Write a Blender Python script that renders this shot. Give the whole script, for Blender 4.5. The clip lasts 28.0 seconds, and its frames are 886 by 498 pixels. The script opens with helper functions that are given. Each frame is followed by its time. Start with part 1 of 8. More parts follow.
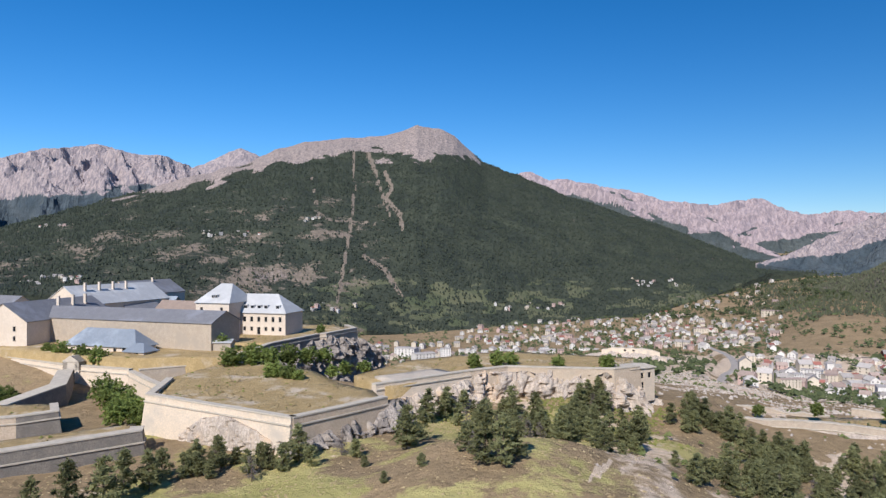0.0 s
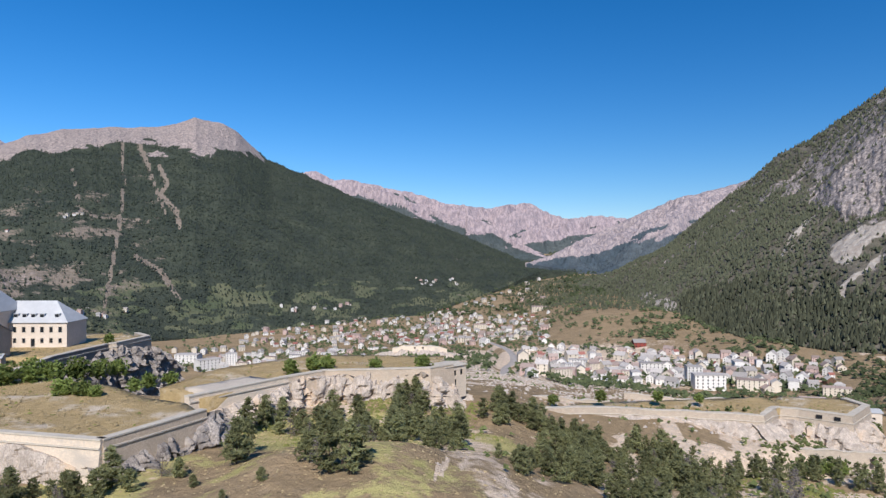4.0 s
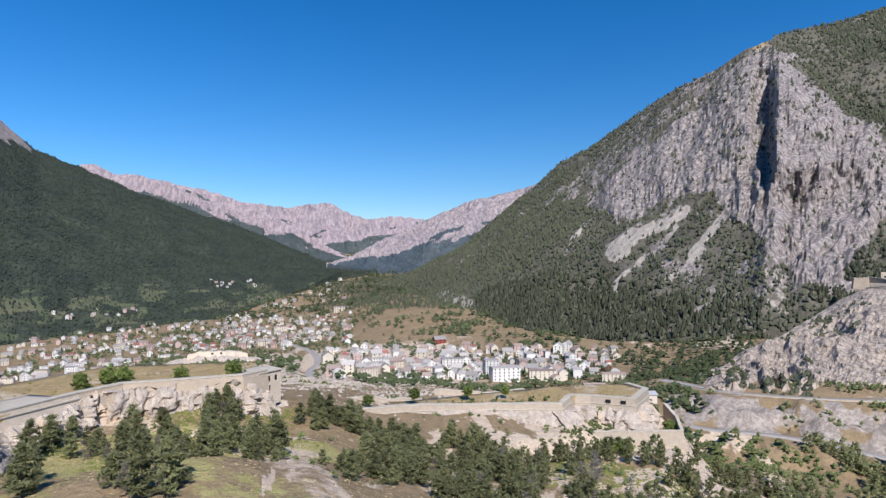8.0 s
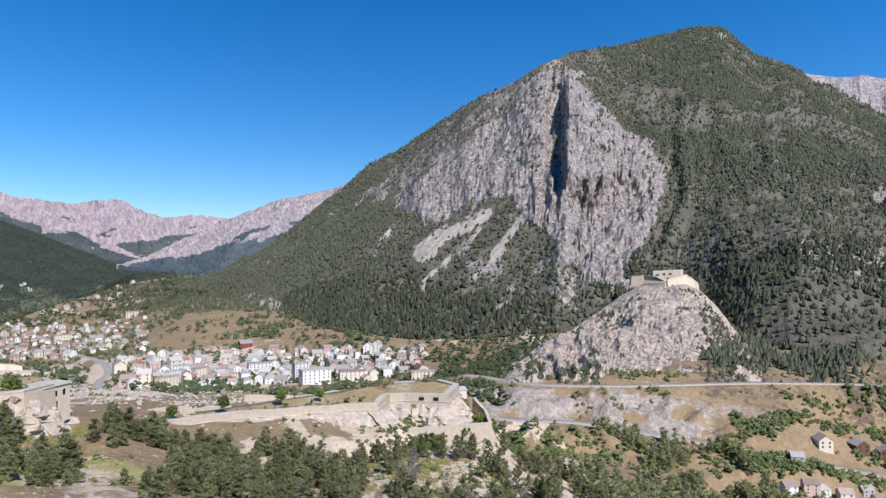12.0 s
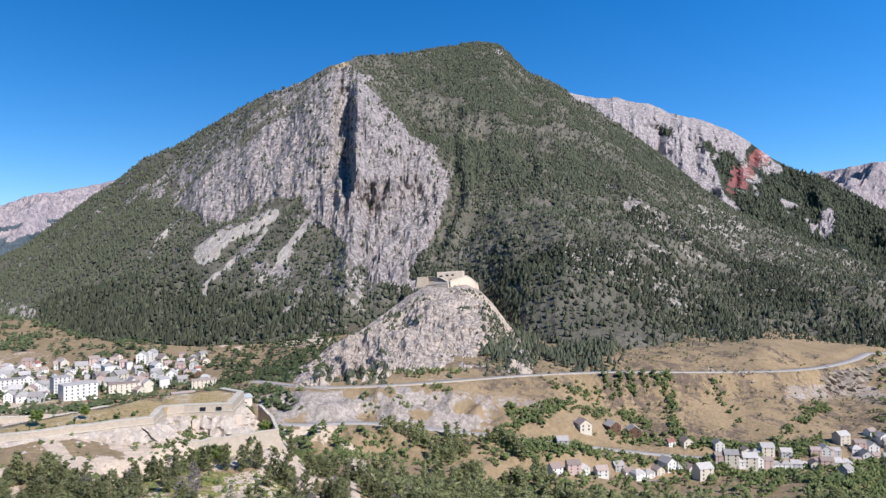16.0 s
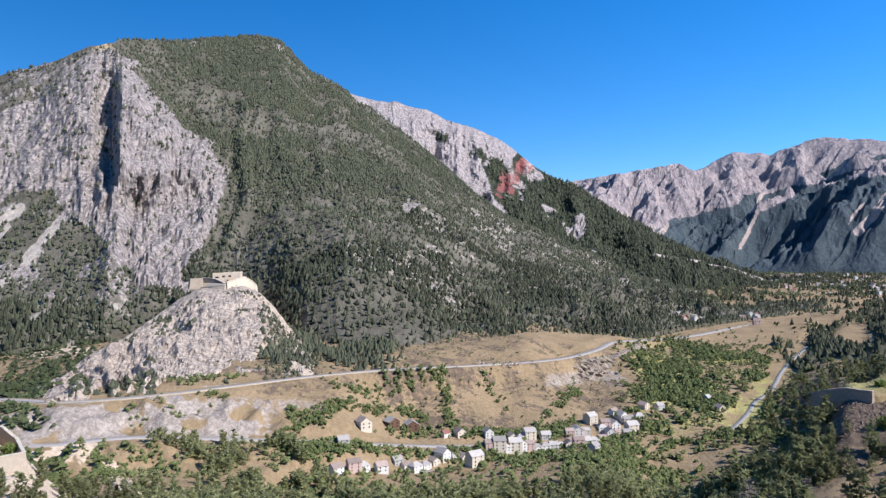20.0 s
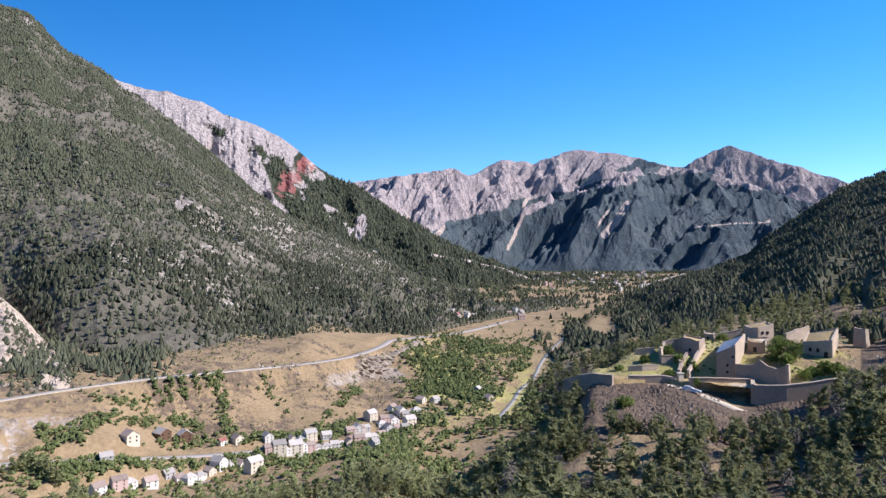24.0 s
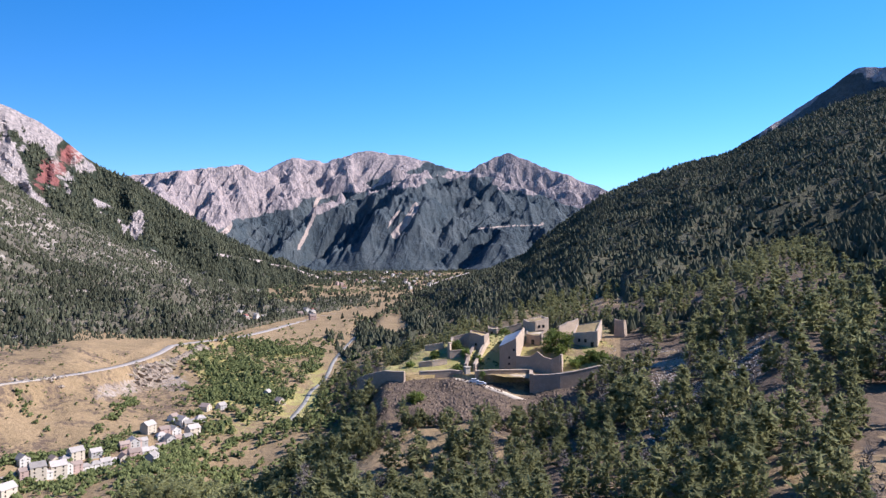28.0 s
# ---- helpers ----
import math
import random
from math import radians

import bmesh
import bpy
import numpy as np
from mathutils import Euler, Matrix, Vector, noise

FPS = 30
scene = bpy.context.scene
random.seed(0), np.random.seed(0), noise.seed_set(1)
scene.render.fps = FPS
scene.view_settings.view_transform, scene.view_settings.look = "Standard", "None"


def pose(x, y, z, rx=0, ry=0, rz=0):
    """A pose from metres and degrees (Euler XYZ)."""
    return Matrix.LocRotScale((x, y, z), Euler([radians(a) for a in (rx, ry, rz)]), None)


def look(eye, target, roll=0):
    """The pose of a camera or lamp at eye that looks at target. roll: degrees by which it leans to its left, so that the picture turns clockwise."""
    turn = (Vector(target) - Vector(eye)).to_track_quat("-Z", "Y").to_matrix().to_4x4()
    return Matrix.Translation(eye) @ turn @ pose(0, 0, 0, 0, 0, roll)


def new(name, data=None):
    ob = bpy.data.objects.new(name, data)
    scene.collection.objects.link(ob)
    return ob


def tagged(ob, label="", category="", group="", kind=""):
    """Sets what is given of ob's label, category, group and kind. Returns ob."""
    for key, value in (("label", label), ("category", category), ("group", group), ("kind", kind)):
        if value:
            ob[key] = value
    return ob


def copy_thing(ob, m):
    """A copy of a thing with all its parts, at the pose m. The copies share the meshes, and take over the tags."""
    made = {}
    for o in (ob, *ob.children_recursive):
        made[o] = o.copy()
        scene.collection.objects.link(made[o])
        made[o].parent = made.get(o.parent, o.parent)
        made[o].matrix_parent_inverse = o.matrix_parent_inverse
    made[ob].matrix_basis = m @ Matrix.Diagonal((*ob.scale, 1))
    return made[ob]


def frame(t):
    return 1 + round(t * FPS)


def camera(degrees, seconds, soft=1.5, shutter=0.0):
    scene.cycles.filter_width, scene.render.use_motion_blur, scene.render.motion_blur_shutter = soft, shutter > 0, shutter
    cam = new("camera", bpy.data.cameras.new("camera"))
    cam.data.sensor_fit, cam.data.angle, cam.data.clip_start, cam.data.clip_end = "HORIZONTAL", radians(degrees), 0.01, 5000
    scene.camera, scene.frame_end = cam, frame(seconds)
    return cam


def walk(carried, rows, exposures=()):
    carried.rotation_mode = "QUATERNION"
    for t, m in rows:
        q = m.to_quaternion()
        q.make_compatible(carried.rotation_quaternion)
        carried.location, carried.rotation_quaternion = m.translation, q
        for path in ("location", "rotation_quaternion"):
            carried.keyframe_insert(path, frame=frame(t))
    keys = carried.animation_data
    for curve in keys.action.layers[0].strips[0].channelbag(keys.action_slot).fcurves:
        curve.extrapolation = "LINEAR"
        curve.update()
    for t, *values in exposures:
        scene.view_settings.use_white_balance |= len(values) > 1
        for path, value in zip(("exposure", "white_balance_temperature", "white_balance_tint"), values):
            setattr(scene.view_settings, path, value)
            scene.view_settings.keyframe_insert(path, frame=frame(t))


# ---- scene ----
cam = camera(63.76, 28.0, 1.4)
walk(cam, [
    (0, pose(-0.00, 0.00, 100.00, 90.331, 0.003, -0.002)),
    (1, pose(-2.75, 0.35, 100.20, 90.338, -0.008, -4.131)),
    (2, pose(-5.35, 0.77, 100.39, 90.341, -0.031, -8.381)),
    (3, pose(-7.67, 1.34, 100.54, 90.340, -0.067, -12.816)),
    (4, pose(-9.56, 2.13, 100.64, 90.345, -0.081, -17.287)),
    (5, pose(-10.93, 3.19, 100.67, 90.365, -0.043, -21.611)),
    (6, pose(-11.86, 4.42, 100.65, 90.382, 0.021, -25.709)),
    (7, pose(-12.48, 5.71, 100.61, 90.376, 0.078, -29.558)),
    (8, pose(-12.93, 6.92, 100.55, 90.358, 0.104, -33.288)),
    (9, pose(-13.30, 7.97, 100.50, 90.340, 0.089, -37.035)),
    (10, pose(-13.63, 8.81, 100.46, 90.336, 0.068, -40.829)),
    (11, pose(-13.90, 9.43, 100.45, 90.356, 0.073, -44.684)),
    (12, pose(-14.12, 9.82, 100.47, 90.391, 0.079, -48.647)),
    (13, pose(-14.29, 9.99, 100.53, 90.431, 0.060, -52.756)),
    (14, pose(-14.41, 9.99, 100.61, 90.468, 0.039, -56.973)),
    (15, pose(-14.49, 9.90, 100.70, 90.495, 0.043, -61.247)),
    (16, pose(-14.52, 9.81, 100.79, 90.510, 0.052, -65.565)),
    (17, pose(-14.53, 9.78, 100.88, 90.510, 0.044, -69.919)),
    (18, pose(-14.62, 9.80, 100.96, 90.505, 0.031, -74.294)),
    (19, pose(-14.90, 9.84, 101.05, 90.500, 0.025, -78.673)),
    (20, pose(-15.50, 9.88, 101.17, 90.494, 0.014, -83.038)),
    (21, pose(-16.46, 9.88, 101.32, 90.481, -0.012, -87.384)),
    (22, pose(-17.57, 9.86, 101.47, 90.474, -0.033, -91.735)),
    (23, pose(-18.56, 9.84, 101.59, 90.483, -0.030, -96.108)),
    (24, pose(-19.15, 9.83, 101.65, 90.500, -0.024, -100.457)),
    (25, pose(-19.13, 9.85, 101.63, 90.513, -0.038, -104.730)),
    (26, pose(-18.61, 9.89, 101.53, 90.518, -0.062, -108.921)),
    (27, pose(-17.75, 9.95, 101.38, 90.514, -0.077, -113.043)),
    (28, pose(-16.72, 10.01, 101.21, 90.504, -0.083, -117.127)),
], [(0.0, 0.38, 5850, 12), (3.0, 0.38, 5800, 12), (9.0, 0.46, 5650, 12), (17.0, 0.64, 5600, 12), (21.0, 0.75, 5650, 13), (28.0, 0.94, 5850, 18)])

# ---- sky, sun ----
SUN_AZ, SUN_EL = 158.0, 39.0          # azimuth to the left of +y, elevation
world = bpy.data.worlds.new("sky")
scene.world = world
world.use_nodes = True
wn, wl = world.node_tree.nodes, world.node_tree.links
sky = wn.new("ShaderNodeTexSky")
sky.sky_type, sky.sun_disc = "NISHITA", False
sky.sun_elevation, sky.sun_rotation = radians(SUN_EL), radians(SUN_AZ)
sky.altitude, sky.air_density, sky.dust_density, sky.ozone_density = 1400, 1.0, 0.1, 4.0
deep = wn.new("ShaderNodeHueSaturation")
deep.inputs["Saturation"].default_value = 1.32
wl.new(sky.outputs[0], deep.inputs["Color"])
wl.new(deep.outputs[0], wn["Background"].inputs[0])
wn["Background"].inputs[1].default_value = 0.086
sun = new("sun", bpy.data.lights.new("sun", "SUN"))
sun.data.energy, sun.data.angle, sun.data.color = 4.5, radians(0.53), (1.0, 0.92, 0.81)
sun_dir = Vector((-math.sin(radians(SUN_AZ)) * math.cos(radians(SUN_EL)), math.cos(radians(SUN_AZ)) * math.cos(radians(SUN_EL)), math.sin(radians(SUN_EL))))
sun.matrix_world = look((0, 0, 400), Vector((0, 0, 400)) - sun_dir)

# ---- numbers ----
CX, CY, CZ = -13.0, 9.0, 100.0        # the middle of the drone's path
rng = np.random.default_rng(7)


def polar(az, r):
    a = np.radians(az)
    return CX - r * np.sin(a), CY + r * np.cos(a)


def P(az, r, z):
    x, y = polar(az, r)
    return Vector((float(x), float(y), z))


def EL(az, r, el):
    """A place r metres off, seen at the elevation el from the middle of the path."""
    x, y = polar(az, r)
    return Vector((float(x), float(y), CZ + r * math.tan(radians(el))))


def lattice(ix, iy, seed):
    h = (ix.astype(np.int64) * 374761393 + iy.astype(np.int64) * 668265263 + seed * 974711) & 0x7FFFFFFF
    h = ((h ^ (h >> 13)) * 1274126177) & 0x7FFFFFFF
    return ((h ^ (h >> 16)) & 0xFFFF) / 65535.0


def value(x, y, seed):
    ix, iy = np.floor(x), np.floor(y)
    fx, fy = x - ix, y - iy
    fx, fy = fx * fx * (3 - 2 * fx), fy * fy * (3 - 2 * fy)
    a, b = lattice(ix, iy, seed), lattice(ix + 1, iy, seed)
    c, d = lattice(ix, iy + 1, seed), lattice(ix + 1, iy + 1, seed)
    return (a + (b - a) * fx) * (1 - fy) + (c + (d - c) * fx) * fy


def fbm(x, y, size, octaves=4, seed=0, ridged=False):
    """Noise in -1..1, or ridged in 0..1."""
    total, amp, norm = 0.0, 1.0, 0.0
    for k in range(octaves):
        v = value(x / size * 2**k + 17.3 * k, y / size * 2**k - 9.1 * k, seed + k) * 2 - 1
        total = total + amp * ((1 - np.abs(v)) if ridged else v)
        norm += amp
        amp *= 0.5
    return total / norm


def smooth(a, b, v):
    s = np.clip((v - a) / (b - a), 0, 1)
    return s * s * (3 - 2 * s)


def along(rows, az):
    """Columns of rows (az, ...), interpolated over az with rounded corners."""
    rows = sorted(rows)
    xs = np.array([r[0] for r in rows])
    out = []
    for k in range(1, len(rows[0])):
        ys = np.array([r[k] for r in rows])
        out.append(np.mean([np.interp(az + d, xs, ys) for d in (-0.25, -0.1, 0.0, 0.1, 0.25)], axis=0))
    return out


# ---- materials ----
def nodes_of(name):
    m = bpy.data.materials.new(name)
    m.use_nodes = True
    return m, m.node_tree.nodes, m.node_tree.links, m.node_tree.nodes["Principled BSDF"]


def add_noise(n, l, vec, scale, detail=6.0, rough=0.6):
    t = n.new("ShaderNodeTexNoise")
    t.inputs["Scale"].default_value, t.inputs["Detail"].default_value, t.inputs["Roughness"].default_value = scale, detail, rough
    l.new(vec, t.inputs["Vector"])
    return t.outputs["Fac"]


def ramp(n, l, fac, lo, hi):
    r = n.new("ShaderNodeMapRange")
    r.inputs["From Min"].default_value, r.inputs["From Max"].default_value = lo, hi
    r.interpolation_type = "SMOOTHSTEP"
    l.new(fac, r.inputs["Value"])
    return r.outputs["Result"]


def mixed(n, l, fac, a, b, mode="MIX"):
    m = n.new("ShaderNodeMix")
    m.data_type, m.blend_type = "RGBA", mode
    for sock, v in ((m.inputs["Factor"], fac), (m.inputs["A"], a), (m.inputs["B"], b)):
        if isinstance(v, (int, float)):
            sock.default_value = v
        elif isinstance(v, tuple):
            sock.default_value = (*v, 1)
        else:
            l.new(v, sock)
    return m.outputs["Result"]


def bumped(n, l, p, height, strength, distance):
    b = n.new("ShaderNodeBump")
    b.inputs["Strength"].default_value, b.inputs["Distance"].default_value = strength, distance
    l.new(height, b.inputs["Height"])
    l.new(b.outputs[0], p.inputs["Normal"])


def where(n):
    return n.new("ShaderNodeNewGeometry").outputs["Position"]


def surface(name, a, b, size=1.0, rough=0.85, bump=0.4, stain=None, grain=None, metal=0.0, random_hue=0.0, stretch=(1, 1, 1)):
    """A worn surface: colours a and b mixed at the given size, finer grain, wide stains and relief."""
    m, n, l, p = nodes_of(name)
    vec = where(n)
    if stretch != (1, 1, 1):
        mp = n.new("ShaderNodeMapping")
        mp.inputs["Scale"].default_value = stretch
        l.new(vec, mp.inputs["Vector"])
        vec = mp.outputs[0]
    wide, fine = add_noise(n, l, vec, 1 / size), add_noise(n, l, vec, 9 / size, 4, 0.7)
    col = mixed(n, l, ramp(n, l, wide, 0.35, 0.65), a, b)
    col = mixed(n, l, ramp(n, l, fine, 0.3, 0.75), col, grain or tuple(0.7 * v for v in a))
    if stain:
        col = mixed(n, l, ramp(n, l, add_noise(n, l, vec, 0.23 / size, 5, 0.65), 0.52, 0.68), col, stain)
    if random_hue:
        info = n.new("ShaderNodeObjectInfo")
        hsv = n.new("ShaderNodeHueSaturation")
        mr = n.new("ShaderNodeMapRange")
        l.new(info.outputs["Random"], mr.inputs["Value"])
        mr.inputs["To Min"].default_value, mr.inputs["To Max"].default_value = 1 - random_hue, 1 + random_hue
        l.new(mr.outputs[0], hsv.inputs["Value"])
        l.new(col, hsv.inputs["Color"])
        col = hsv.outputs[0]
    l.new(col, p.inputs["Base Color"])
    p.inputs["Roughness"].default_value, p.inputs["Metallic"].default_value = rough, metal
    p.inputs["Specular IOR Level"].default_value = 0.25
    bumped(n, l, p, fine, bump, 0.12 * size)
    return m


def terrain(name, cover, bare, rock, third, size=30.0, bump=0.6, rubble=((0.185, 0.132, 0.09), (0.11, 0.083, 0.062)), grain=1.0, dark=1.0):
    """Ground whose painted layer 'land' gives bare soil (r), rock (g), a third cover (b) and dark rubble (a) over the common cover; each is a pair of colours."""
    m, n, l, p = nodes_of(name)
    vec = where(n)
    at = n.new("ShaderNodeAttribute")
    at.attribute_name = "land"
    sep = n.new("ShaderNodeSeparateColor")
    l.new(at.outputs["Color"], sep.inputs[0])
    wide = ramp(n, l, add_noise(n, l, vec, 1 / size, 6, 0.62), 0.36, 0.64)
    fine = add_noise(n, l, vec, 8 / size, 6, 0.7)
    mask_f = ramp(n, l, fine, 0.3, 0.7)
    edge = add_noise(n, l, vec, 5 / size, 6, 0.75)
    col = mixed(n, l, wide, *cover)
    col = mixed(n, l, mask_f, col, mixed(n, l, 0.45 * dark, col, (0, 0, 0)))
    col = mixed(n, l, ramp(n, l, add_noise(n, l, vec, 45 / size, 3, 0.7), 0.42, 0.7), col, mixed(n, l, 0.4, col, cover[0]))
    col = mixed(n, l, ramp(n, l, add_noise(n, l, vec, 26 / size, 5, 0.8), 0.54, 0.62), col, mixed(n, l, 0.28 * dark, col, (0, 0, 0)))
    mp = n.new("ShaderNodeMapping")
    mp.inputs["Scale"].default_value = (1, 1, 0.3)
    l.new(vec, mp.inputs["Vector"])
    streak = ramp(n, l, add_noise(n, l, mp.outputs[0], 10 * grain / size, 10, 0.78), 0.40, 0.58)
    for sock, pair, fac in ((2, third, wide), (0, bare, mask_f), (1, rock, streak), (3, rubble, mask_f)):
        s = n.new("ShaderNodeMath")
        s.operation = "ADD"
        l.new(at.outputs["Alpha"] if sock == 3 else sep.outputs[sock], s.inputs[0])
        l.new(edge, s.inputs[1])
        sharp = ramp(n, l, s.outputs[0], 0.92, 1.08)
        col = mixed(n, l, sharp, col, mixed(n, l, fac, *pair))
    l.new(col, p.inputs["Base Color"])
    p.inputs["Roughness"].default_value = 0.95
    p.inputs["Specular IOR Level"].default_value = 0.1
    bumped(n, l, p, fine, bump, 0.1 * size)
    return m


def leafy(name, a, b, trans=0.0):
    """Foliage whose clumps differ one by one and from tree to tree."""
    m, n, l, p = nodes_of(name)
    geo = n.new("ShaderNodeNewGeometry")
    info = n.new("ShaderNodeObjectInfo")
    col = mixed(n, l, geo.outputs["Random Per Island"], a, b)
    hsv = n.new("ShaderNodeHueSaturation")
    mr = n.new("ShaderNodeMapRange")
    l.new(info.outputs["Random"], mr.inputs["Value"])
    mr.inputs["To Min"].default_value, mr.inputs["To Max"].default_value = 0.75, 1.3
    l.new(mr.outputs[0], hsv.inputs["Value"])
    l.new(mixed(n, l, ramp(n, l, add_noise(n, l, geo.outputs["Position"], 0.02), 0.35, 0.65), col, mixed(n, l, 0.35, col, b)), hsv.inputs["Color"])
    l.new(hsv.outputs[0], p.inputs["Base Color"])
    p.inputs["Roughness"].default_value = 0.8
    p.inputs["Specular IOR Level"].default_value = 0.15
    if trans:
        tl, mx = n.new("ShaderNodeBsdfTranslucent"), n.new("ShaderNodeMixShader")
        mx.inputs[0].default_value = trans
        l.new(hsv.outputs[0], tl.inputs["Color"])
        l.new(p.outputs[0], mx.inputs[1])
        l.new(tl.outputs[0], mx.inputs[2])
        l.new(mx.outputs[0], n["Material Output"].inputs["Surface"])
    return m


M_GROUND = terrain("dry_meadow", ((0.37, 0.265, 0.150), (0.29, 0.21, 0.118)), ((0.70, 0.545, 0.395), (0.50, 0.39, 0.28)),
                   ((0.47, 0.395, 0.33), (0.27, 0.225, 0.185)), ((0.33, 0.295, 0.105), (0.43, 0.37, 0.15)), size=24, dark=0.55)
M_SLOPE_A = terrain("forested_slope", ((0.050, 0.060, 0.046), (0.082, 0.092, 0.062)), ((0.27, 0.215, 0.165), (0.17, 0.14, 0.105)),
                    ((0.42, 0.34, 0.295), (0.20, 0.165, 0.15)), ((0.085, 0.10, 0.055), (0.135, 0.135, 0.078)), size=90)
M_SLOPE_B = terrain("forest_floor_and_cliff", ((0.135, 0.122, 0.090), (0.21, 0.185, 0.143)), ((0.42, 0.375, 0.32), (0.31, 0.26, 0.215)),
                    ((0.40, 0.34, 0.305), (0.155, 0.135, 0.125)), ((0.48, 0.35, 0.20), (0.38, 0.28, 0.17)), size=60)
M_SLOPE_E = terrain("needle_litter", ((0.085, 0.085, 0.055), (0.13, 0.12, 0.08)), ((0.30, 0.25, 0.21), (0.22, 0.185, 0.155)),
                    ((0.34, 0.29, 0.26), (0.16, 0.14, 0.13)), ((0.30, 0.24, 0.15), (0.24, 0.19, 0.12)), size=50)
M_SPUR = terrain("pale_spur_rock", ((0.33, 0.265, 0.20), (0.44, 0.36, 0.275)), ((0.52, 0.425, 0.33), (0.40, 0.32, 0.25)),
                 ((0.52, 0.43, 0.345), (0.24, 0.195, 0.16)), ((0.45, 0.33, 0.20), (0.36, 0.27, 0.17)), size=40)
M_RED = terrain("red_streaked_rock", ((0.040, 0.050, 0.034), (0.066, 0.072, 0.044)), ((0.46, 0.385, 0.34), (0.34, 0.28, 0.25)),
                ((0.44, 0.375, 0.345), (0.20, 0.175, 0.17)), ((0.27, 0.10, 0.088), (0.17, 0.075, 0.068)), size=80)
# far ranges: blue-grey wood colours hold the haze of distance
M_FAR = terrain("hazy_distant_rock", ((0.070, 0.092, 0.108), (0.12, 0.14, 0.15)), ((0.47, 0.375, 0.325), (0.36, 0.29, 0.255)),
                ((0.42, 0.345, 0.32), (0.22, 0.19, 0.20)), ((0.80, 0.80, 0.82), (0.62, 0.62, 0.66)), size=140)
M_FAR_PINK = terrain("hazy_distant_pink_rock", ((0.075, 0.092, 0.092), (0.12, 0.135, 0.13)), ((0.42, 0.33, 0.31), (0.34, 0.27, 0.26)),
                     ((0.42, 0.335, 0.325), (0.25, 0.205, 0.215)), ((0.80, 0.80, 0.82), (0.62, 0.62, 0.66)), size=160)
M_PINE = leafy("pine_needles", (0.165, 0.175, 0.083), (0.335, 0.335, 0.16), 0.55)
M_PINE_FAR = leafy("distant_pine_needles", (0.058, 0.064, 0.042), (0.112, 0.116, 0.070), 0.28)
# bluer than the other far pines, with distance haze put into the colour
M_PINE_WEST = leafy("hazy_western_pine_needles", (0.042, 0.055, 0.042), (0.082, 0.096, 0.064), 0.2)
M_LEAF = leafy("broad_leaves", (0.080, 0.104, 0.038), (0.18, 0.20, 0.075), 0.35)
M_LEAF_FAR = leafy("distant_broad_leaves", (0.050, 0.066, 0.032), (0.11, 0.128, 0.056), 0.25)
M_BARK = surface("bark", (0.13, 0.09, 0.065), (0.19, 0.14, 0.10), 0.4)


# ---- mesh helpers ----
def mesh_from(name, verts, faces, material, smooth_shade=False, land=None):
    me = bpy.data.meshes.new(name)
    verts, faces = np.asarray(verts, np.float32), np.asarray(faces, np.int32)
    k = faces.shape[1]
    me.vertices.add(len(verts))
    me.vertices.foreach_set("co", verts.ravel())
    me.loops.add(faces.size)
    me.loops.foreach_set("vertex_index", faces.ravel())
    me.polygons.add(len(faces))
    me.polygons.foreach_set("loop_start", np.arange(0, faces.size, k, dtype=np.int32))
    me.polygons.foreach_set("use_smooth", np.full(len(faces), smooth_shade))
    if land is not None:
        col = me.attributes.new("land", "FLOAT_COLOR", "POINT")
        col.data.foreach_set("color", (land if land.shape[1] == 4 else np.concatenate([land, np.zeros((len(land), 1))], 1)).astype(np.float32).ravel())
    me.update(calc_edges=True)
    me.validate()
    me.materials.append(material)
    return me


def grid_faces(nu, nv):
    i = np.arange((nu - 1) * (nv - 1))
    a = (i // (nv - 1)) * nv + i % (nv - 1)
    return np.stack([a, a + 1, a + nv + 1, a + nv], -1)


class Sheet:
    """A grid of places with its layers, from which trees can be strewn."""

    def __init__(self, x, y, z, land):
        self.p, self.land = np.stack([x, y, z], -1), land

    def link(self, name, material, soft=True):
        nu, nv = self.p.shape[:2]
        return new(name, mesh_from(name, self.p.reshape(-1, 3), grid_faces(nu, nv), material, soft, self.land.reshape(-1, self.land.shape[-1])))

    def strew(self, count, density):
        p = self.p
        d1, d2 = p[1:, :-1] - p[:-1, :-1], p[:-1, 1:] - p[:-1, :-1]
        area = np.linalg.norm(np.cross(d1, d2), axis=-1) * density[:-1, :-1]
        cdf = np.cumsum(area.ravel())
        i = np.searchsorted(cdf, rng.random(count) * cdf[-1]).clip(0, area.size - 1)
        a, b = i // area.shape[1], i % area.shape[1]
        u, v = rng.random((count, 1)), rng.random((count, 1))
        return p[a, b] + d1[a, b] * u + d2[a, b] * v


def azel(x, y, z):
    r = np.hypot(x - CX, y - CY)
    return np.degrees(np.arctan2(-(x - CX), y - CY)), np.degrees(np.arctan2(z - CZ, r)), r


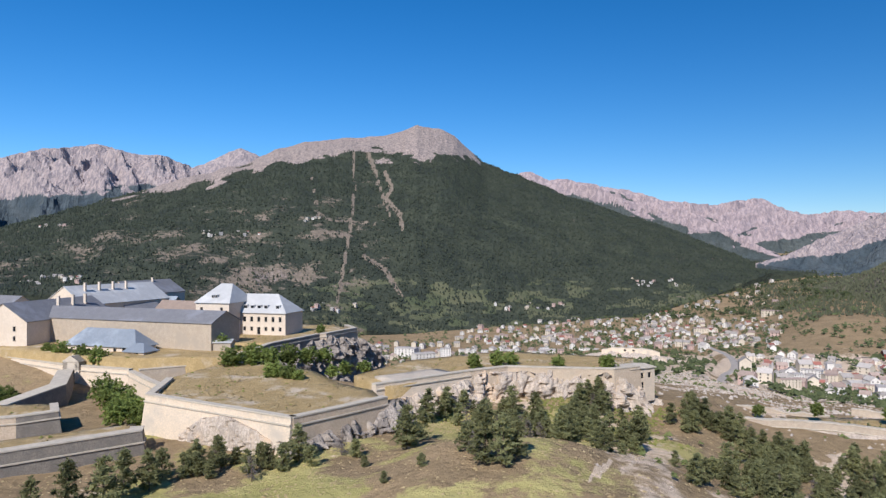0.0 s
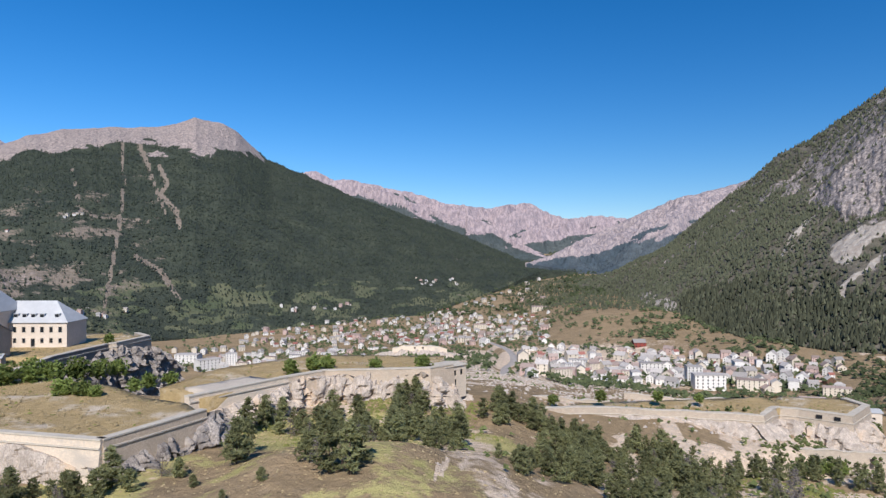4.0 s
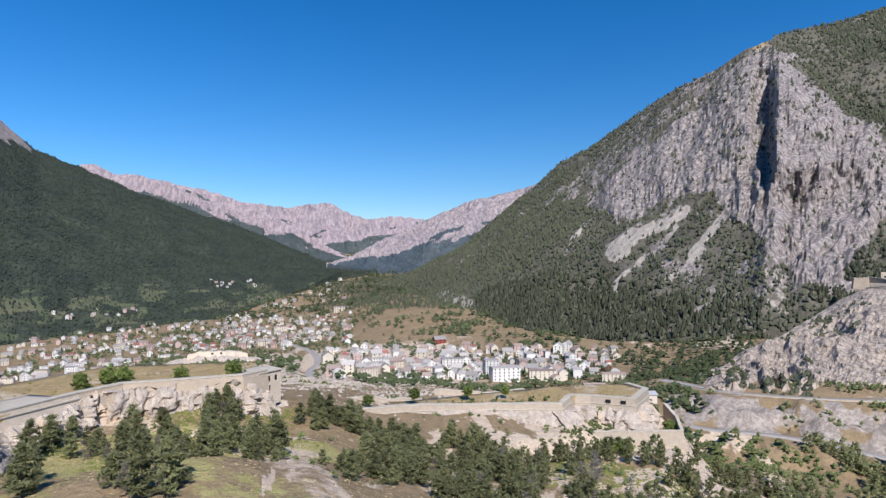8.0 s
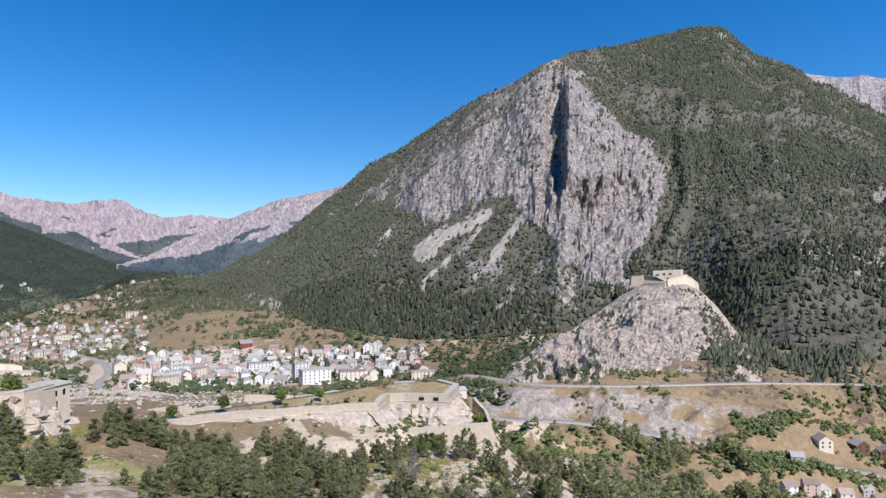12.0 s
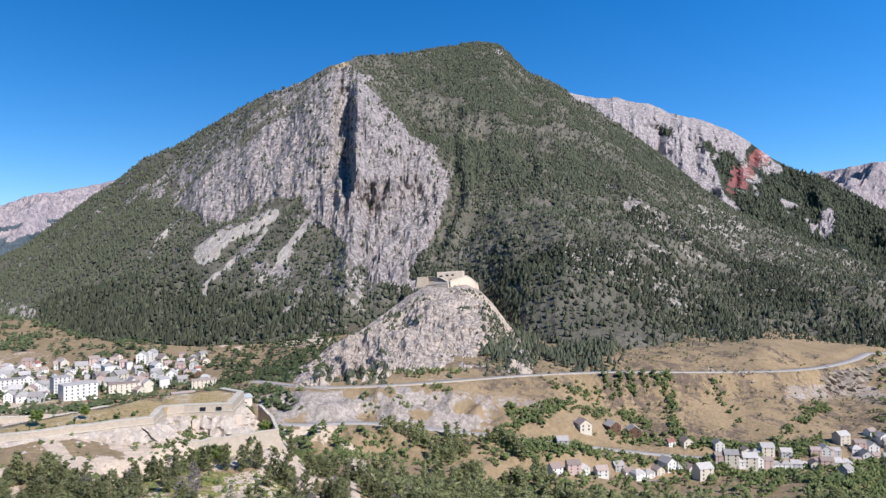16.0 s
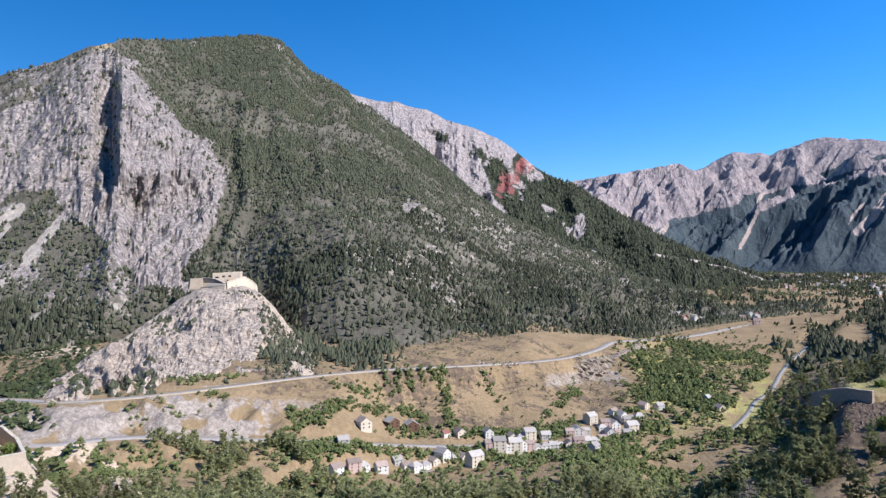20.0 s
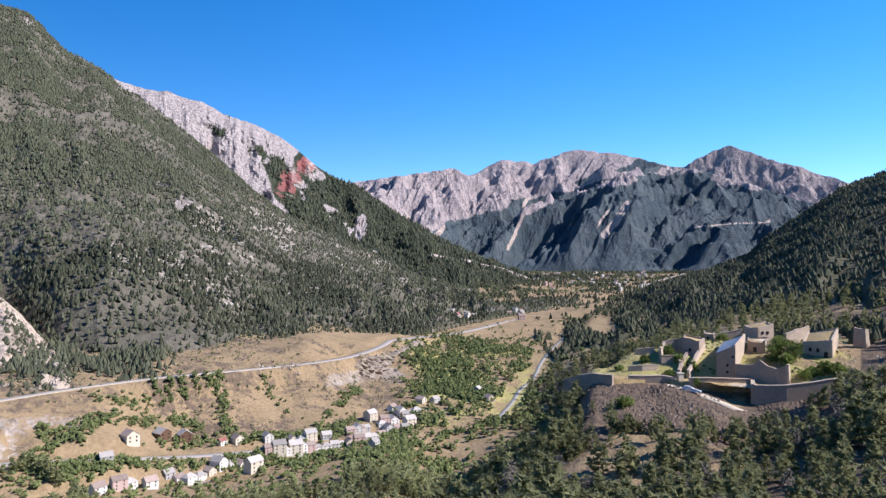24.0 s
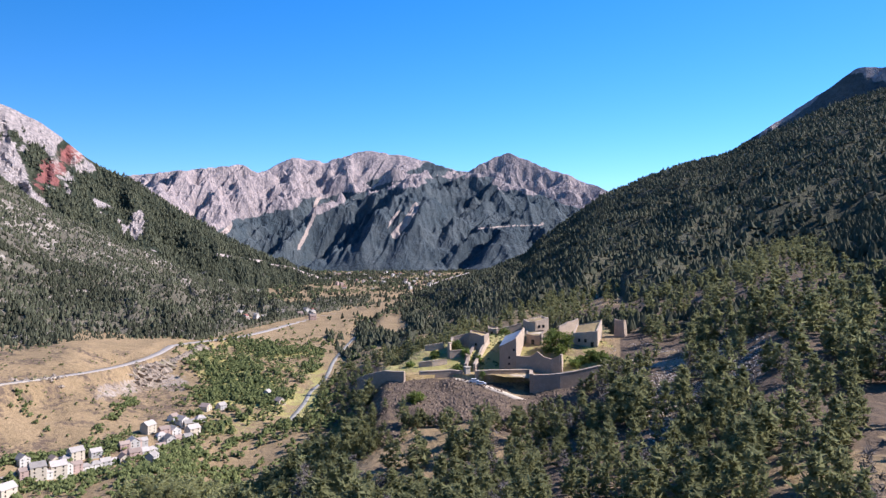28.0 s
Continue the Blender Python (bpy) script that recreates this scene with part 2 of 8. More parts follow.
def loft(foot, crest, az0, az1, naz, nu, bulge=0.0, rough=20.0, size=250.0, jag=6.0, seed=1, back=0.35, gully=0.0, gully_size=120.0):
    """A mountain side, from its foot (az, r, z) up to its crest (az, r, elevation seen) and down behind it."""
    az = np.linspace(az0, az1, naz)
    r0, z0 = along(foot, az)
    r1, e1 = along(crest, az)
    r1 = r1 + 0 * az
    z1 = CZ + r1 * np.tan(np.radians(e1)) + jag * fbm(az * r1 * 0.0175, 0 * az, 60, 5, seed + 50)
    u = np.concatenate([[-0.001], np.linspace(0, 1, nu), 1 + back * np.linspace(0.08, 1, 8)])[:, None]
    up = np.clip(u, 0, 1)
    lift = up + bulge * up * (1 - up)
    r = r0 + (r1 - r0) * u
    z = z0 + (z1 - z0) * lift - np.maximum(u - 1, 0) * (np.abs(z1 - z0) * 0.9 + 60) - 140.0 * (u < 0)
    x, y = polar(az[None, :] + 0 * u, r)
    hold = np.clip(np.minimum(up * 8, (1 - up) * 6 + 0.04), 0, 1)
    n1 = fbm(x, y, size, 6, seed)
    warp = 0.9 * gully_size * fbm(x, y, size * 0.8, 3, seed + 7)
    g = fbm(az[None, :] * r1 * 0.0175 + warp, r * 0.42 + warp * 0.5, gully_size, 6, seed + 9, True)
    z = z + hold * (rough * n1 + gully * (g - 0.6) + 0.35 * gully * (fbm(x, y, gully_size * 0.6, 5, seed + 13, True) - 0.6))
    return x, y, z, az[None, :] + 0 * u, u + 0 * az


def cones(name, at, heights, material, slim=0.2):
    """Far conifers, joined: five uneven sides each."""
    n = len(at)
    ang = np.arange(5) * 2 * np.pi / 5 + rng.random((n, 1)) * 6.28
    rad = slim * heights[:, None] * (0.65 + 0.6 * rng.random((n, 5)))
    ring = np.stack([np.cos(ang) * rad, np.sin(ang) * rad, heights[:, None] * (0.08 + 0.34 * rng.random((n, 5)))], -1)
    top = np.stack([0.25 * rad[:, 0] * np.cos(ang[:, 0]), 0.25 * rad[:, 0] * np.sin(ang[:, 0]), heights * 0.96], -1)[:, None]
    v = np.concatenate([ring, top], 1) + at[:, None, :]
    f = (np.array([(k, (k + 1) % 5, 5) for k in range(5)])[None] + 6 * np.arange(n)[:, None, None]).reshape(-1, 3)
    return new(name, mesh_from(name, v.reshape(-1, 3), f, material))


# ---- the ground: heights along spokes from the middle ----
SPOKES = []


def spoke(az, rows):
    SPOKES.append((az, rows))


spoke(60, [(0, 52), (80, 60), (150, 66), (300, 72), (420, 60), (800, 0), (1700, -10), (4900, -20)])
spoke(40, [(0, 52), (70, 58), (100, 60), (150, 59), (200, 59), (245, 60), (268, 67), (300, 68), (380, 68), (440, 40), (800, -30), (1700, -20), (4900, -30)])
spoke(22, [(0, 52), (70, 57), (100, 59), (150, 58.5), (185, 59), (222, 59.5), (246, 66), (265, 67.5), (340, 67.5), (400, 30), (800, -60), (1700, -20), (4900, -30)])
spoke(12, [(0, 52), (70, 57), (105, 60), (130, 59.5), (160, 59.5), (190, 62), (225, 63), (246, 66.5), (262, 68), (300, 68), (340, 40), (500, -30), (850, -56), (1000, -62), (1700, -70), (4900, -80)])
spoke(2, [(0, 52), (70, 58), (105, 63), (130, 61.5), (160, 60), (190, 61), (215, 60), (260, 35), (400, -25), (700, -56), (900, -42), (1000, -46), (1200, -74), (1900, -90), (4900, -95)])
spoke(-8, [(0, 52), (65, 59), (100, 66), (120, 66.5), (145, 60), (172, 57), (205, 62), (240, 48), (330, 5), (600, -50), (850, -46), (1000, -50), (1250, -75), (1800, -78), (4900, -60)])
spoke(-15, [(0, 51), (60, 58), (100, 67), (122, 68), (145, 60), (175, 57), (200, 62), (240, 58), (400, 34), (600, 4), (740, -18), (860, -20), (1000, -40), (1150, -50), (1500, -70), (2000, -70), (4900, 60)])
spoke(-22, [(0, 51), (60, 57), (100, 65), (125, 64), (155, 56), (185, 54), (215, 57), (260, 52), (400, 31), (600, 4), (800, -18), (1000, -36), (1400, -60), (2000, -50), (3200, 20), (4900, 130)])
spoke(-30, [(0, 51), (60, 56), (100, 61), (130, 58), (165, 50), (200, 46), (235, 47), (280, 44), (400, 22), (600, -8), (800, -29), (1000, -24), (1300, -5), (2000, 0), (3200, 40), (4900, 140)])
spoke(-36, [(0, 50), (60, 55), (100, 58), (140, 51), (200, 42), (250, 45), (300, 41), (400, 18), (600, -12), (800, -24), (1000, -18), (1300, 0), (2500, 0), (4900, 0)])
spoke(-43, [(0, 50), (60, 54), (100, 55), (150, 47), (210, 40), (260, 39), (300, 42), (335, 25), (430, 0), (600, -18), (800, -18), (1000, -8), (1500, 0), (4900, 0)])
spoke(-50, [(0, 50), (60, 53), (100, 52), (150, 44), (200, 38), (260, 34), (300, 36), (335, 15), (400, -12), (440, 0), (480, 9), (540, 2), (700, -12), (900, -5), (4900, 0)])
spoke(-56, [(0, 49), (60, 52), (100, 50), (150, 40), (200, 30), (260, 20), (320, 5), (390, -8), (432, 0), (460, 6), (482, 13), (540, 12), (700, 6), (900, 4), (4900, 0)])
spoke(-65, [(0, 49), (60, 51), (100, 48), (150, 36), (200, 22), (260, 6), (330, -10), (390, -12), (430, -4), (460, 4), (490, 14), (540, 18), (700, 30), (1000, 20), (4900, 0)])
spoke(-73, [(0, 48), (60, 50), (100, 47), (150, 32), (200, 14), (260, -4), (330, -15), (400, -13), (430, -8), (480, 0), (515, 13), (560, 15), (800, 20), (4900, 0)])
spoke(-82, [(0, 48), (60, 49), (100, 46), (150, 30), (200, 12), (280, -10), (370, -22), (440, -26), (480, -25), (520, -20), (575, 0), (610, 11), (700, 15), (900, 20), (4900, 0)])
spoke(-89, [(0, 48), (60, 49), (100, 46), (150, 33), (210, 14), (300, -8), (400, -22), (480, -27), (520, -25), (580, -12), (640, 4), (670, 12), (760, 16), (1000, 20), (4900, 0)])
spoke(-95, [(0, 48), (60, 49), (100, 46), (150, 36), (220, 16), (300, 0), (400, -18), (500, -27), (570, -26), (640, -20), (720, -18), (745, 0), (790, 5), (900, 6), (1300, 0), (4900, 0)])
spoke(-101, [(0, 48), (60, 50), (110, 45), (170, 28), (240, 8), (340, -16), (450, -34), (560, -29), (700, -18), (900, -8), (1400, -8), (2500, 8), (4900, 60)])
spoke(-108, [(0, 48), (60, 50), (110, 47), (170, 36), (230, 26), (300, 14), (345, 5), (400, -12), (460, -24), (560, -26), (750, -16), (1100, -9), (1600, -3), (2500, 8), (4900, 60)])
spoke(-113, [(0, 48), (60, 50), (110, 49), (150, 41), (190, 33), (230, 29), (265, 31), (295, 36), (318, 41), (338, 45.5), (355, 46.5), (375, 40), (400, 26), (440, 12), (560, 2), (900, -2), (2500, 8), (4900, 60)])
spoke(-119, [(0, 48), (60, 50), (110, 50), (150, 43), (200, 35), (250, 33), (290, 38), (322, 41), (330, 42), (341, 46.3), (352, 51), (375, 56), (400, 56.5), (440, 44), (600, 32), (1500, 10), (4900, 40)])
spoke(-127, [(0, 48), (60, 51), (110, 51), (150, 46), (210, 39), (260, 37), (290, 38.5), (318, 40.5), (330, 42.5), (341, 48), (360, 54), (390, 58), (450, 57), (600, 56), (900, 60), (4900, 80)])
spoke(-134, [(0, 48), (60, 52), (110, 53), (160, 50), (220, 47), (280, 49), (340, 55), (420, 63), (600, 76), (4900, 100)])
spoke(-145, [(0, 49), (60, 53), (110, 57), (160, 60), (220, 64), (300, 74), (400, 86), (700, 110), (4900, 160)])
spoke(-170, [(0, 50), (60, 54), (110, 58), (160, 62), (220, 66), (300, 72), (400, 80), (700, 90), (4900, 90)])
spoke(-235, [(0, 52), (60, 54), (110, 56), (160, 58), (300, 60), (700, 40), (4900, 20)])
spoke(-300, [(0, 52), (80, 60), (150, 66), (300, 72), (420, 60), (800, 0), (1700, -10), (4900, -20)])
spoke(-116, [(0, 48), (60, 50), (110, 50), (150, 42), (200, 33), (240, 31), (275, 34), (300, 38), (320, 41), (338, 46.3), (365, 53), (390, 50), (420, 34), (600, 18), (1000, 4), (2500, 10), (4900, 50)])
spoke(-124, [(0, 48), (60, 50), (110, 50), (150, 44), (200, 37), (250, 34), (290, 35.5), (320, 38.5), (333, 40.5), (343, 46.3), (360, 52), (380, 57), (410, 58), (470, 52), (600, 50), (1500, 40), (4900, 60)])
spoke(-131, [(0, 48), (60, 52), (110, 52), (160, 48), (220, 43), (270, 43), (300, 44), (330, 46), (343, 51), (370, 57), (450, 60), (600, 68), (4900, 90)])

RADII = np.concatenate([np.linspace(0, 60, 8)[:-1], np.linspace(60, 360, 120)[:-1], np.geomspace(360, 900, 84)[:-1], np.geomspace(900, 4900, 60)])
SPOKES.sort()
_az = np.array([s[0] for s in SPOKES], float)
_tab = np.array([np.interp(RADII, [q[0] for q in s[1]], [q[1] for q in s[1]]) for s in SPOKES])
_k = np.array([1, 2, 3, 2, 1]) / 9.0
_tab[:, 2:-2] = np.array([np.convolve(row, _k, "valid") for row in _tab])


def ground_z(az, r):
    """Ground height without its fine relief."""
    az = np.asarray(np.where(np.asarray(az) > 60, np.asarray(az) - 360.0, az), float)
    r = np.asarray(r, float)
    i = np.clip(np.searchsorted(_az, az) - 1, 0, len(_az) - 2)
    s = (az - _az[i]) / (_az[i + 1] - _az[i])
    s = s * s * (3 - 2 * s)
    j = np.clip(np.searchsorted(RADII, r) - 1, 0, len(RADII) - 2)
    w = (r - RADII[j]) / (RADII[j + 1] - RADII[j])
    lo = _tab[i, j] * (1 - w) + _tab[i, j + 1] * w
    hi = _tab[i + 1, j] * (1 - w) + _tab[i + 1, j + 1] * w
    return lo * (1 - s) + hi * s


def relief(x, y, r):
    return 0.55 * fbm(x, y, 9, 4, 3) * smooth(40, 90, r) + 1.6 * fbm(x, y, 40, 3, 5) * smooth(60, 140, r) * 0.5 + 3.0 * fbm(x, y, 180, 3, 6) * smooth(900, 1500, r)


ROADS = {
    "upper_road": (9.0, [(-50.5, 540, 8.6), (-52.2, 519, 10.0), (-54.9, 486, 11.6), (-61.5, 484, 12.5), (-66.9, 499, 13.2), (-72.8, 524, 13.7), (-79.5, 559, 12.1), (-86.0, 599, 8.2), (-92.1, 678, 2.1), (-95.1, 758, 1.1), (-96.3, 838, 1.2)]),
    "valley_road": (9.0, [(-96.3, 838, 1.2), (-98.7, 880, 0), (-101.9, 965, -5), (-105.5, 1190, -9.5), (-108.7, 1370, -8), (-112.1, 1550, -7), (-114.5, 1830, 1.5), (-116.7, 2300, 16), (-119.3, 2760, 35)]),
}
ROADS.update({
    "lower_road": (8.0, [(-51.5, 445, 0.5), (-53.4, 429, 0.4), (-57.9, 431, 0.6), (-61.4, 431, -1.5), (-65.9, 429, -5.3), (-71.8, 433, -9.6), (-76.3, 446, -16.5), (-81.8, 466, -24.4), (-87.3, 488, -29.6)]),
    "village_street": (6.0, [(-69.7, 368, -20.8), (-71.4, 383, -20.7), (-74.5, 398, -23.5), (-79.1, 418, -28.2), (-83.6, 438, -31.2), (-90.4, 468, -32.7), (-94.8, 507, -33.4), (-97.5, 557, -32)]),
})
ROADS.update({
    "avenue": (8.0, [(-23.5, 475, 10.1), (-22.5, 695, -12.5), (-23.6, 755, -14.5), (-23.0, 895, -20), (-21.2, 1095, -36), (-19.7, 1395, -55)]),
    "redoubt_path": (3.5, [(-41.8, 215, 31.4), (-46.0, 235, 29.5), (-47.5, 250, 29.4), (-50.4, 270, 30.5)]),
    "fort_track": (5.0, [(-118.3, 327, 44.0), (-120.2, 324, 42.2), (-122.0, 318, 39.8), (-123.5, 312, 37.9), (-125.9, 302, 35.6), (-128.2, 290, 34.0), (-131, 270, 36)]),
})
RIVER = [(-105.0, 570, -29), (-106.2, 620, -26), (-106.6, 660, -23), (-107.8, 694, -20), (-108.5, 814, -15), (-110.3, 1000, -11), (-111.4, 1250, -10)]


def track(rows, step=6.0):
    """A line of (az, r, z) as places in the world, rounded at its bends."""
    p = np.array([[*polar(a, r), z] for a, r, z in rows])
    for _ in range(3):
        q, w = 0.75 * p[:-1] + 0.25 * p[1:], 0.25 * p[:-1] + 0.75 * p[1:]
        p = np.concatenate([p[:1], np.stack([q, w], 1).reshape(-1, 3), p[-1:]])
    return p


CUTS = [(track(rows), width * 0.75, width * 0.75 + 9) for width, rows in ROADS.values()] + [(track(RIVER), 6, 26)]


def carve(x, y, z):
    """The ground cut and filled to the roads and the river bed."""
    x, y = np.asarray(x, float), np.asarray(y, float)
    z = np.array(z, float) + 0 * x
    for p, flat, fade in CUTS:
        lo, hi = p.min(0) - fade, p.max(0) + fade
        near = (x > lo[0]) & (x < hi[0]) & (y > lo[1]) & (y < hi[1])
        if not near.any():
            continue
        qx, qy = x[near], y[near]
        best, level = np.full(qx.shape, 1e9), np.zeros(qx.shape)
        for a, b in zip(p[:-1], p[1:]):
            d = b - a
            s = np.clip(((qx - a[0]) * d[0] + (qy - a[1]) * d[1]) / (d[0] ** 2 + d[1] ** 2 + 1e-9), 0, 1)
            dist = np.hypot(qx - a[0] - s * d[0], qy - a[1] - s * d[1])
            hit = dist < best
            best, level = np.where(hit, dist, best), np.where(hit, a[2] + s * d[2], level)
        w = smooth(fade, flat, best)
        z[near] = z[near] * (1 - w) + level * w
    return z


def gz(x, y):
    """Ground height at a place."""
    x, y = np.atleast_1d(np.asarray(x, float)), np.atleast_1d(np.asarray(y, float))
    az, _, r = azel(x, y, 0.0)
    return carve(x, y, ground_z(az, r) + relief(x, y, r))


def gp(az, r):
    x, y = polar(az, r)
    return Vector((float(x), float(y), float(gz(x, y)[0])))


AZS = np.concatenate([np.arange(-300, -158, 2.0), np.arange(-158, 44, 0.25), np.arange(44, 60.1, 2.0)])
ga, gr = np.meshgrid(AZS, RADII, indexing="ij")
gx, gy = polar(ga, gr)
gh = carve(gx, gy, ground_z(ga, gr) + relief(gx, gy, gr))
gland = np.zeros((*ga.shape, 4))

# broken rock on the road banks and the talus
_rb = smooth(-50.5, -53, ga) * smooth(-76, -68, ga) * smooth(436, 446, gr) * smooth(480, 470, gr) + smooth(-51, -54, ga) * smooth(-66, -60, ga) * smooth(392, 402, gr) * smooth(424, 416, gr) + smooth(-111.5, -114, ga) * smooth(-128, -124, ga) * smooth(240, 262, gr) * smooth(316, 306, gr) * 0.25
gh = gh + _rb * (15.0 * fbm(gx, gy, 17, 5, 29, True) - 8.6 + 4.0 * fbm(gx, gy, 30, 3, 30))
_n1, _n2, _n3 = fbm(gx, gy, 45, 4, 21), fbm(gx, gy, 14, 4, 22), fbm(gx, gy, 110, 4, 23)
ge = np.degrees(np.arctan2(gh - CZ, gr))


def run(land, chan, aa, ee, pts, half, amount=1.0):
    """A strip along places (az, elevation)."""
    for (a0, e0), (a1, e1) in zip(pts, pts[1:]):
        d = np.hypot(a1 - a0, e1 - e0) + 1e-6
        s = np.clip(((aa - a0) * (a1 - a0) + (ee - e0) * (e1 - e0)) / d**2, 0, 1)
        dist = np.hypot(aa - a0 - s * (a1 - a0), ee - e0 - s * (e1 - e0))
        land[..., chan] = np.maximum(land[..., chan], amount * smooth(half * 1.6, half * 0.5, dist))


# green cover: valley bottom, wooded banks, the shaded side by the ruined fort
gland[..., 2] = np.clip(0.16 + 0.5 * _n1 + 0.3 * smooth(-104, -112, ga) * (gr > 60) + 0.35 * smooth(-85, -98, ga) * smooth(-6, -9, ge) + 0.3 * _n3 - 0.25 * smooth(-70, -78, ga) * smooth(500, 540, gr) * smooth(-97, -93, ga), 0, 0.75)
# pale scree on the banks of the near hill, rubble on the spur and about the redoubt
gland[..., 0] = 0.8 * smooth(0.1, 0.32, 0.7 * _n1 + 0.5 * _n2 + 0.8 * fbm(ga * 7, gr * 0.22, 10, 4, 58)) * smooth(-22, -28, ga) * smooth(-64, -56, ga) * smooth(120, 140, gr) * (gr < 330)
gland[..., 0] = np.maximum(gland[..., 0], np.clip(0.8 + 0.8 * _n1 + 0.6 * _n2, 0, 0.95) * smooth(-8, -12, ga) * smooth(-40, -34, ga) * smooth(225, 250, gr) * smooth(1150, 900, gr) * smooth(-10.8, -10.2, ge))
for pts, half in (([(-33.4, -14.6), (-34.8, -17.0)], 0.6), ([(-36.6, -13.0), (-38.6, -15.6)], 0.45), ([(-43.6, -15.4), (-41.6, -12.9)], 0.32), ([(-41.0, -13.2), (-44.0, -11.6)], 0.7), ([(-39.8, -15.4), (-42.0, -13.4)], 0.5),
                  ([(-48.3, -6.75), (-52, -6.6), (-56.6, -6.75)], 0.32), ([(-50, -17), (-52, -18.6)], 0.4), ([(-58, -15), (-60, -18)], 0.5), ([(-52, -14.2), (-57, -13.6)], 0.5)):
    run(gland, 0, ga + 1.0 * _n2 + 0.5 * _n1, ge + 0.8 * _n2, pts, half, 0.8)
for pts, half in (([(-20.6, -15.3), (-23, -16.8), (-25.6, -18.9)], 1.3), ([(-32.0, -15.0), (-34.5, -16.2), (-37.4, -16.9)], 0.75), ([(-32.6, -17.4), (-34, -19)], 0.7), ([(-43.2, -12.8), (-41, -14.2), (-39.6, -15.5)], 0.5), ([(-52, -17.8), (-53.6, -19.6)], 0.6), ([(-42.6, -17.0), (-46.5, -16.4), (-49.2, -15.6)], 0.3), ([(-57, -14.6), (-59.5, -17.5)], 0.6)):
    run(gland, 0, ga + 0.8 * _n2 + 0.4 * _n1, ge + 0.6 * _n2, pts, half, 0.54)
slip = smooth(1.0, 0.3, np.hypot((ga + 20.5 + 0.5 * (ge + 16.6)) / 2.4, (ge + 16.8) / 2.4)) * smooth(-0.12, 0.12, fbm(ga * 6, ge * 2.2, 2.4, 5, 59) + 0.25 * _n2)
gland[..., 0] = np.maximum(gland[..., 0], 0.85 * slip * (gr > 80) * (gr < 180))
# rocky road banks and bluffs
for pts, half, amt in (([(-51.5, -11.4), (-58, -11.9), (-66, -11.4)], 0.9, 0.6), ([(-66, -11.2), (-73, -11.6)], 0.6, 0.5), ([(-91.5, -9.8), (-95.5, -9.2), (-96.8, -9.6)], 0.8, 0.55), ([(-112.5, -11.5), (-118, -12.2), (-121, -11.8)], 1.2, 0.5), ([(-133, -10.5), (-138, -9.8), (-141, -9.6)], 0.9, 0.65)):
    run(gland, 1, ga + 0.3 * _n2, ge + 0.3 * _n2, pts, half, amt)
gland[..., 2] = np.maximum(gland[..., 2], np.clip(0.3 + 0.6 * _n3, 0, 0.6) * smooth(-98, -101, ga) * smooth(-124, -120, ga) * smooth(1150, 1400, gr))
gland[..., 2] = np.maximum(gland[..., 2], 0.4 * smooth(10, 6, ga) * smooth(-26, -20, ga) * smooth(300, 380, gr) * (1 - smooth(-9, -13, ga) * smooth(1150, 1050, gr)))
gland[..., 2] = np.maximum(gland[..., 2], np.clip(0.66 + 0.9 * _n1 + 0.4 * _n2, 0, 0.9) * smooth(-44, -24, ga) * smooth(60, 80, gr) * smooth(200, 170, gr) * smooth(34, 26, ga))
wa, wr = ga + 6 * _n1 + 5 * _n2, gr + 60 * _n1 + 40 * _n2
talus = smooth(-110.5, -112.5, wa) * smooth(-128, -124, wa) * smooth(0, 26, wr - 238 - 3.0 * np.maximum(0, -114 - ga)) * smooth(336, 326, gr)
scree = smooth(-131, -133, wa) * smooth(-142, -138, wa) * smooth(215, 240, wr) * smooth(338, 315, wr) * smooth(-0.35, 0.15, fbm(ga * 9, gr * 0.25, 12, 3, 57) + 0.2)
gland[..., 3] = np.clip(talus * (0.8 + 0.6 * _n2), 0, 0.95)
gland[..., 0] = np.maximum(gland[..., 0], 0.5 * scree)
gland[..., 1] = np.maximum(gland[..., 1], 0.5 * scree)
gland[..., 2] = gland[..., 2] * (1 - talus) * (1 - scree)
gland[..., 2] = gland[..., 2] * (1 - smooth(-107, -110, ga) * (gr > 120) * (gr < 330)) * (1 - smooth(-98, -101, ga) * smooth(1150, 1300, gr))
gland[..., 3] = np.maximum(gland[..., 3], np.clip(0.5 + 0.6 * _n1, 0, 0.75) * smooth(-122, -126, ga) * (gr > 190) * (1 - scree) + np.clip(0.5 + 0.5 * _n1 + 0.2 * _n2, 0, 0.75) * np.where(gr < 330, smooth(-98, -104, ga), smooth(-106, -109, ga)) * (gr > 85) * (gr < 700) * (1 - (gr > 336) * (ga < -112) * (ga > -131.5)))
gland[..., 2] = np.maximum(gland[..., 2], np.clip(0.45 + 0.8 * _n2, 0, 0.8) * (gr > 338) * (gr < 420) * (ga < -112) * (ga > -131))
# pale broken rock on the road banks
bank_rock = smooth(0.0, 0.16, _n2 + 0.6 * _n1 - 0.1 + 0.3 * smooth(-64, -54, ga)) * smooth(-50.5, -53, ga) * smooth(-74, -66, ga) * smooth(418, 440, gr) * smooth(500, 470, gr)
gland[..., 1] = np.maximum(gland[..., 1], 0.75 * bank_rock)
gland[..., 0] = np.maximum(gland[..., 0], 0.5 * bank_rock * smooth(0, 0.2, _n1))
hill = smooth(62, 85, gr) * smooth(205, 185, gr) * smooth(-66, -60, ga) * smooth(40, 34, ga)
gland[..., 0] = np.maximum(gland[..., 0], np.clip(0.2 + 0.8 * fbm(gx, gy, 20, 5, 27) + 0.4 * _n2 + 0.26 * smooth(-15, -30, ga), 0, 0.9) * hill)
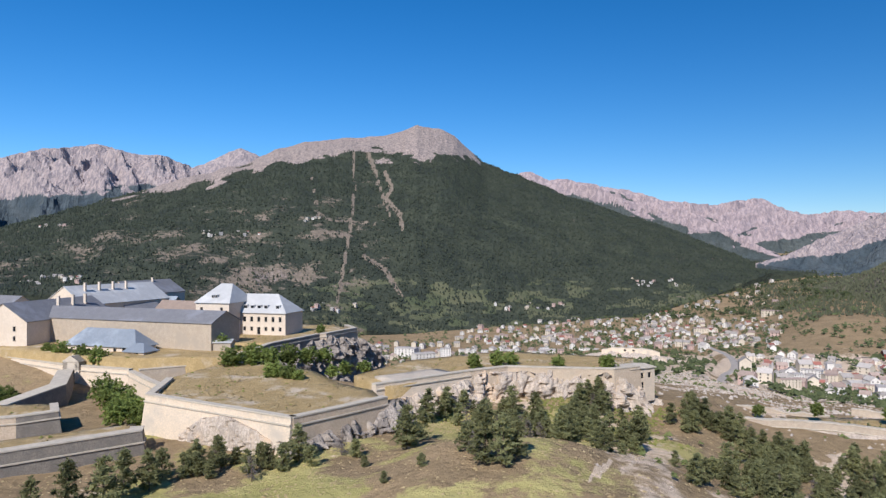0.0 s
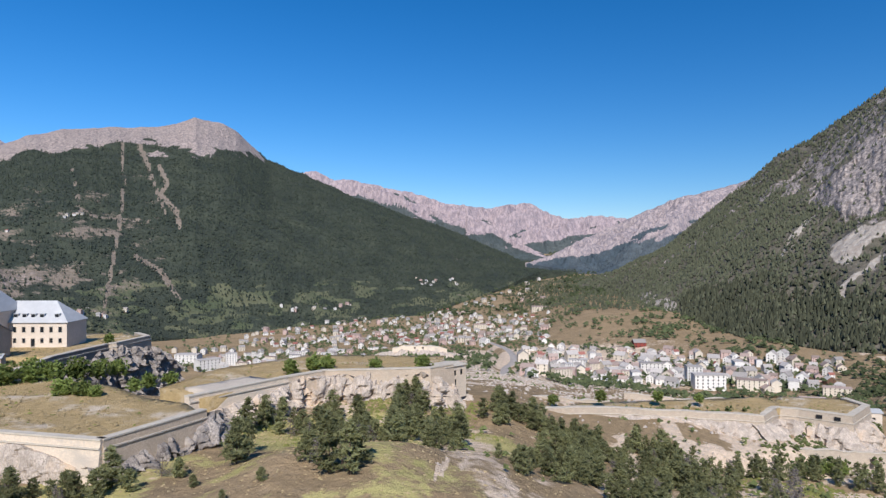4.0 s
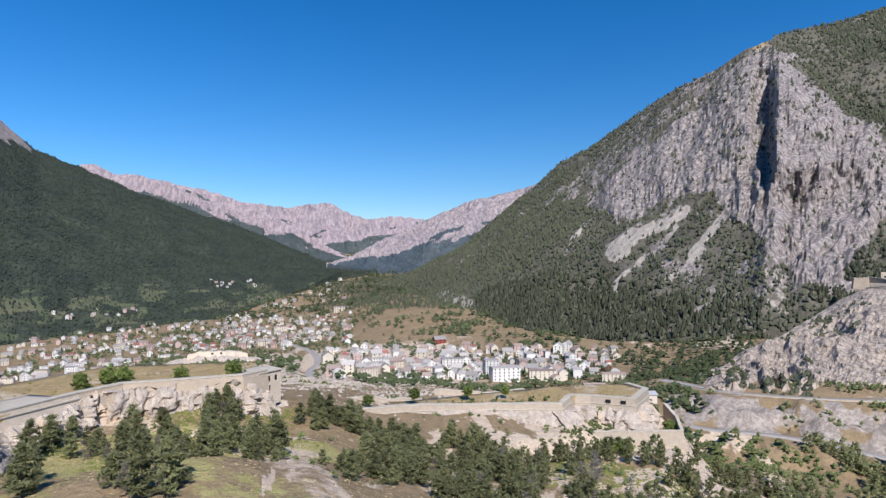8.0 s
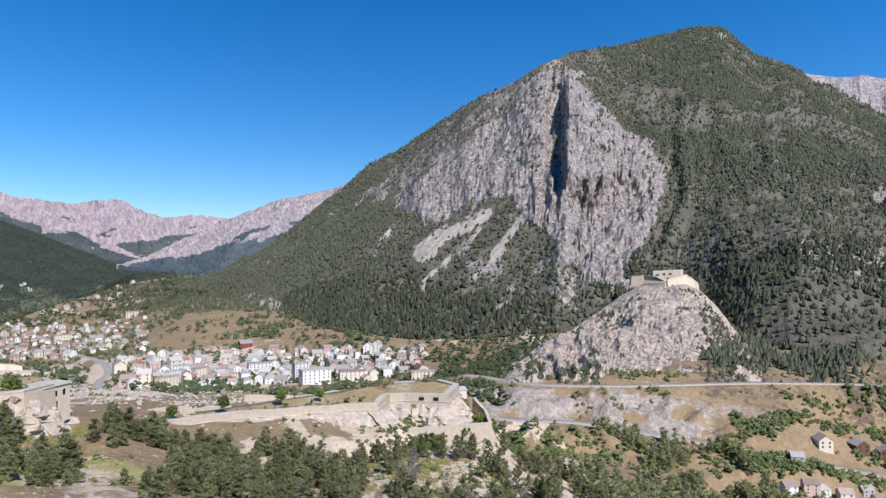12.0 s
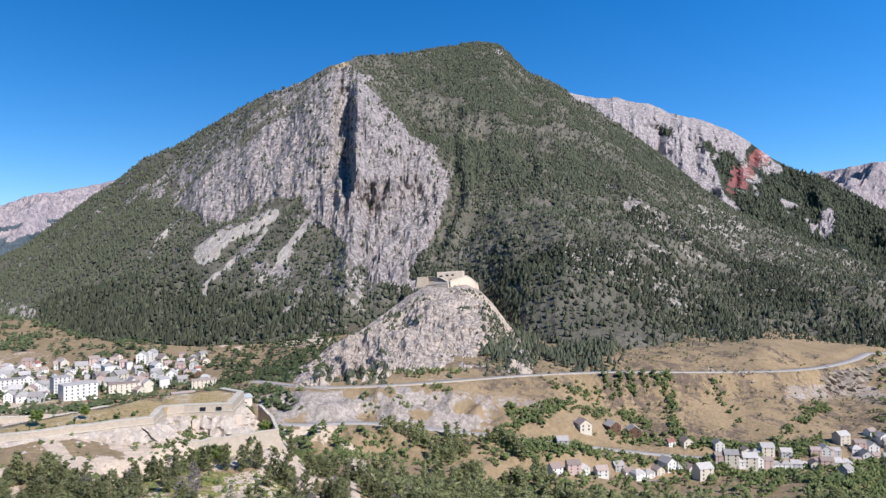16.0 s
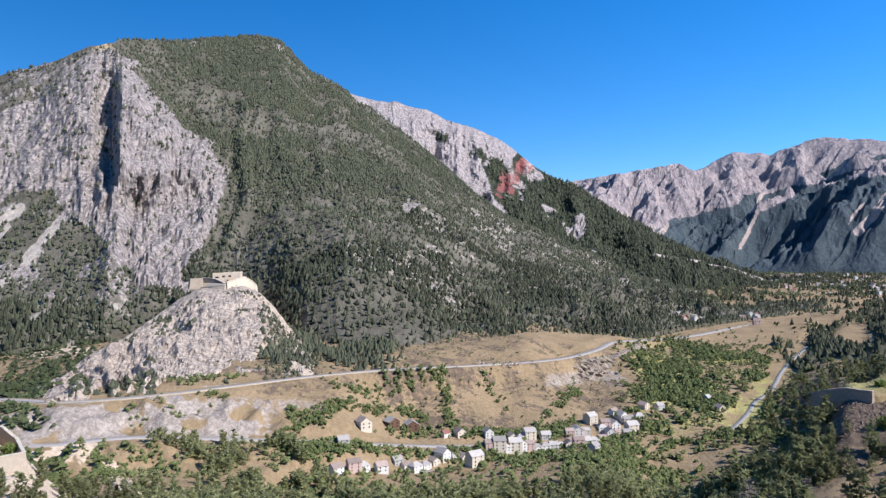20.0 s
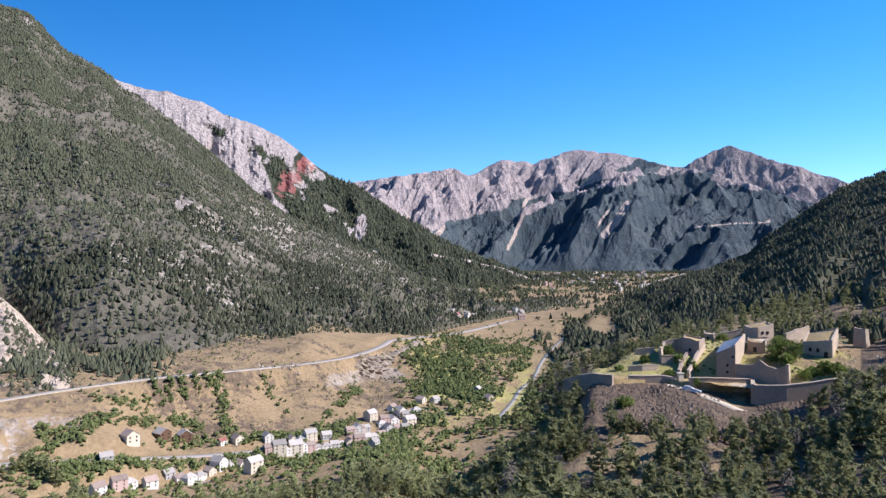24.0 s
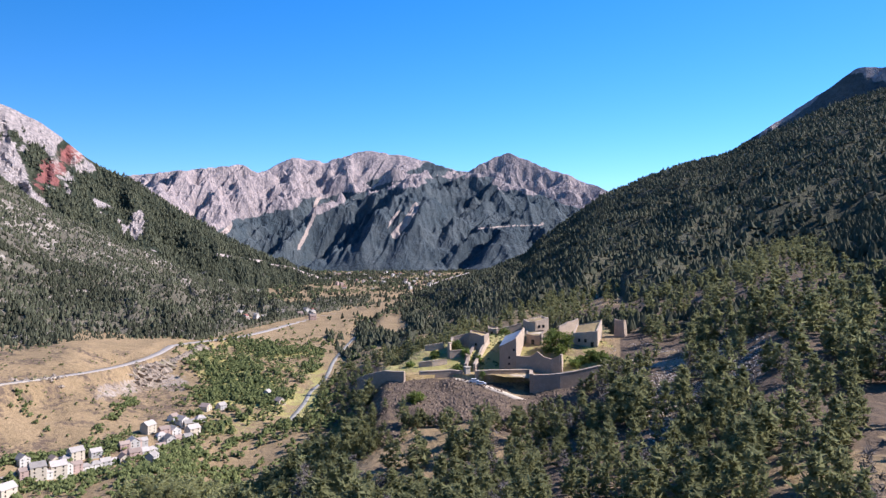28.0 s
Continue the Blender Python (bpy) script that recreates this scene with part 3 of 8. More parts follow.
gland[..., 2] *= 1 - 0.45 * smooth(300, 360, gr) * (1 - (ga < -111) * (gr < 430))
fields = smooth(-99, -101, ga + 1.2 * _n1) * smooth(-110.5, -108.5, ga + 1.2 * _n1) * smooth(880, 960, gr) * smooth(1600, 1400, gr)
gland[..., 2:] *= 1 - fields[..., None]
bottom = smooth(-95, -98, ga + 1.5 * _n1) * smooth(-109, -107, ga) * smooth(500, 560, gr) * smooth(960, 880, gr)
gland[..., 2] = np.maximum(gland[..., 2], np.clip(0.52 + 0.35 * _n1 + 0.25 * _n2, 0, 0.8) * bottom)
meadow = smooth(-62, -66, ga) * smooth(-99, -97, ga) * smooth(440, 500, gr) * smooth(800, 760, gr)
gland[..., 2] *= 1 - 0.6 * meadow
gland[..., 3] = np.maximum(gland[..., 3], meadow * np.clip(0.43 + 0.12 * _n1 + 0.3 * _n2, 0, 0.6))
ground_sheet = Sheet(gx, gy, gh, gland)
ground = tagged(ground_sheet.link("ground", M_GROUND), "dry grass and scree over hilly ground", "ground", kind="structure")

# ---- mountains ----
A_FOOT = [(60, 1500, 10), (32, 1500, 25), (20, 1500, 15), (10, 1500, -40), (6, 1550, -68), (0, 1650, -90), (-4, 1700, -85), (-10, 1800, -75), (-16, 1950, -68), (-19, 2150, -50), (-22, 2400, -20), (-25, 2700, 30), (-30, 2800, 30)]
A_CREST = [(60, 3000, -1.0), (31.8, 3000, 1.68), (24.7, 3000, 4.07), (18, 3050, 6.19), (15.1, 3100, 6.94), (12.9, 3100, 8.23), (9.9, 3150, 8.84), (6.8, 3200, 9.13), (4, 3250, 9.48), (1.8, 3300, 10.3),
           (-1, 3300, 9.59), (-3.5, 3300, 7.17), (-6.4, 3300, 6.15), (-10, 3300, 4.63), (-14.3, 3300, 3.15), (-18.5, 3250, 1.65), (-21.8, 3200, 0.27), (-24.1, 3100, -0.82), (-30, 3000, -3)]
ax, ay, az_, aa, au = loft(A_FOOT, A_CREST, 50, -28, 430, 140, bulge=0.1, rough=26, size=420, jag=9, seed=11, gully=26, gully_size=260)
_, ae, _ = azel(ax, ay, az_)
an1, an2 = fbm(ax, ay, 260, 5, 31), fbm(ax, ay, 70, 4, 32)
tree_line = np.interp(aa, [-10, -3.5, -1, 2.7, 6.3, 9.9, 13.4, 18, 24], [12, 7.1, 7.6, 7.5, 8.1, 7.3, 6.7, 5.5, 4.6])
a_top = smooth(-0.25, 0.25, ae - tree_line + 1.3 * an1 + 1.1 * an2)
# strips of rock and pasture that follow the slope, most of them over the old town
terraces = fbm(aa * 9 + 3 * an1, ae * 30 + 5 * an1, 14, 5, 33)
brown = np.exp(-((aa - 13.5) / 4.2) ** 2 - ((ae + 1.9) / 1.5) ** 2) + 0.6 * np.exp(-((aa - 22) / 7) ** 2 - ((ae - 0.6) / 1.3) ** 2) + 0.5 * np.exp(-((aa - 11) / 7) ** 2 - ((ae - 1.6) / 1.0) ** 2)
a_bare = 0.30 + 0.28 * terraces + 0.2 * an2 + 0.24 * brown - 0.12 * smooth(6, 0, aa) - 0.1 * smooth(3.5, 6, ae) * (1 - a_top)
a_field = smooth(0.1, 0.3, terraces + 0.3 * an1) * smooth(-1.5, -3.2, ae) * smooth(13, 8, aa)
a_land = np.stack([np.clip(a_bare, 0, 0.85), np.clip(0.9 * a_top + 0.42 * brown + 0.15 * brown * an2, 0, 0.95), np.clip(0.7 * a_field + 0.28 * smooth(-0.5, -4, ae) + 0.3 * an1 + 0.2 * an2, 0, 0.9)], -1)

for pts, half in (([(6.9, 8.6), (6.8, 5), (7.0, 2.9), (7.4, 0), (8, -3.8)], 0.08), ([(5.9, 8.2), (5.2, 6.5)], 0.16), ([(4.4, 6.5), (3.8, 5.2), (4.3, 4.4), (3.2, 3.2), (2.9, 2.0)], 0.14), ([(5.2, 6.5), (4.4, 4.2), (3.9, 2.8)], 0.07), ([(6.0, -0.2), (4.2, -1.4), (3.3, -2.9), (2.8, -3.6)], 0.13), ([(10.2, 6), (9.6, 2.9)], 0.03),
                  ([(9.9, 3.4), (8.6, 2.6), (5, 2.4)], 0.05)):
    run(a_land, 0, aa, ae, pts, half)
# broken rock on the top
k = 1 + a_top * smooth(1.0, 0.93, au) * (30 - 34 * fbm(aa * 55 + 20 * an1, ae * 30 + 20 * an1, 60, 5, 34, True) - 16 * fbm(aa * 55 - ae * 20, ae * 40, 18, 4, 35, True)) / np.hypot(ax - CX, ay - CY)
ax, ay, az_ = CX + (ax - CX) * k, CY + (ay - CY) * k, CZ + (az_ - CZ) * k
a_sheet = Sheet(ax, ay, az_, a_land)
tagged(a_sheet.link("mountain_west", M_SLOPE_A, False), "forested mountain with bare rocky top and ski runs", "mountain", kind="structure")
a_open = np.clip(1.35 - 1.9 * np.maximum(a_land[..., 0], a_land[..., 1]), 0.0, 1) * (au < 1) * (1 - a_top) + 0.12 * (a_land[..., 0] < 0.85) * (1 - a_top) * (au < 1)

B_FOOT = [(-22, 2300, -30), (-27.5, 2000, -36), (-34, 1300, -27), (-40.5, 1020, -11), (-47, 900, -8), (-54, 860, 5), (-58, 860, 15), (-62, 870, 22), (-64.5, 880, 26), (-67, 865, 26), (-69, 830, 23), (-70.7, 770, 20), (-72.1, 715, 17), (-75, 665, 13), (-80, 655, 8), (-84, 690, 6), (-88, 760, 14), (-94, 860, 2), (-98, 900, 0), (-101, 1050, -2), (-110, 1450, -6), (-114, 1600, -8)]
B_CREST = [(-20, 2500, -6), (-24.8, 2300, -4.06), (-27.7, 2200, -2.71), (-31.1, 2100, -1.25), (-34.6, 2000, 0.42), (-37.7, 1950, 2.9), (-40.8, 1900, 5.4), (-42.7, 1850, 7.21), (-45.4, 1800, 8.63), (-49.9, 1700, 11.58), (-54.4, 1620, 13.6), (-56.6, 1600, 14.85), (-58.1, 1600, 15.34),
           (-62.1, 1700, 15.82), (-65, 1780, 16.16), (-68.5, 1850, 16.63), (-70.2, 1870, 16.5), (-72.1, 1900, 14.55), (-74.7, 1900, 13.42), (-76.1, 1900, 12.39), (-79.7, 1880, 10.0), (-85.4, 1800, 5.3), (-88.6, 1780, 2.95), (-93, 1800, 1.1), (-96.4, 1850, -0.75), (-100.9, 2000, -2.35), (-105.5, 2150, -3.26), (-110, 2300, -3.9), (-114, 2350, -4.5)]
bx, by, bz, ba, bu = loft(B_FOOT, B_CREST, -21, -113, 680, 230, bulge=-0.12, rough=24, size=240, jag=11, seed=5, gully=44, gully_size=170)
_, be, br = azel(bx, by, bz)
bn1, bn2, bn3 = fbm(bx, by, 130, 5, 41), fbm(bx, by, 35, 4, 42), fbm(bx, by, 420, 3, 43)
# the great cliff, bounded by its lower edge
cliff_low = np.interp(-ba, [42, 45.5, 47, 50, 53, 55, 57, 60, 62, 65, 66.5], [5.4, 3.2, 3.0, 3.6, 4.4, 3.8, 1.6, -1.6, -1.8, 1.2, 7])
cliff_high = np.interp(-ba, [42, 45, 48, 50, 53.5, 55.7, 58, 60, 63, 66, 68], [4.6, 5.4, 7.6, 9.6, 12.0, 14.2, 15.6, 12.6, 9.6, 7.6, 4])
cliff = smooth(-0.5, 0.4, be - cliff_low + 1.1 * bn1 + 0.8 * bn2) * smooth(-0.6, 0.7, cliff_high - be + 1.5 * bn1 + 1.3 * bn2) * smooth(-68, -64.4, ba + 1.5 * bn1) * smooth(-41.5, -44.5, ba + bn1)
# broken rock with trees between the wall and the skyline
fringe = smooth(-3.0, -0.4, cliff_high - be) * smooth(1.4, 0.2, cliff_high - be) * (1 - cliff) * smooth(-43, -46, ba) * smooth(-60, -57, ba)

b_land = np.zeros((*ba.shape, 3))
b_land[..., 1] = 0.95 * cliff
b_land[..., 0] = 0.5 * smooth(-0.1, 0.5, bn1 + 0.6 * bn2 + 0.5 * np.exp(-((ba + 82) / 6) ** 2 - ((be - 0.5) / 2.5) ** 2) + 0.12 * smooth(-62, -70, ba) - 0.12 - 0.35 * smooth(3, 7, be) * smooth(-62, -66, ba) + 0.16 * smooth(-70, -76, ba) * smooth(4, 1, be))
b_land[..., 1] = np.maximum(b_land[..., 1], 0.55 * smooth(0.2, 0.6, bn1 + 0.8 * bn2 + 0.15 * smooth(-62, -56, ba) + 0.75 * fringe - 0.2 * smooth(3, 8, be) * smooth(-62, -66, ba)) * (be > -3))
b_land[..., 1] = np.maximum(b_land[..., 1], 0.8 * np.exp(-((ba + 70.1) / 0.7) ** 2 - ((be - 15.8) / 0.6) ** 2) + 0.7 * np.exp(-((ba + 65.2) / 0.7) ** 2 - ((be - 6.2) / 1.2) ** 2))
b_land[..., 2] = 0.95 * np.exp(-((ba + 57.6) / 0.9) ** 2 - ((be - 14.3) / 1.0) ** 2)
for pts, half in (([(-48.4, 1.3), (-46.9, 0.0)], 0.75), ([(-52.2, 3.2), (-49.8, 2.0), (-48.0, 1.0)], 0.5), ([(-55.6, 3.7), (-53.5, 0.5), (-51.0, -2.0)], 0.3), ([(-51.6, 2.0), (-48.6, -0.9), (-46.9, -2.9)], 0.22), ([(-45.5, 3.3), (-44.2, 1.6), (-42.8, 0.0)], 0.16),
                  ([(-57.2, 2.8), (-57.6, 1.8)], 0.45), ([(-79.5, 11.8), (-80.5, 11)], 0.25), ([(-33.4, -3.5), (-35.2, -3.9)], 0.5)):
    run(b_land, 0, ba + 0.5 * bn2, be + 0.4 * bn2, pts, half * 0.9, 0.92)
# rock relief along the line of sight: upright ribs, the buttress and the dark cleft beside it
warp_b = 16 * bn1 + 7 * bn2
ribs = fbm(ba * 28 + be * 5 + warp_b, be * 6.5 + 0.6 * warp_b, 30, 6, 44, True)
slabs = fbm(ba * 28 + be * 16 + 0.5 * warp_b, be * 14 - ba * 10, 70, 5, 47, True)
fine_b = fbm(ba * 28 + 3 * bn2, be * 9, 8, 5, 49, True)
ledges = fbm(ba * 9 + 0.4 * warp_b, be * 26 + 0.5 * warp_b, 30, 4, 46, True)
push = cliff * (52 - 34 * ribs - 34 * slabs - 15 * fine_b) + fringe * (14 - 14 * ribs - 10 * fine_b)
push = push - 85 * cliff * smooth(-57.95, -58.5, ba) * smooth(-66, -60, ba) * smooth(3.5, 7, be) * smooth(14.0, 11.5, be)
push = push + 45 * smooth(1.05, 0.35, np.abs(ba + 57.6 + 0.04 * (be - 9))) * smooth(5.5, 7.5, be) * smooth(14.2, 12.8, be)
k = 1 + push / br
bx, by, bz = CX + (bx - CX) * k, CY + (by - CY) * k, CZ + (bz - CZ) * k
b_sheet = Sheet(bx, by, bz, b_land)
tagged(b_sheet.link("mountain_north", M_SLOPE_B, False), "steep mountain with grey limestone cliff and pines", "mountain", kind="structure")
b_open = (1 - 0.72 * fringe) * np.clip(1.1 - 1.5 * cliff - 1.9 * smooth(0.3, 0.8, b_land[..., 0]), 0, 1) * (bu < 1.03) * (0.35 + 0.65 * smooth(-0.3, 0.2, bn2 + bn1)) + (0.3 + 2.2 * smooth(4, 8, be)) * smooth(-60, -66, ba) * smooth(1, 5, be) * smooth(-0.35, 0.15, bn1 + 0.7 * bn2) * (1 - cliff) * (bu < 1.03) + 0.1 * fringe * smooth(-0.05, 0.25, bn2) + 0.4 * cliff * smooth(0.72, 0.85, ledges) * smooth(4, 8, be) + 0.7 * smooth(-47, -43, ba) * smooth(5, 2.5, be) * (bu < 1.02) + 0.05 * (bu < 1) + 0.5 * (be < -3.2) * (ba < -36) * (ba > -58) * (b_land[..., 0] < 0.5)

S_FOOT = [(-49, 540, -2), (-52, 500, 6), (-55, 486, 10), (-60, 490, 12), (-66, 500, 13), (-72, 525, 13), (-75, 535, 12)]
S_CREST = [(-49, 560, -10.8), (-52, 580, -9.6), (-54.7, 600, -8.4), (-56.5, 640, -7.1), (-58.7, 710, -6.1), (-60.8, 790, -4.7), (-62.5, 830, -3.2), (-64.2, 850, -2.35), (-65.9, 845, -2.4), (-67.2, 850, -2.2), (-68.4, 840, -2.7), (-69.6, 800, -3.9), (-70.7, 740, -5.4), (-72.1, 660, -7.0), (-73.3, 580, -9.2), (-75, 550, -10.4)]
sx, sy, sz, sa, su = loft(S_FOOT, S_CREST, -49, -75, 300, 120, bulge=0.04, rough=6, size=60, jag=3, seed=15, gully=16, gully_size=60, back=0.5)
_, se, sr = azel(sx, sy, sz)
sn1, sn2 = fbm(sx, sy, 40, 5, 61), fbm(sx, sy, 12, 4, 62)
k = 1 + (6 - 11 * fbm(sa * 30 + 9 * sn1, se * 26 + 9 * sn1, 22, 6, 63, True) - 6 * fbm(sa * 30 + se * 14, se * 20 - sa * 8, 9, 5, 64, True) + 3.5) * smooth(0.02, 0.1, su) * smooth(1.0, 0.9, su) / sr
sx, sy, sz = CX + (sx - CX) * k, CY + (sy - CY) * k, CZ + (sz - CZ) * k
s_land = np.stack([0.8 * smooth(-0.05, 0.35, sn1 + 0.4 * sn2), np.clip(0.85 - 0.6 * smooth(0.1, 0.5, sn2 + sn1), 0, 1), 0 * sn1], -1)
run(s_land, 0, sa + 0.4 * sn2, se + 0.3 * sn2, [(-68.9, -3.4), (-70.2, -5.0), (-71.6, -7.4)], 0.3, 0.95)
run(s_land, 0, sa + 0.4 * sn2, se + 0.3 * sn2, [(-69.4, -7.2), (-71.2, -8.6), (-73.0, -9.6)], 0.3, 0.95)
s_land[..., 1] *= 1 - 0.6 * smooth(-67.5, -69.5, sa)
s_sheet = Sheet(sx, sy, sz, s_land)
tagged(s_sheet.link("rock_spur", M_SPUR, False), "pale bare rock spur above the road", "cliff", kind="structure")
s_open = (smooth(0.1, 0.4, sn1 + 0.5 * sn2 - 0.04 + 0.7 * smooth(-67.5, -70, sa + 2 * sn1) - 0.3 * smooth(0.05, 0.3, sn2)) * (su < 1.1) * (1 - smooth(0.6, 0.9, s_land[..., 0]) * smooth(-67.5, -69, sa)))

C_FOOT = [(-70, 1950, 200), (-80, 1950, 120), (-90, 1950, 40), (-98, 2050, 10), (-106, 2200, -10), (-114, 2350, -12)]
C_CREST = [(-70, 2600, 13.3), (-74.3, 2600, 13.06), (-75.8, 2600, 12.6), (-80.1, 2600, 11.95), (-84.4, 2600, 10.48), (-87.8, 2600, 9.13), (-90.6, 2600, 7.09), (-93, 2600, 5.7), (-96.9, 2600, 3.4), (-101.5, 2650, 0.8), (-106.4, 2700, -1.36), (-110.9, 2750, -2.6), (-114, 2800, -3.4)]
cx, cy, cz, ca, cu = loft(C_FOOT, C_CREST, -72, -113.5, 380, 120, rough=24, size=300, jag=14, seed=25, gully=60, gully_size=190)
_, ce, _ = azel(cx, cy, cz)
cn1, cn2 = fbm(cx, cy, 160, 5, 71), fbm(cx, cy, 50, 4, 72)
c_rock = smooth(0.1, 0.6, 0.9 * smooth(-92.5, -86, ca) + 0.75 * cn1 + 0.4 * cn2)
c_gully = fbm(ca * 26 + 10 * cn1, ce * 9 + 10 * cn1, 34, 5, 75, True)
k = 1 + np.clip(np.minimum(cu * 6, (1 - cu) * 9), 0, 1) * (75 - 85 * c_gully - 40 * fbm(ca * 26 + ce * 14, ce * 18 - ca * 9, 26, 5, 76, True)) / np.hypot(cx - CX, cy - CY)
cx, cy, cz = CX + (cx - CX) * k, CY + (cy - CY) * k, CZ + (cz - CZ) * k
ravine = np.exp(-((ca + 86.9 - 0.55 * (ce - 7)) / 0.75) ** 2) * smooth(9.2, 8, ce) + 0.8 * np.exp(-((ca + 90.6) / 0.7) ** 2 - ((ce - 5.2) / 1.0) ** 2) + 0.7 * np.exp(-((ca + 83) / 0.8) ** 2 - ((ce - 9.4) / 0.5) ** 2)
c_rock = np.clip(c_rock - ravine * smooth(-0.25, 0.1, cn2 + 0.2) - 0.55 * smooth(0.62, 0.4, c_gully) * smooth(-0.2, 0.2, cn1), 0, 1)
c_red = np.exp(-((ca + 89.6) / 0.8) ** 2 - ((ce - 7.2) / 0.7) ** 2) + np.exp(-((ca + 88.2 + 0.3 * (ce - 5.6)) / 1.1) ** 2 - ((ce - 5.6) / 1.2) ** 2) * smooth(-0.45, 0.1, cn2 + 0.05)
c_land = np.stack([np.clip(0.5 * c_rock, 0, 1), np.clip(0.95 * c_rock - 1.2 * c_red, 0, 0.95), np.clip(0.85 * c_red + 0.25 * cn2, 0, 0.9) * (c_red > 0.15)], -1)
run(c_land, 0, ca, ce, [(-99.3, 0.1), (-102, -0.35), (-103.2, -0.5)], 0.09)
run(c_land, 0, ca, ce, [(-103.6, -0.75), (-105, -1.0), (-107.5, -1.9), (-110, -2.9)], 0.1)
c_sheet = Sheet(cx, cy, cz, c_land)
tagged(c_sheet.link("mountain_northeast", M_RED, False), "rocky ridge with a red streaked gully", "mountain", kind="structure")
c_open = np.clip(1 - 1.6 * c_rock - c_red, 0, 1) * (cu < 1) * (c_land[..., 0] < 0.6)


def far_range(name, label, foot, crest, naz, nu, tree, seed, jag=16, gully=120, snow=None, mat=M_FAR, spur=3.2, slant=0.4, depth=300, chutes=()):
    """A far mountain side with spurs and gullies; tree is the upper edge of its woods as (az, elevation)."""
    a0, a1 = max(r[0] for r in crest), min(r[0] for r in crest)
    x, y, z, a, u = loft(foot, crest, a0, a1, naz, nu, bulge=-0.1, rough=40, size=500, jag=jag, seed=seed, gully=0.4 * gully, gully_size=420)
    _, e, r = azel(x, y, z)
    n1 = fbm(x, y, 300, 5, seed + 3)
    p, q = a * 79.0, u * 1250.0
    wob = 120 * fbm(x, y, 600, 3, seed + 20)
    ridge = 0.68 * fbm(p + slant * q + wob, 0.42 * q + wob, 110 * spur, 6, seed + 21, True) + 0.32 * fbm(x + 0.5 * wob, y - 0.5 * wob, 60 * spur, 5, seed + 22, True)
    z = z + np.clip(np.minimum(u * 5, (1 - u) * 6), 0, 1) * depth * (ridge - 0.62) * 2
    top, = along([(q[0], q[2]) for q in crest], a)
    z = np.minimum(z, CZ + np.hypot(x - CX, y - CY) * np.tan(np.radians(top + 0.12 * fbm(a * 3, 0 * a, 1, 4, seed + 50))))
    _, e, r = azel(x, y, z)
    n2 = fbm(a * 70, e * 40, 160, 5, seed + 4, True)
    line, = along(tree, a)
    rock = smooth(-0.5, 0.5, e - line + 1.3 * n1 + 5.0 * (ridge - 0.62) + 0.9 * (n2 - 0.55))
    sn = np.zeros_like(u) if snow is None else 0.9 * np.exp(-((a - snow[0]) / snow[1]) ** 2 - ((e - snow[2]) / snow[3]) ** 2)
    land = np.stack([0.6 * rock * smooth(-0.15, 0.3, n1) + 0.4 * rock * smooth(0.75, 0.95, u), 0.9 * rock, sn], -1)
    for pts, half in chutes:
        run(land, 0, a + 0.3 * n1, e + 0.2 * n1, pts, half, 0.8)
    return tagged(Sheet(x, y, z, land).link(name, mat, False), label, "mountain", kind="structure")


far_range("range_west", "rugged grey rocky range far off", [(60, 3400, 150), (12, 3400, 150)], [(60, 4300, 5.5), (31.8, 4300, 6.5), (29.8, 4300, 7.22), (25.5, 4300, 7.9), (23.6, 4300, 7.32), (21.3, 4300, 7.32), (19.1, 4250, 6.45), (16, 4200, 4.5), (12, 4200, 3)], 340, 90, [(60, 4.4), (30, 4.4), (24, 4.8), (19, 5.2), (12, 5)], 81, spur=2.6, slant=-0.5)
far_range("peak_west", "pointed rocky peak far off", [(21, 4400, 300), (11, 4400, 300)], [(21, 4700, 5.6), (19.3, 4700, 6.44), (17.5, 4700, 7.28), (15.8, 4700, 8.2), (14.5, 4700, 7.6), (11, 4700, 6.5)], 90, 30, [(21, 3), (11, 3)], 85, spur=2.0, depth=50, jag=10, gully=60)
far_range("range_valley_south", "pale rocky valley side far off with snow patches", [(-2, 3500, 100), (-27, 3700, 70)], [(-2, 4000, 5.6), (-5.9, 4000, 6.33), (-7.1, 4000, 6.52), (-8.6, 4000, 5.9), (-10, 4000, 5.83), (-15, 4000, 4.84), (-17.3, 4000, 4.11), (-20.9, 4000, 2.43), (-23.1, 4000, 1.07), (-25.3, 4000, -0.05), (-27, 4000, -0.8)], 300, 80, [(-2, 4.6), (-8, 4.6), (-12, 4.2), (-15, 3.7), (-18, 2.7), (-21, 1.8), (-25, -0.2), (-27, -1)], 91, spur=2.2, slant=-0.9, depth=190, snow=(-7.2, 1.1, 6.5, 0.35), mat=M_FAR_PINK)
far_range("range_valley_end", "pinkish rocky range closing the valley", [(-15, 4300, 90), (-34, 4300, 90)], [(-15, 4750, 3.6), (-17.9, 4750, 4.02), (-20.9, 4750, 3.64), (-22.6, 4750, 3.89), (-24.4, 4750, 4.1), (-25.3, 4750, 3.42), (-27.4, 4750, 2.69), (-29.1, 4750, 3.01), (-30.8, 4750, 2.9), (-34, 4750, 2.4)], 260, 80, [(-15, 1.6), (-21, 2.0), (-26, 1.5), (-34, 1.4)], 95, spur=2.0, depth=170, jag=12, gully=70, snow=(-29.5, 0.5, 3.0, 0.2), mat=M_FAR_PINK)
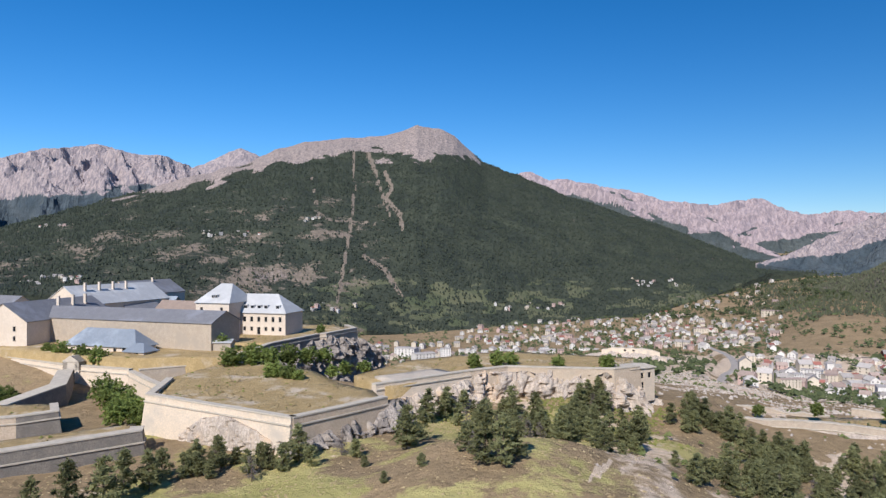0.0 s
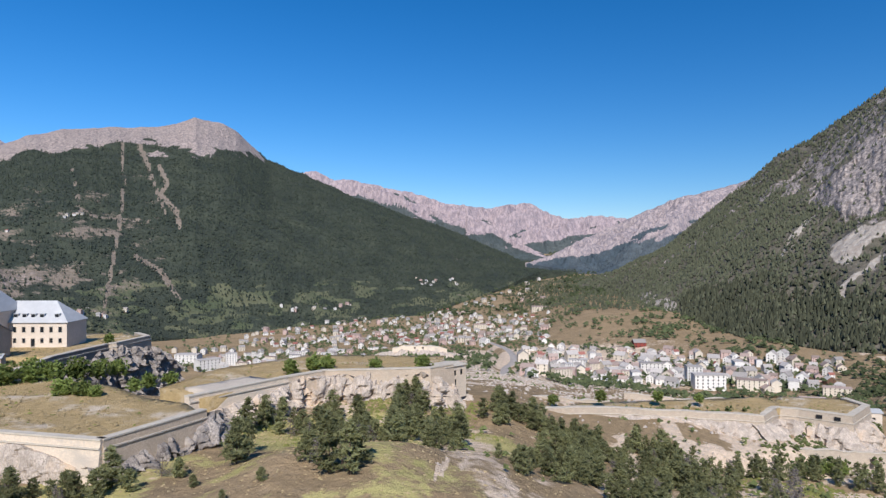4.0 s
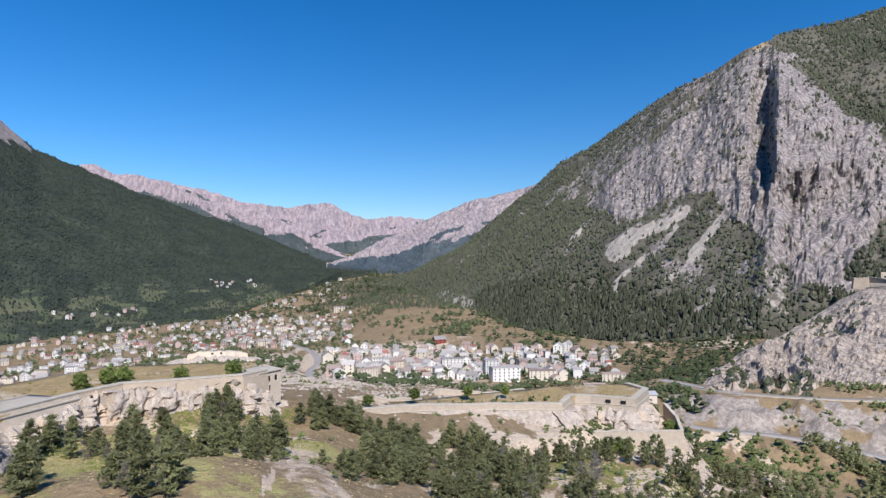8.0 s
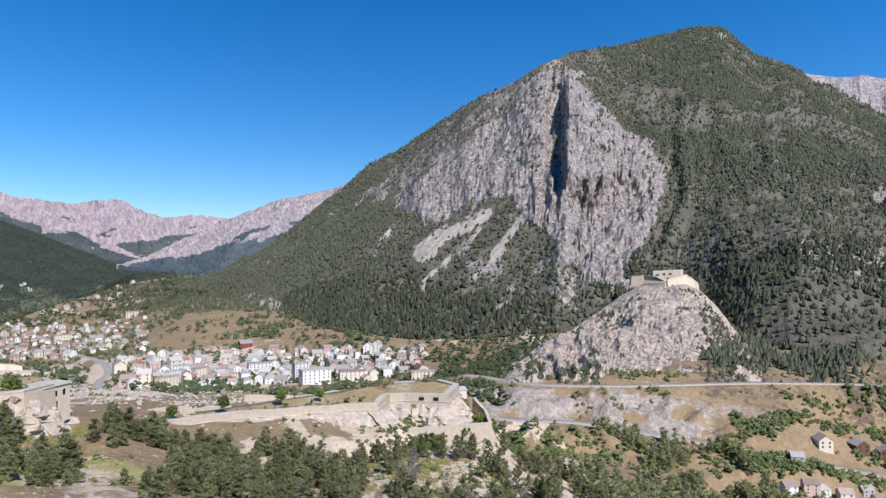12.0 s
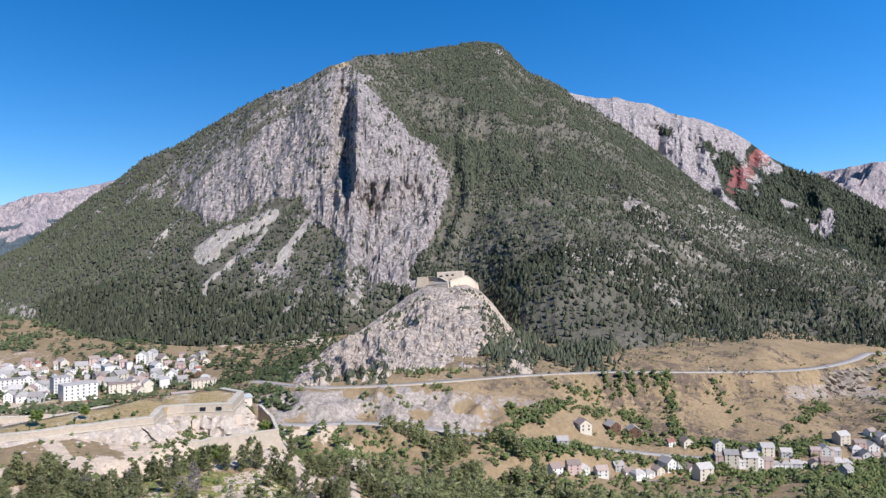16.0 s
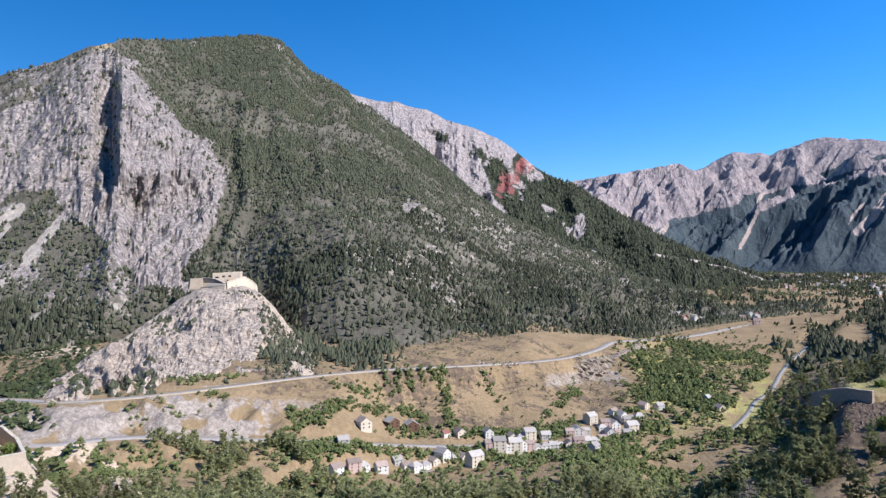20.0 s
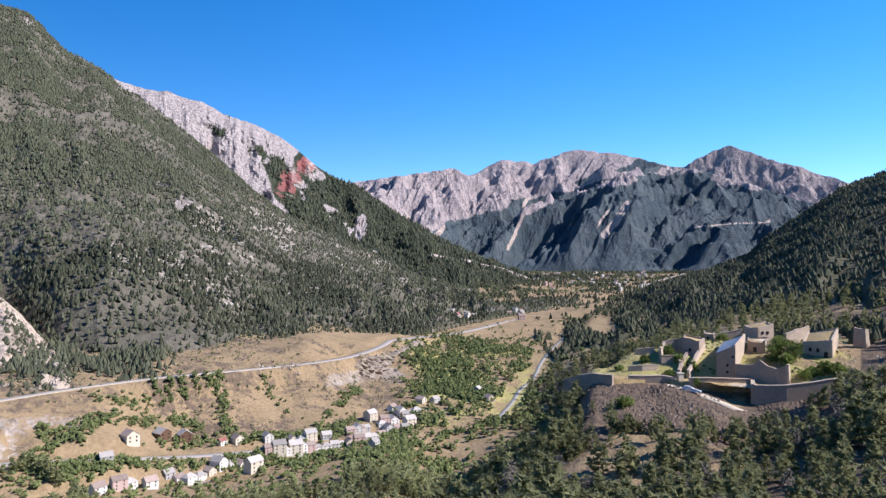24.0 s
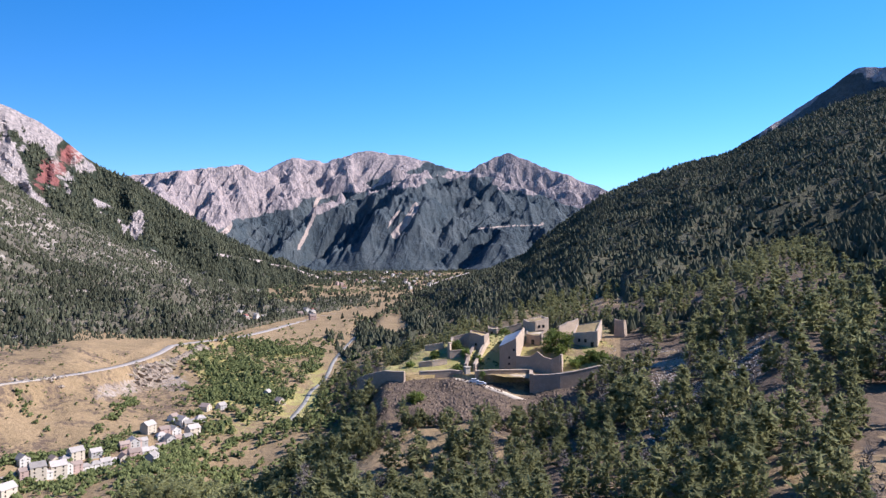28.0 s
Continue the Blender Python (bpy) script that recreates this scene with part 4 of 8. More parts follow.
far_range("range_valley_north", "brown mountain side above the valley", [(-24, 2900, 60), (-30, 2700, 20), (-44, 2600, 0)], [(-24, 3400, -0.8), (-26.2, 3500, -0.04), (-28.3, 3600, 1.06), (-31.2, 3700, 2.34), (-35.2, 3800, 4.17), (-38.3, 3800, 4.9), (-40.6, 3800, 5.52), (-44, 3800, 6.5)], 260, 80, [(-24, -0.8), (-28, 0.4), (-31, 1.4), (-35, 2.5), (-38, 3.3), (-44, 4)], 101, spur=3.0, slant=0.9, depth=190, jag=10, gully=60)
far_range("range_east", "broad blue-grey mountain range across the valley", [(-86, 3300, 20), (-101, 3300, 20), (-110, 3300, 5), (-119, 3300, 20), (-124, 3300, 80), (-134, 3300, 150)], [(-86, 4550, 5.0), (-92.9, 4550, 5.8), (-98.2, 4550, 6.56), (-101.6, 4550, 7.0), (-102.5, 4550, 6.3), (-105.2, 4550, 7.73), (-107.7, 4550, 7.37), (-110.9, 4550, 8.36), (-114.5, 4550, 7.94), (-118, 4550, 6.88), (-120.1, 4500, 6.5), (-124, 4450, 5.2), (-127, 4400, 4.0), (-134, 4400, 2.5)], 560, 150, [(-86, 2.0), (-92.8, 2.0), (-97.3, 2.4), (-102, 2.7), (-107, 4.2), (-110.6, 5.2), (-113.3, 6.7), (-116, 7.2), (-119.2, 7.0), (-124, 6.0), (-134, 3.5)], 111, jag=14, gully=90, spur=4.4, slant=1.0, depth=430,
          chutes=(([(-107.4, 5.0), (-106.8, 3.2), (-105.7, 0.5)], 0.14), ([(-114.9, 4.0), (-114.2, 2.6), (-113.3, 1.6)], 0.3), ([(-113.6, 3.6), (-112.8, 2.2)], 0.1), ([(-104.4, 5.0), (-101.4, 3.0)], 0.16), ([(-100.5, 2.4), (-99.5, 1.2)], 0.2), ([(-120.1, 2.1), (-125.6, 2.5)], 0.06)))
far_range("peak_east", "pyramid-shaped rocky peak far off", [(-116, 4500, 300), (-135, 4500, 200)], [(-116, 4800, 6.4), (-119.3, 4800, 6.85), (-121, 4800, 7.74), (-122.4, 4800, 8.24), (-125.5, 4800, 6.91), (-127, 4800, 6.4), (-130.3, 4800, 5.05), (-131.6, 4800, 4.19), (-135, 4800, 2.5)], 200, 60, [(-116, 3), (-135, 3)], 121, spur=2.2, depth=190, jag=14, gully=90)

E_FOOT = [(-107.9, 960, -14), (-109.5, 790, -12), (-113.5, 630, 2), (-121, 520, 30), (-130, 480, 50), (-134, 470, 60), (-150, 460, 80), (-175, 460, 90)]
E_CREST = [(-107.9, 1150, -7.6), (-109.8, 1350, -5.9), (-112, 1550, -4.6), (-114.4, 1640, -3.6), (-117, 1700, -2.3), (-120.6, 1750, -1.22), (-123.8, 1800, 0.05), (-125.1, 1800, 1.5), (-130, 1800, 4.8), (-135.5, 1800, 6.96), (-138.7, 1800, 7.5), (-143.3, 1800, 9.42), (-146.1, 1800, 10.62), (-149.1, 1800, 11.24), (-160, 1800, 13), (-175, 1800, 10)]
ex, ey, ez, ea, eu = loft(E_FOOT, E_CREST, -107.9, -175, 340, 150, bulge=-0.15, rough=18, size=260, jag=5, seed=35, gully=42, gully_size=230)
en1 = fbm(ex, ey, 120, 4, 73)
e_sheet = Sheet(ex, ey, ez, np.stack([0.2 * smooth(0.3, 0.6, en1), 0 * en1, 0 * en1], -1))
tagged(e_sheet.link("mountain_east_slope", M_SLOPE_E), "shaded slope covered with dense pine forest", "mountain", kind="structure")
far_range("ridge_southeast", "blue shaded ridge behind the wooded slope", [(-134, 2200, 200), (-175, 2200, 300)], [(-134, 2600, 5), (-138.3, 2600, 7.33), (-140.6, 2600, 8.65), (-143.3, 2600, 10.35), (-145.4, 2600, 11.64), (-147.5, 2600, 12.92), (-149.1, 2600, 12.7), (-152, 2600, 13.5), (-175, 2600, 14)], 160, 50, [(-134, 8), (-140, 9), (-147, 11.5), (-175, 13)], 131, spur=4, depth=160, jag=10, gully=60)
H_FOOT = [(-124, 420, 50), (-130, 400, 56), (-140, 380, 72), (-150, 360, 82), (-175, 360, 84)]
H_CREST = [(-124, 520, -6.5), (-130.5, 560, -4.9), (-136.4, 600, -3.7), (-140.8, 640, -2.0), (-145.2, 680, 0.9), (-149.3, 700, 3.5), (-160, 700, 6), (-175, 700, 6)]
hx, hy, hz, ha, hu = loft(H_FOOT, H_CREST, -124, -175, 220, 60, rough=5, size=90, jag=3, seed=45, gully=10, gully_size=90, back=0.5)
h_sheet = Sheet(hx, hy, hz, np.stack([0.1 + 0.3 * fbm(hx, hy, 60, 4, 74), 0 * hx, 0 * hx], -1))
tagged(h_sheet.link("hill_east", M_SLOPE_E), "wooded foothill above the ruined fort", "hill", kind="structure")

# ---- forests ----


def forest(name, label, sheet, count, density, lo, hi, material=M_PINE_FAR, slim=0.2, sink=0.5):
    at = sheet.strew(count, density)
    ob = cones(name, at - np.array([0, 0, sink]), lo + (hi - lo) * rng.random(count) ** 1.3, material, slim)
    return tagged(ob, label, "forest", kind="stuff")


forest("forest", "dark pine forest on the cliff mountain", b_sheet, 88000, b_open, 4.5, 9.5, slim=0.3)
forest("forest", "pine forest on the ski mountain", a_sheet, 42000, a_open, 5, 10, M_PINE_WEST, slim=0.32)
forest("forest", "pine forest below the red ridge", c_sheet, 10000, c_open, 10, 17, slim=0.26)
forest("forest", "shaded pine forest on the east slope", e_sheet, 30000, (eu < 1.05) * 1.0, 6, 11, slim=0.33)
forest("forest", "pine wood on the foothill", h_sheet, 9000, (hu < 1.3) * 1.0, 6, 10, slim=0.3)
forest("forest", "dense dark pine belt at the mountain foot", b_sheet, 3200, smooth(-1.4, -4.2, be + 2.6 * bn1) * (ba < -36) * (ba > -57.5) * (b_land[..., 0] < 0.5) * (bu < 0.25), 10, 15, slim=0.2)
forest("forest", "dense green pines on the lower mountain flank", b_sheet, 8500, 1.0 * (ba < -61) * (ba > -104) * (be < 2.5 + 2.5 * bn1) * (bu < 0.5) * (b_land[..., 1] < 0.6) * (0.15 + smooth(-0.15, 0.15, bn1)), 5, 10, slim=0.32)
forest("bushes", "bushes and small pines on the rock spur", s_sheet, 1300, s_open, 2.2, 5.5, slim=0.45)

# ---- building helpers ----
M_STONE = surface("rampart_stone", (0.54, 0.43, 0.32), (0.46, 0.365, 0.27), 3.0, 0.9, 0.5, stain=(0.36, 0.30, 0.23), grain=(0.38, 0.30, 0.21))
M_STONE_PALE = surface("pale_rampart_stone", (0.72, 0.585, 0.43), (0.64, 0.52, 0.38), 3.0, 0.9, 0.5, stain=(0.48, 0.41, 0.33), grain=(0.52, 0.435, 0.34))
# also used on walls in shade, whose darkness is put into the colour
M_STONE_DARK = surface("grey_and_shaded_stone", (0.30, 0.26, 0.21), (0.22, 0.19, 0.16), 2.0, 0.9, 0.6, grain=(0.14, 0.125, 0.105))
M_COPING = surface("coping_stone", (0.62, 0.54, 0.43), (0.48, 0.42, 0.33), 1.5, 0.85, 0.4)
M_RENDER_WALL = surface("lime_render", (0.68, 0.58, 0.47), (0.61, 0.515, 0.41), 5.0, 0.9, 0.25, stain=(0.54, 0.46, 0.37), grain=(0.56, 0.47, 0.37))
M_ROUGH_WALL = surface("rubble_wall", (0.53, 0.44, 0.33), (0.44, 0.36, 0.27), 1.2, 0.92, 0.7, stain=(0.38, 0.32, 0.25), grain=(0.33, 0.27, 0.21))
M_ZINC = surface("zinc_roof", (0.53, 0.52, 0.50), (0.45, 0.445, 0.43), 3.0, 0.6, 0.1, stain=(0.58, 0.57, 0.55), grain=(0.43, 0.425, 0.415), metal=0.1)
M_BLUE_ROOF = surface("blue_grey_sheet_roof", (0.28, 0.31, 0.345), (0.23, 0.26, 0.30), 3.0, 0.55, 0.1, stain=(0.37, 0.41, 0.45), metal=0.1)
M_SLATE = surface("grey_slate_roof", (0.235, 0.23, 0.235), (0.19, 0.185, 0.195), 2.0, 0.6, 0.3, stain=(0.24, 0.24, 0.255))
M_BROWN_ROOF = surface("brown_tile_roof", (0.33, 0.25, 0.20), (0.26, 0.20, 0.16), 1.6, 0.85, 0.4)
# window glass; also dark panels that stand for the shade in empty openings
M_GLASS_AND_SHADE = surface("dark_glass_and_opening_shade", (0.02, 0.022, 0.025), (0.03, 0.032, 0.036), 1.0, 0.15, 0.0)
M_FRAME = surface("stone_surround", (0.60, 0.52, 0.42), (0.52, 0.45, 0.36), 0.8, 0.85, 0.2)
M_CRAG = surface("grey_crag", (0.46, 0.40, 0.345), (0.22, 0.19, 0.165), 3.0, 0.95, 1.0, stain=(0.50, 0.42, 0.34), grain=(0.15, 0.13, 0.115), stretch=(1, 1, 0.4))
M_CRAG_PALE = surface("pale_crag", (0.70, 0.585, 0.47), (0.46, 0.385, 0.31), 2.2, 0.95, 1.0, stain=(0.60, 0.45, 0.31), grain=(0.30, 0.25, 0.205), stretch=(1, 1, 0.5))
M_TURF = surface("dry_turf", (0.52, 0.375, 0.18), (0.39, 0.28, 0.13), 3.0, 0.95, 0.9, stain=(0.56, 0.46, 0.34), grain=(0.30, 0.215, 0.095))
M_GRAVEL = surface("pale_gravel", (0.60, 0.51, 0.40), (0.50, 0.42, 0.33), 2.5, 0.95, 0.4)
M_ROAD = surface("worn_asphalt", (0.46, 0.405, 0.35), (0.37, 0.325, 0.285), 4.0, 0.9, 0.2)


def thing(name, label, category, at=(0, 0, 0), group="", kind=""):
    e = new(name)
    e.location = at
    return tagged(e, label, category, group, kind)


def part(name, bm, material, parent, label=""):
    """Links a bmesh, given in the world, as one mesh under a thing or a part."""
    me = bpy.data.meshes.new(name)
    bmesh.ops.recalc_face_normals(bm, faces=bm.faces)
    bm.to_mesh(me)
    bm.free()
    me.materials.append(material)
    ob = new(name, me)
    ob.parent = parent
    if parent:
        base, q = Vector((0, 0, 0)), parent
        while q:
            base, q = base + q.location, q.parent
        me.transform(Matrix.Translation(-base))
    return tagged(ob, label)


def box(bm, corner, ux, uy, sx, sy, z0, z1):
    """A box from a corner (x, y) along two flat directions."""
    c, ux, uy = Vector((corner[0], corner[1], 0)), Vector((*ux, 0)), Vector((*uy, 0))
    base = [c, c + ux * sx, c + ux * sx + uy * sy, c + uy * sy]
    lo, hi = [bm.verts.new(v + Vector((0, 0, z0))) for v in base], [bm.verts.new(v + Vector((0, 0, z1))) for v in base]
    bm.faces.new(lo[::-1])
    bm.faces.new(hi)
    for k in range(4):
        bm.faces.new((lo[k], lo[(k + 1) % 4], hi[(k + 1) % 4], hi[k]))


def miters(pts):
    """Flat normals to the right of a line of points, stretched at its corners."""
    out = []
    for k, p in enumerate(pts):
        ns = []
        for a, b in ((k - 1, k), (k, k + 1)):
            if 0 <= a and b < len(pts):
                d = Vector((pts[b][0] - pts[a][0], pts[b][1] - pts[a][1])).normalized()
                ns.append(Vector((d.y, -d.x)))
        m = (ns[0] + ns[-1]).normalized()
        out.append(m / max(0.4, m.dot(ns[0])))
    return out


def sweep(bm, pts, sections):
    """Joins cross-sections (lists of (out, z)) set up at the points of a line; out is to the right of the way."""
    ms, rings = miters(pts), []
    for p, m, sec in zip(pts, ms, sections):
        rings.append([bm.verts.new((p[0] + m.x * o, p[1] + m.y * o, z)) for o, z in sec])
    n = len(rings[0])
    for a, b in zip(rings, rings[1:]):
        for k in range(n):
            bm.faces.new((a[k], a[(k + 1) % n], b[(k + 1) % n], b[k]))
    bm.faces.new(rings[0][::-1])
    bm.faces.new(rings[-1])


def dense(pts, step):
    out = []
    for a, b in zip(pts, pts[1:]):
        n = max(1, int(math.dist(a[:2], b[:2]) / step))
        out += [tuple(a[k] + (b[k] - a[k]) * s / n for k in range(len(a))) for s in range(n)]
    return out + [tuple(pts[-1])]


def rampart(name, label, pts, material, thick=1.6, batter=0.12, cordon=1.6, group="ramparts", coping=M_COPING):
    """A battered wall along (x, y, top, base), its outer side to the right of the way, with string course and coping."""
    th = thing(name, label, "rampart", (pts[0][0], pts[0][1], pts[0][3]), group)
    bm = bmesh.new()
    sweep(bm, pts, [[(0, t - 0.3), (batter * (t - b) + 0.3, b - 2), (-thick, b - 2), (-thick, t - 0.3)] for _, _, t, b in pts])
    part("wall", bm, material, th)
    if cordon:
        bm = bmesh.new()
        sweep(bm, pts, [[(batter * cordon - 0.1, t - cordon), (batter * cordon + 0.28, t - cordon), (batter * cordon + 0.28, t - cordon - 0.28), (batter * cordon - 0.1, t - cordon - 0.28)] for _, _, t, b in pts])
        part("cordon", bm, coping, th, "thin projecting stone course")
    bm = bmesh.new()
    sweep(bm, pts, [[(0.15, t), (0.15, t - 0.3), (-thick - 0.1, t - 0.3), (-thick - 0.1, t)] for _, _, t, b in pts])
    part("coping", bm, coping, th, "pale coping stones")
    return th


TERRACES = []


def terrace(name, label, outline, material, z, step=3.0, rough=0.5, seed=3, drop=12.0, dome=0.0):
    """Level ground inside an outline, uneven on top, with sides that go down into the hill."""
    TERRACES.append((outline, z, material))
    bm = bmesh.new()
    face = bm.faces.new([bm.verts.new((x, y, z)) for x, y in outline])
    bmesh.ops.triangulate(bm, faces=[face])
    for _ in range(5):
        long_edges = [e for e in bm.edges if e.calc_length() > step * 1.6]
        if not long_edges:
            break
        bmesh.ops.subdivide_edges(bm, edges=long_edges, cuts=1, use_grid_fill=True)
        bmesh.ops.triangulate(bm, faces=[f for f in bm.faces if len(f.verts) > 3])
    edge = {v for e in bm.edges if e.is_boundary for v in e.verts}
    mx, my = sum(p[0] for p in outline) / len(outline), sum(p[1] for p in outline) / len(outline)
    span = max(math.dist(p, (mx, my)) for p in outline)
    for v in bm.verts:
        if v not in edge:
            v.co.z += rough * (noise.noise(v.co / 7 + Vector((seed, 0, 0))) + 0.6 * noise.noise(v.co / 2.5)) + dome * max(0, 1 - math.dist(v.co[:2], (mx, my)) / span)
    rim = [e for e in bm.edges if e.is_boundary]
    out = bmesh.ops.extrude_edge_only(bm, edges=rim)
    for v in out["geom"]:
        if isinstance(v, bmesh.types.BMVert):
            v.co.z -= drop
    for f in bm.faces:
        f.smooth = True
    return tagged(part(name, bm, material, None), label, "ground", kind="structure")


def crag(name, label, pts, material, out=1.5, rough=1.6, seed=1, step=0.6, rows=22):
    """A rock face along (x, y, top, base), its front to the right of the way."""
    line = dense(pts, step)
    ms = miters(line)
    v = []
    for k in range(rows + 1):
        for p, m in zip(line, ms):
            h = k / rows
            z = p[3] + (p[2] - p[3]) * h
            s = Vector((p[0], p[1], z * 0.45))
            rid = 1 - abs(noise.noise(s / 3.1 + Vector((seed, seed, 0)))) * 2
            o = out * (1 - h) ** 0.7 + rough * (0.75 * rid + 0.7 * noise.noise(s / 7 + Vector((seed, 0, 3))) + 0.5 * (1 - 2 * abs(noise.noise(s / 1.3 + Vector((7, seed, 0)))))) * (0.35 + 0.65 * math.sin(math.pi * min(1, 0.15 + 0.85 * h)))
            crack = abs(noise.noise(Vector((p[0] / 2.2, p[1] / 2.2, z / 9 + seed)))) + 0.5 * abs(noise.noise(Vector((p[0] / 5, p[1] / 5, z / 1.7))))
            o -= rough * 0.9 * max(0.0, 1 - crack / 0.16) * min(1, 3 * (1 - h) + 0.3)
            for size, deep in ((2.6, 0.55), (1.1, 0.3)):
                q = Vector((p[0] / size + 0.3 * rid, p[1] / size, z / size * 0.55 + 0.4 * noise.noise(s / 4)))
                o += rough * deep * (noise.cell(q + Vector((seed, 0, 0))) - 0.5)
            zz = z + (rough * 0.5 * noise.noise(Vector((p[0], p[1], seed)) / 2.3) if k == rows else 0)
            v.append((p[0] + m.x * o, p[1] + m.y * o, zz))
    n = len(line)
    for p, m in zip(line, ms):
        v.append((p[0] - m.x * 4, p[1] - m.y * 4, p[2] - 0.5))
    faces = grid_faces(rows + 2, n)
    return tagged(new(name, mesh_from(name, v, faces, material)), label, "rock", kind="structure")


def holed(bm, a, b, z0, z1, holes, deep=0.35):
    """A wall face from a to b (flat places, outer side to the right of the way), with openings (s0, s1, h0, h1) that have reveals."""
    a, b = Vector((*a, 0)), Vector((*b, 0))
    length = (b - a).length
    d = (b - a) / length
    inn = Vector((-d.y, d.x, 0)) * deep
    xs = sorted({0.0, length, *(h[0] for h in holes), *(h[1] for h in holes)})
    zs = sorted({z0, z1, *(h[2] for h in holes), *(h[3] for h in holes)})
    at = {}

    def vert(x, z, back=False):
        key = (round(x, 4), round(z, 4), back)
        if key not in at:
            at[key] = bm.verts.new(a + d * x + Vector((0, 0, z)) + (inn if back else Vector()))
        return at[key]

    for x0, x1 in zip(xs, xs[1:]):
        for h0, h1 in zip(zs, zs[1:]):
            cx_, cz_ = (x0 + x1) / 2, (h0 + h1) / 2
            if not any(h[0] < cx_ < h[1] and h[2] < cz_ < h[3] for h in holes):
                bm.faces.new((vert(x0, h0), vert(x1, h0), vert(x1, h1), vert(x0, h1)))
    for s0, s1, h0, h1 in holes:
        c = [(s0, h0), (s1, h0), (s1, h1), (s0, h1)]
        for p, q in zip(c, c[1:] + c[:1]):
            bm.faces.new((vert(*p), vert(*p, True), vert(*q, True), vert(*q)))


def slab(bm, a, b, c, d, thick):
    """A sloping roof plane through four corners, with thickness."""
    up = [bm.verts.new(Vector(p)) for p in (a, b, c, d)]
    lo = [bm.verts.new(Vector(p) - Vector((0, 0, thick))) for p in (a, b, c, d)]
    bm.faces.new(up)
    bm.faces.new(lo[::-1])
    for k in range(4):
        bm.faces.new((up[k], lo[k], lo[(k + 1) % 4], up[(k + 1) % 4]))


def tri_slab(bm, a, b, c, thick):
    up = [bm.verts.new(Vector(p)) for p in (a, b, c)]
    lo = [bm.verts.new(Vector(p) - Vector((0, 0, thick))) for p in (a, b, c)]
    bm.faces.new(up)
    bm.faces.new(lo[::-1])
    for k in range(3):
        bm.faces.new((up[k], lo[k], lo[(k + 1) % 3], up[(k + 1) % 3]))


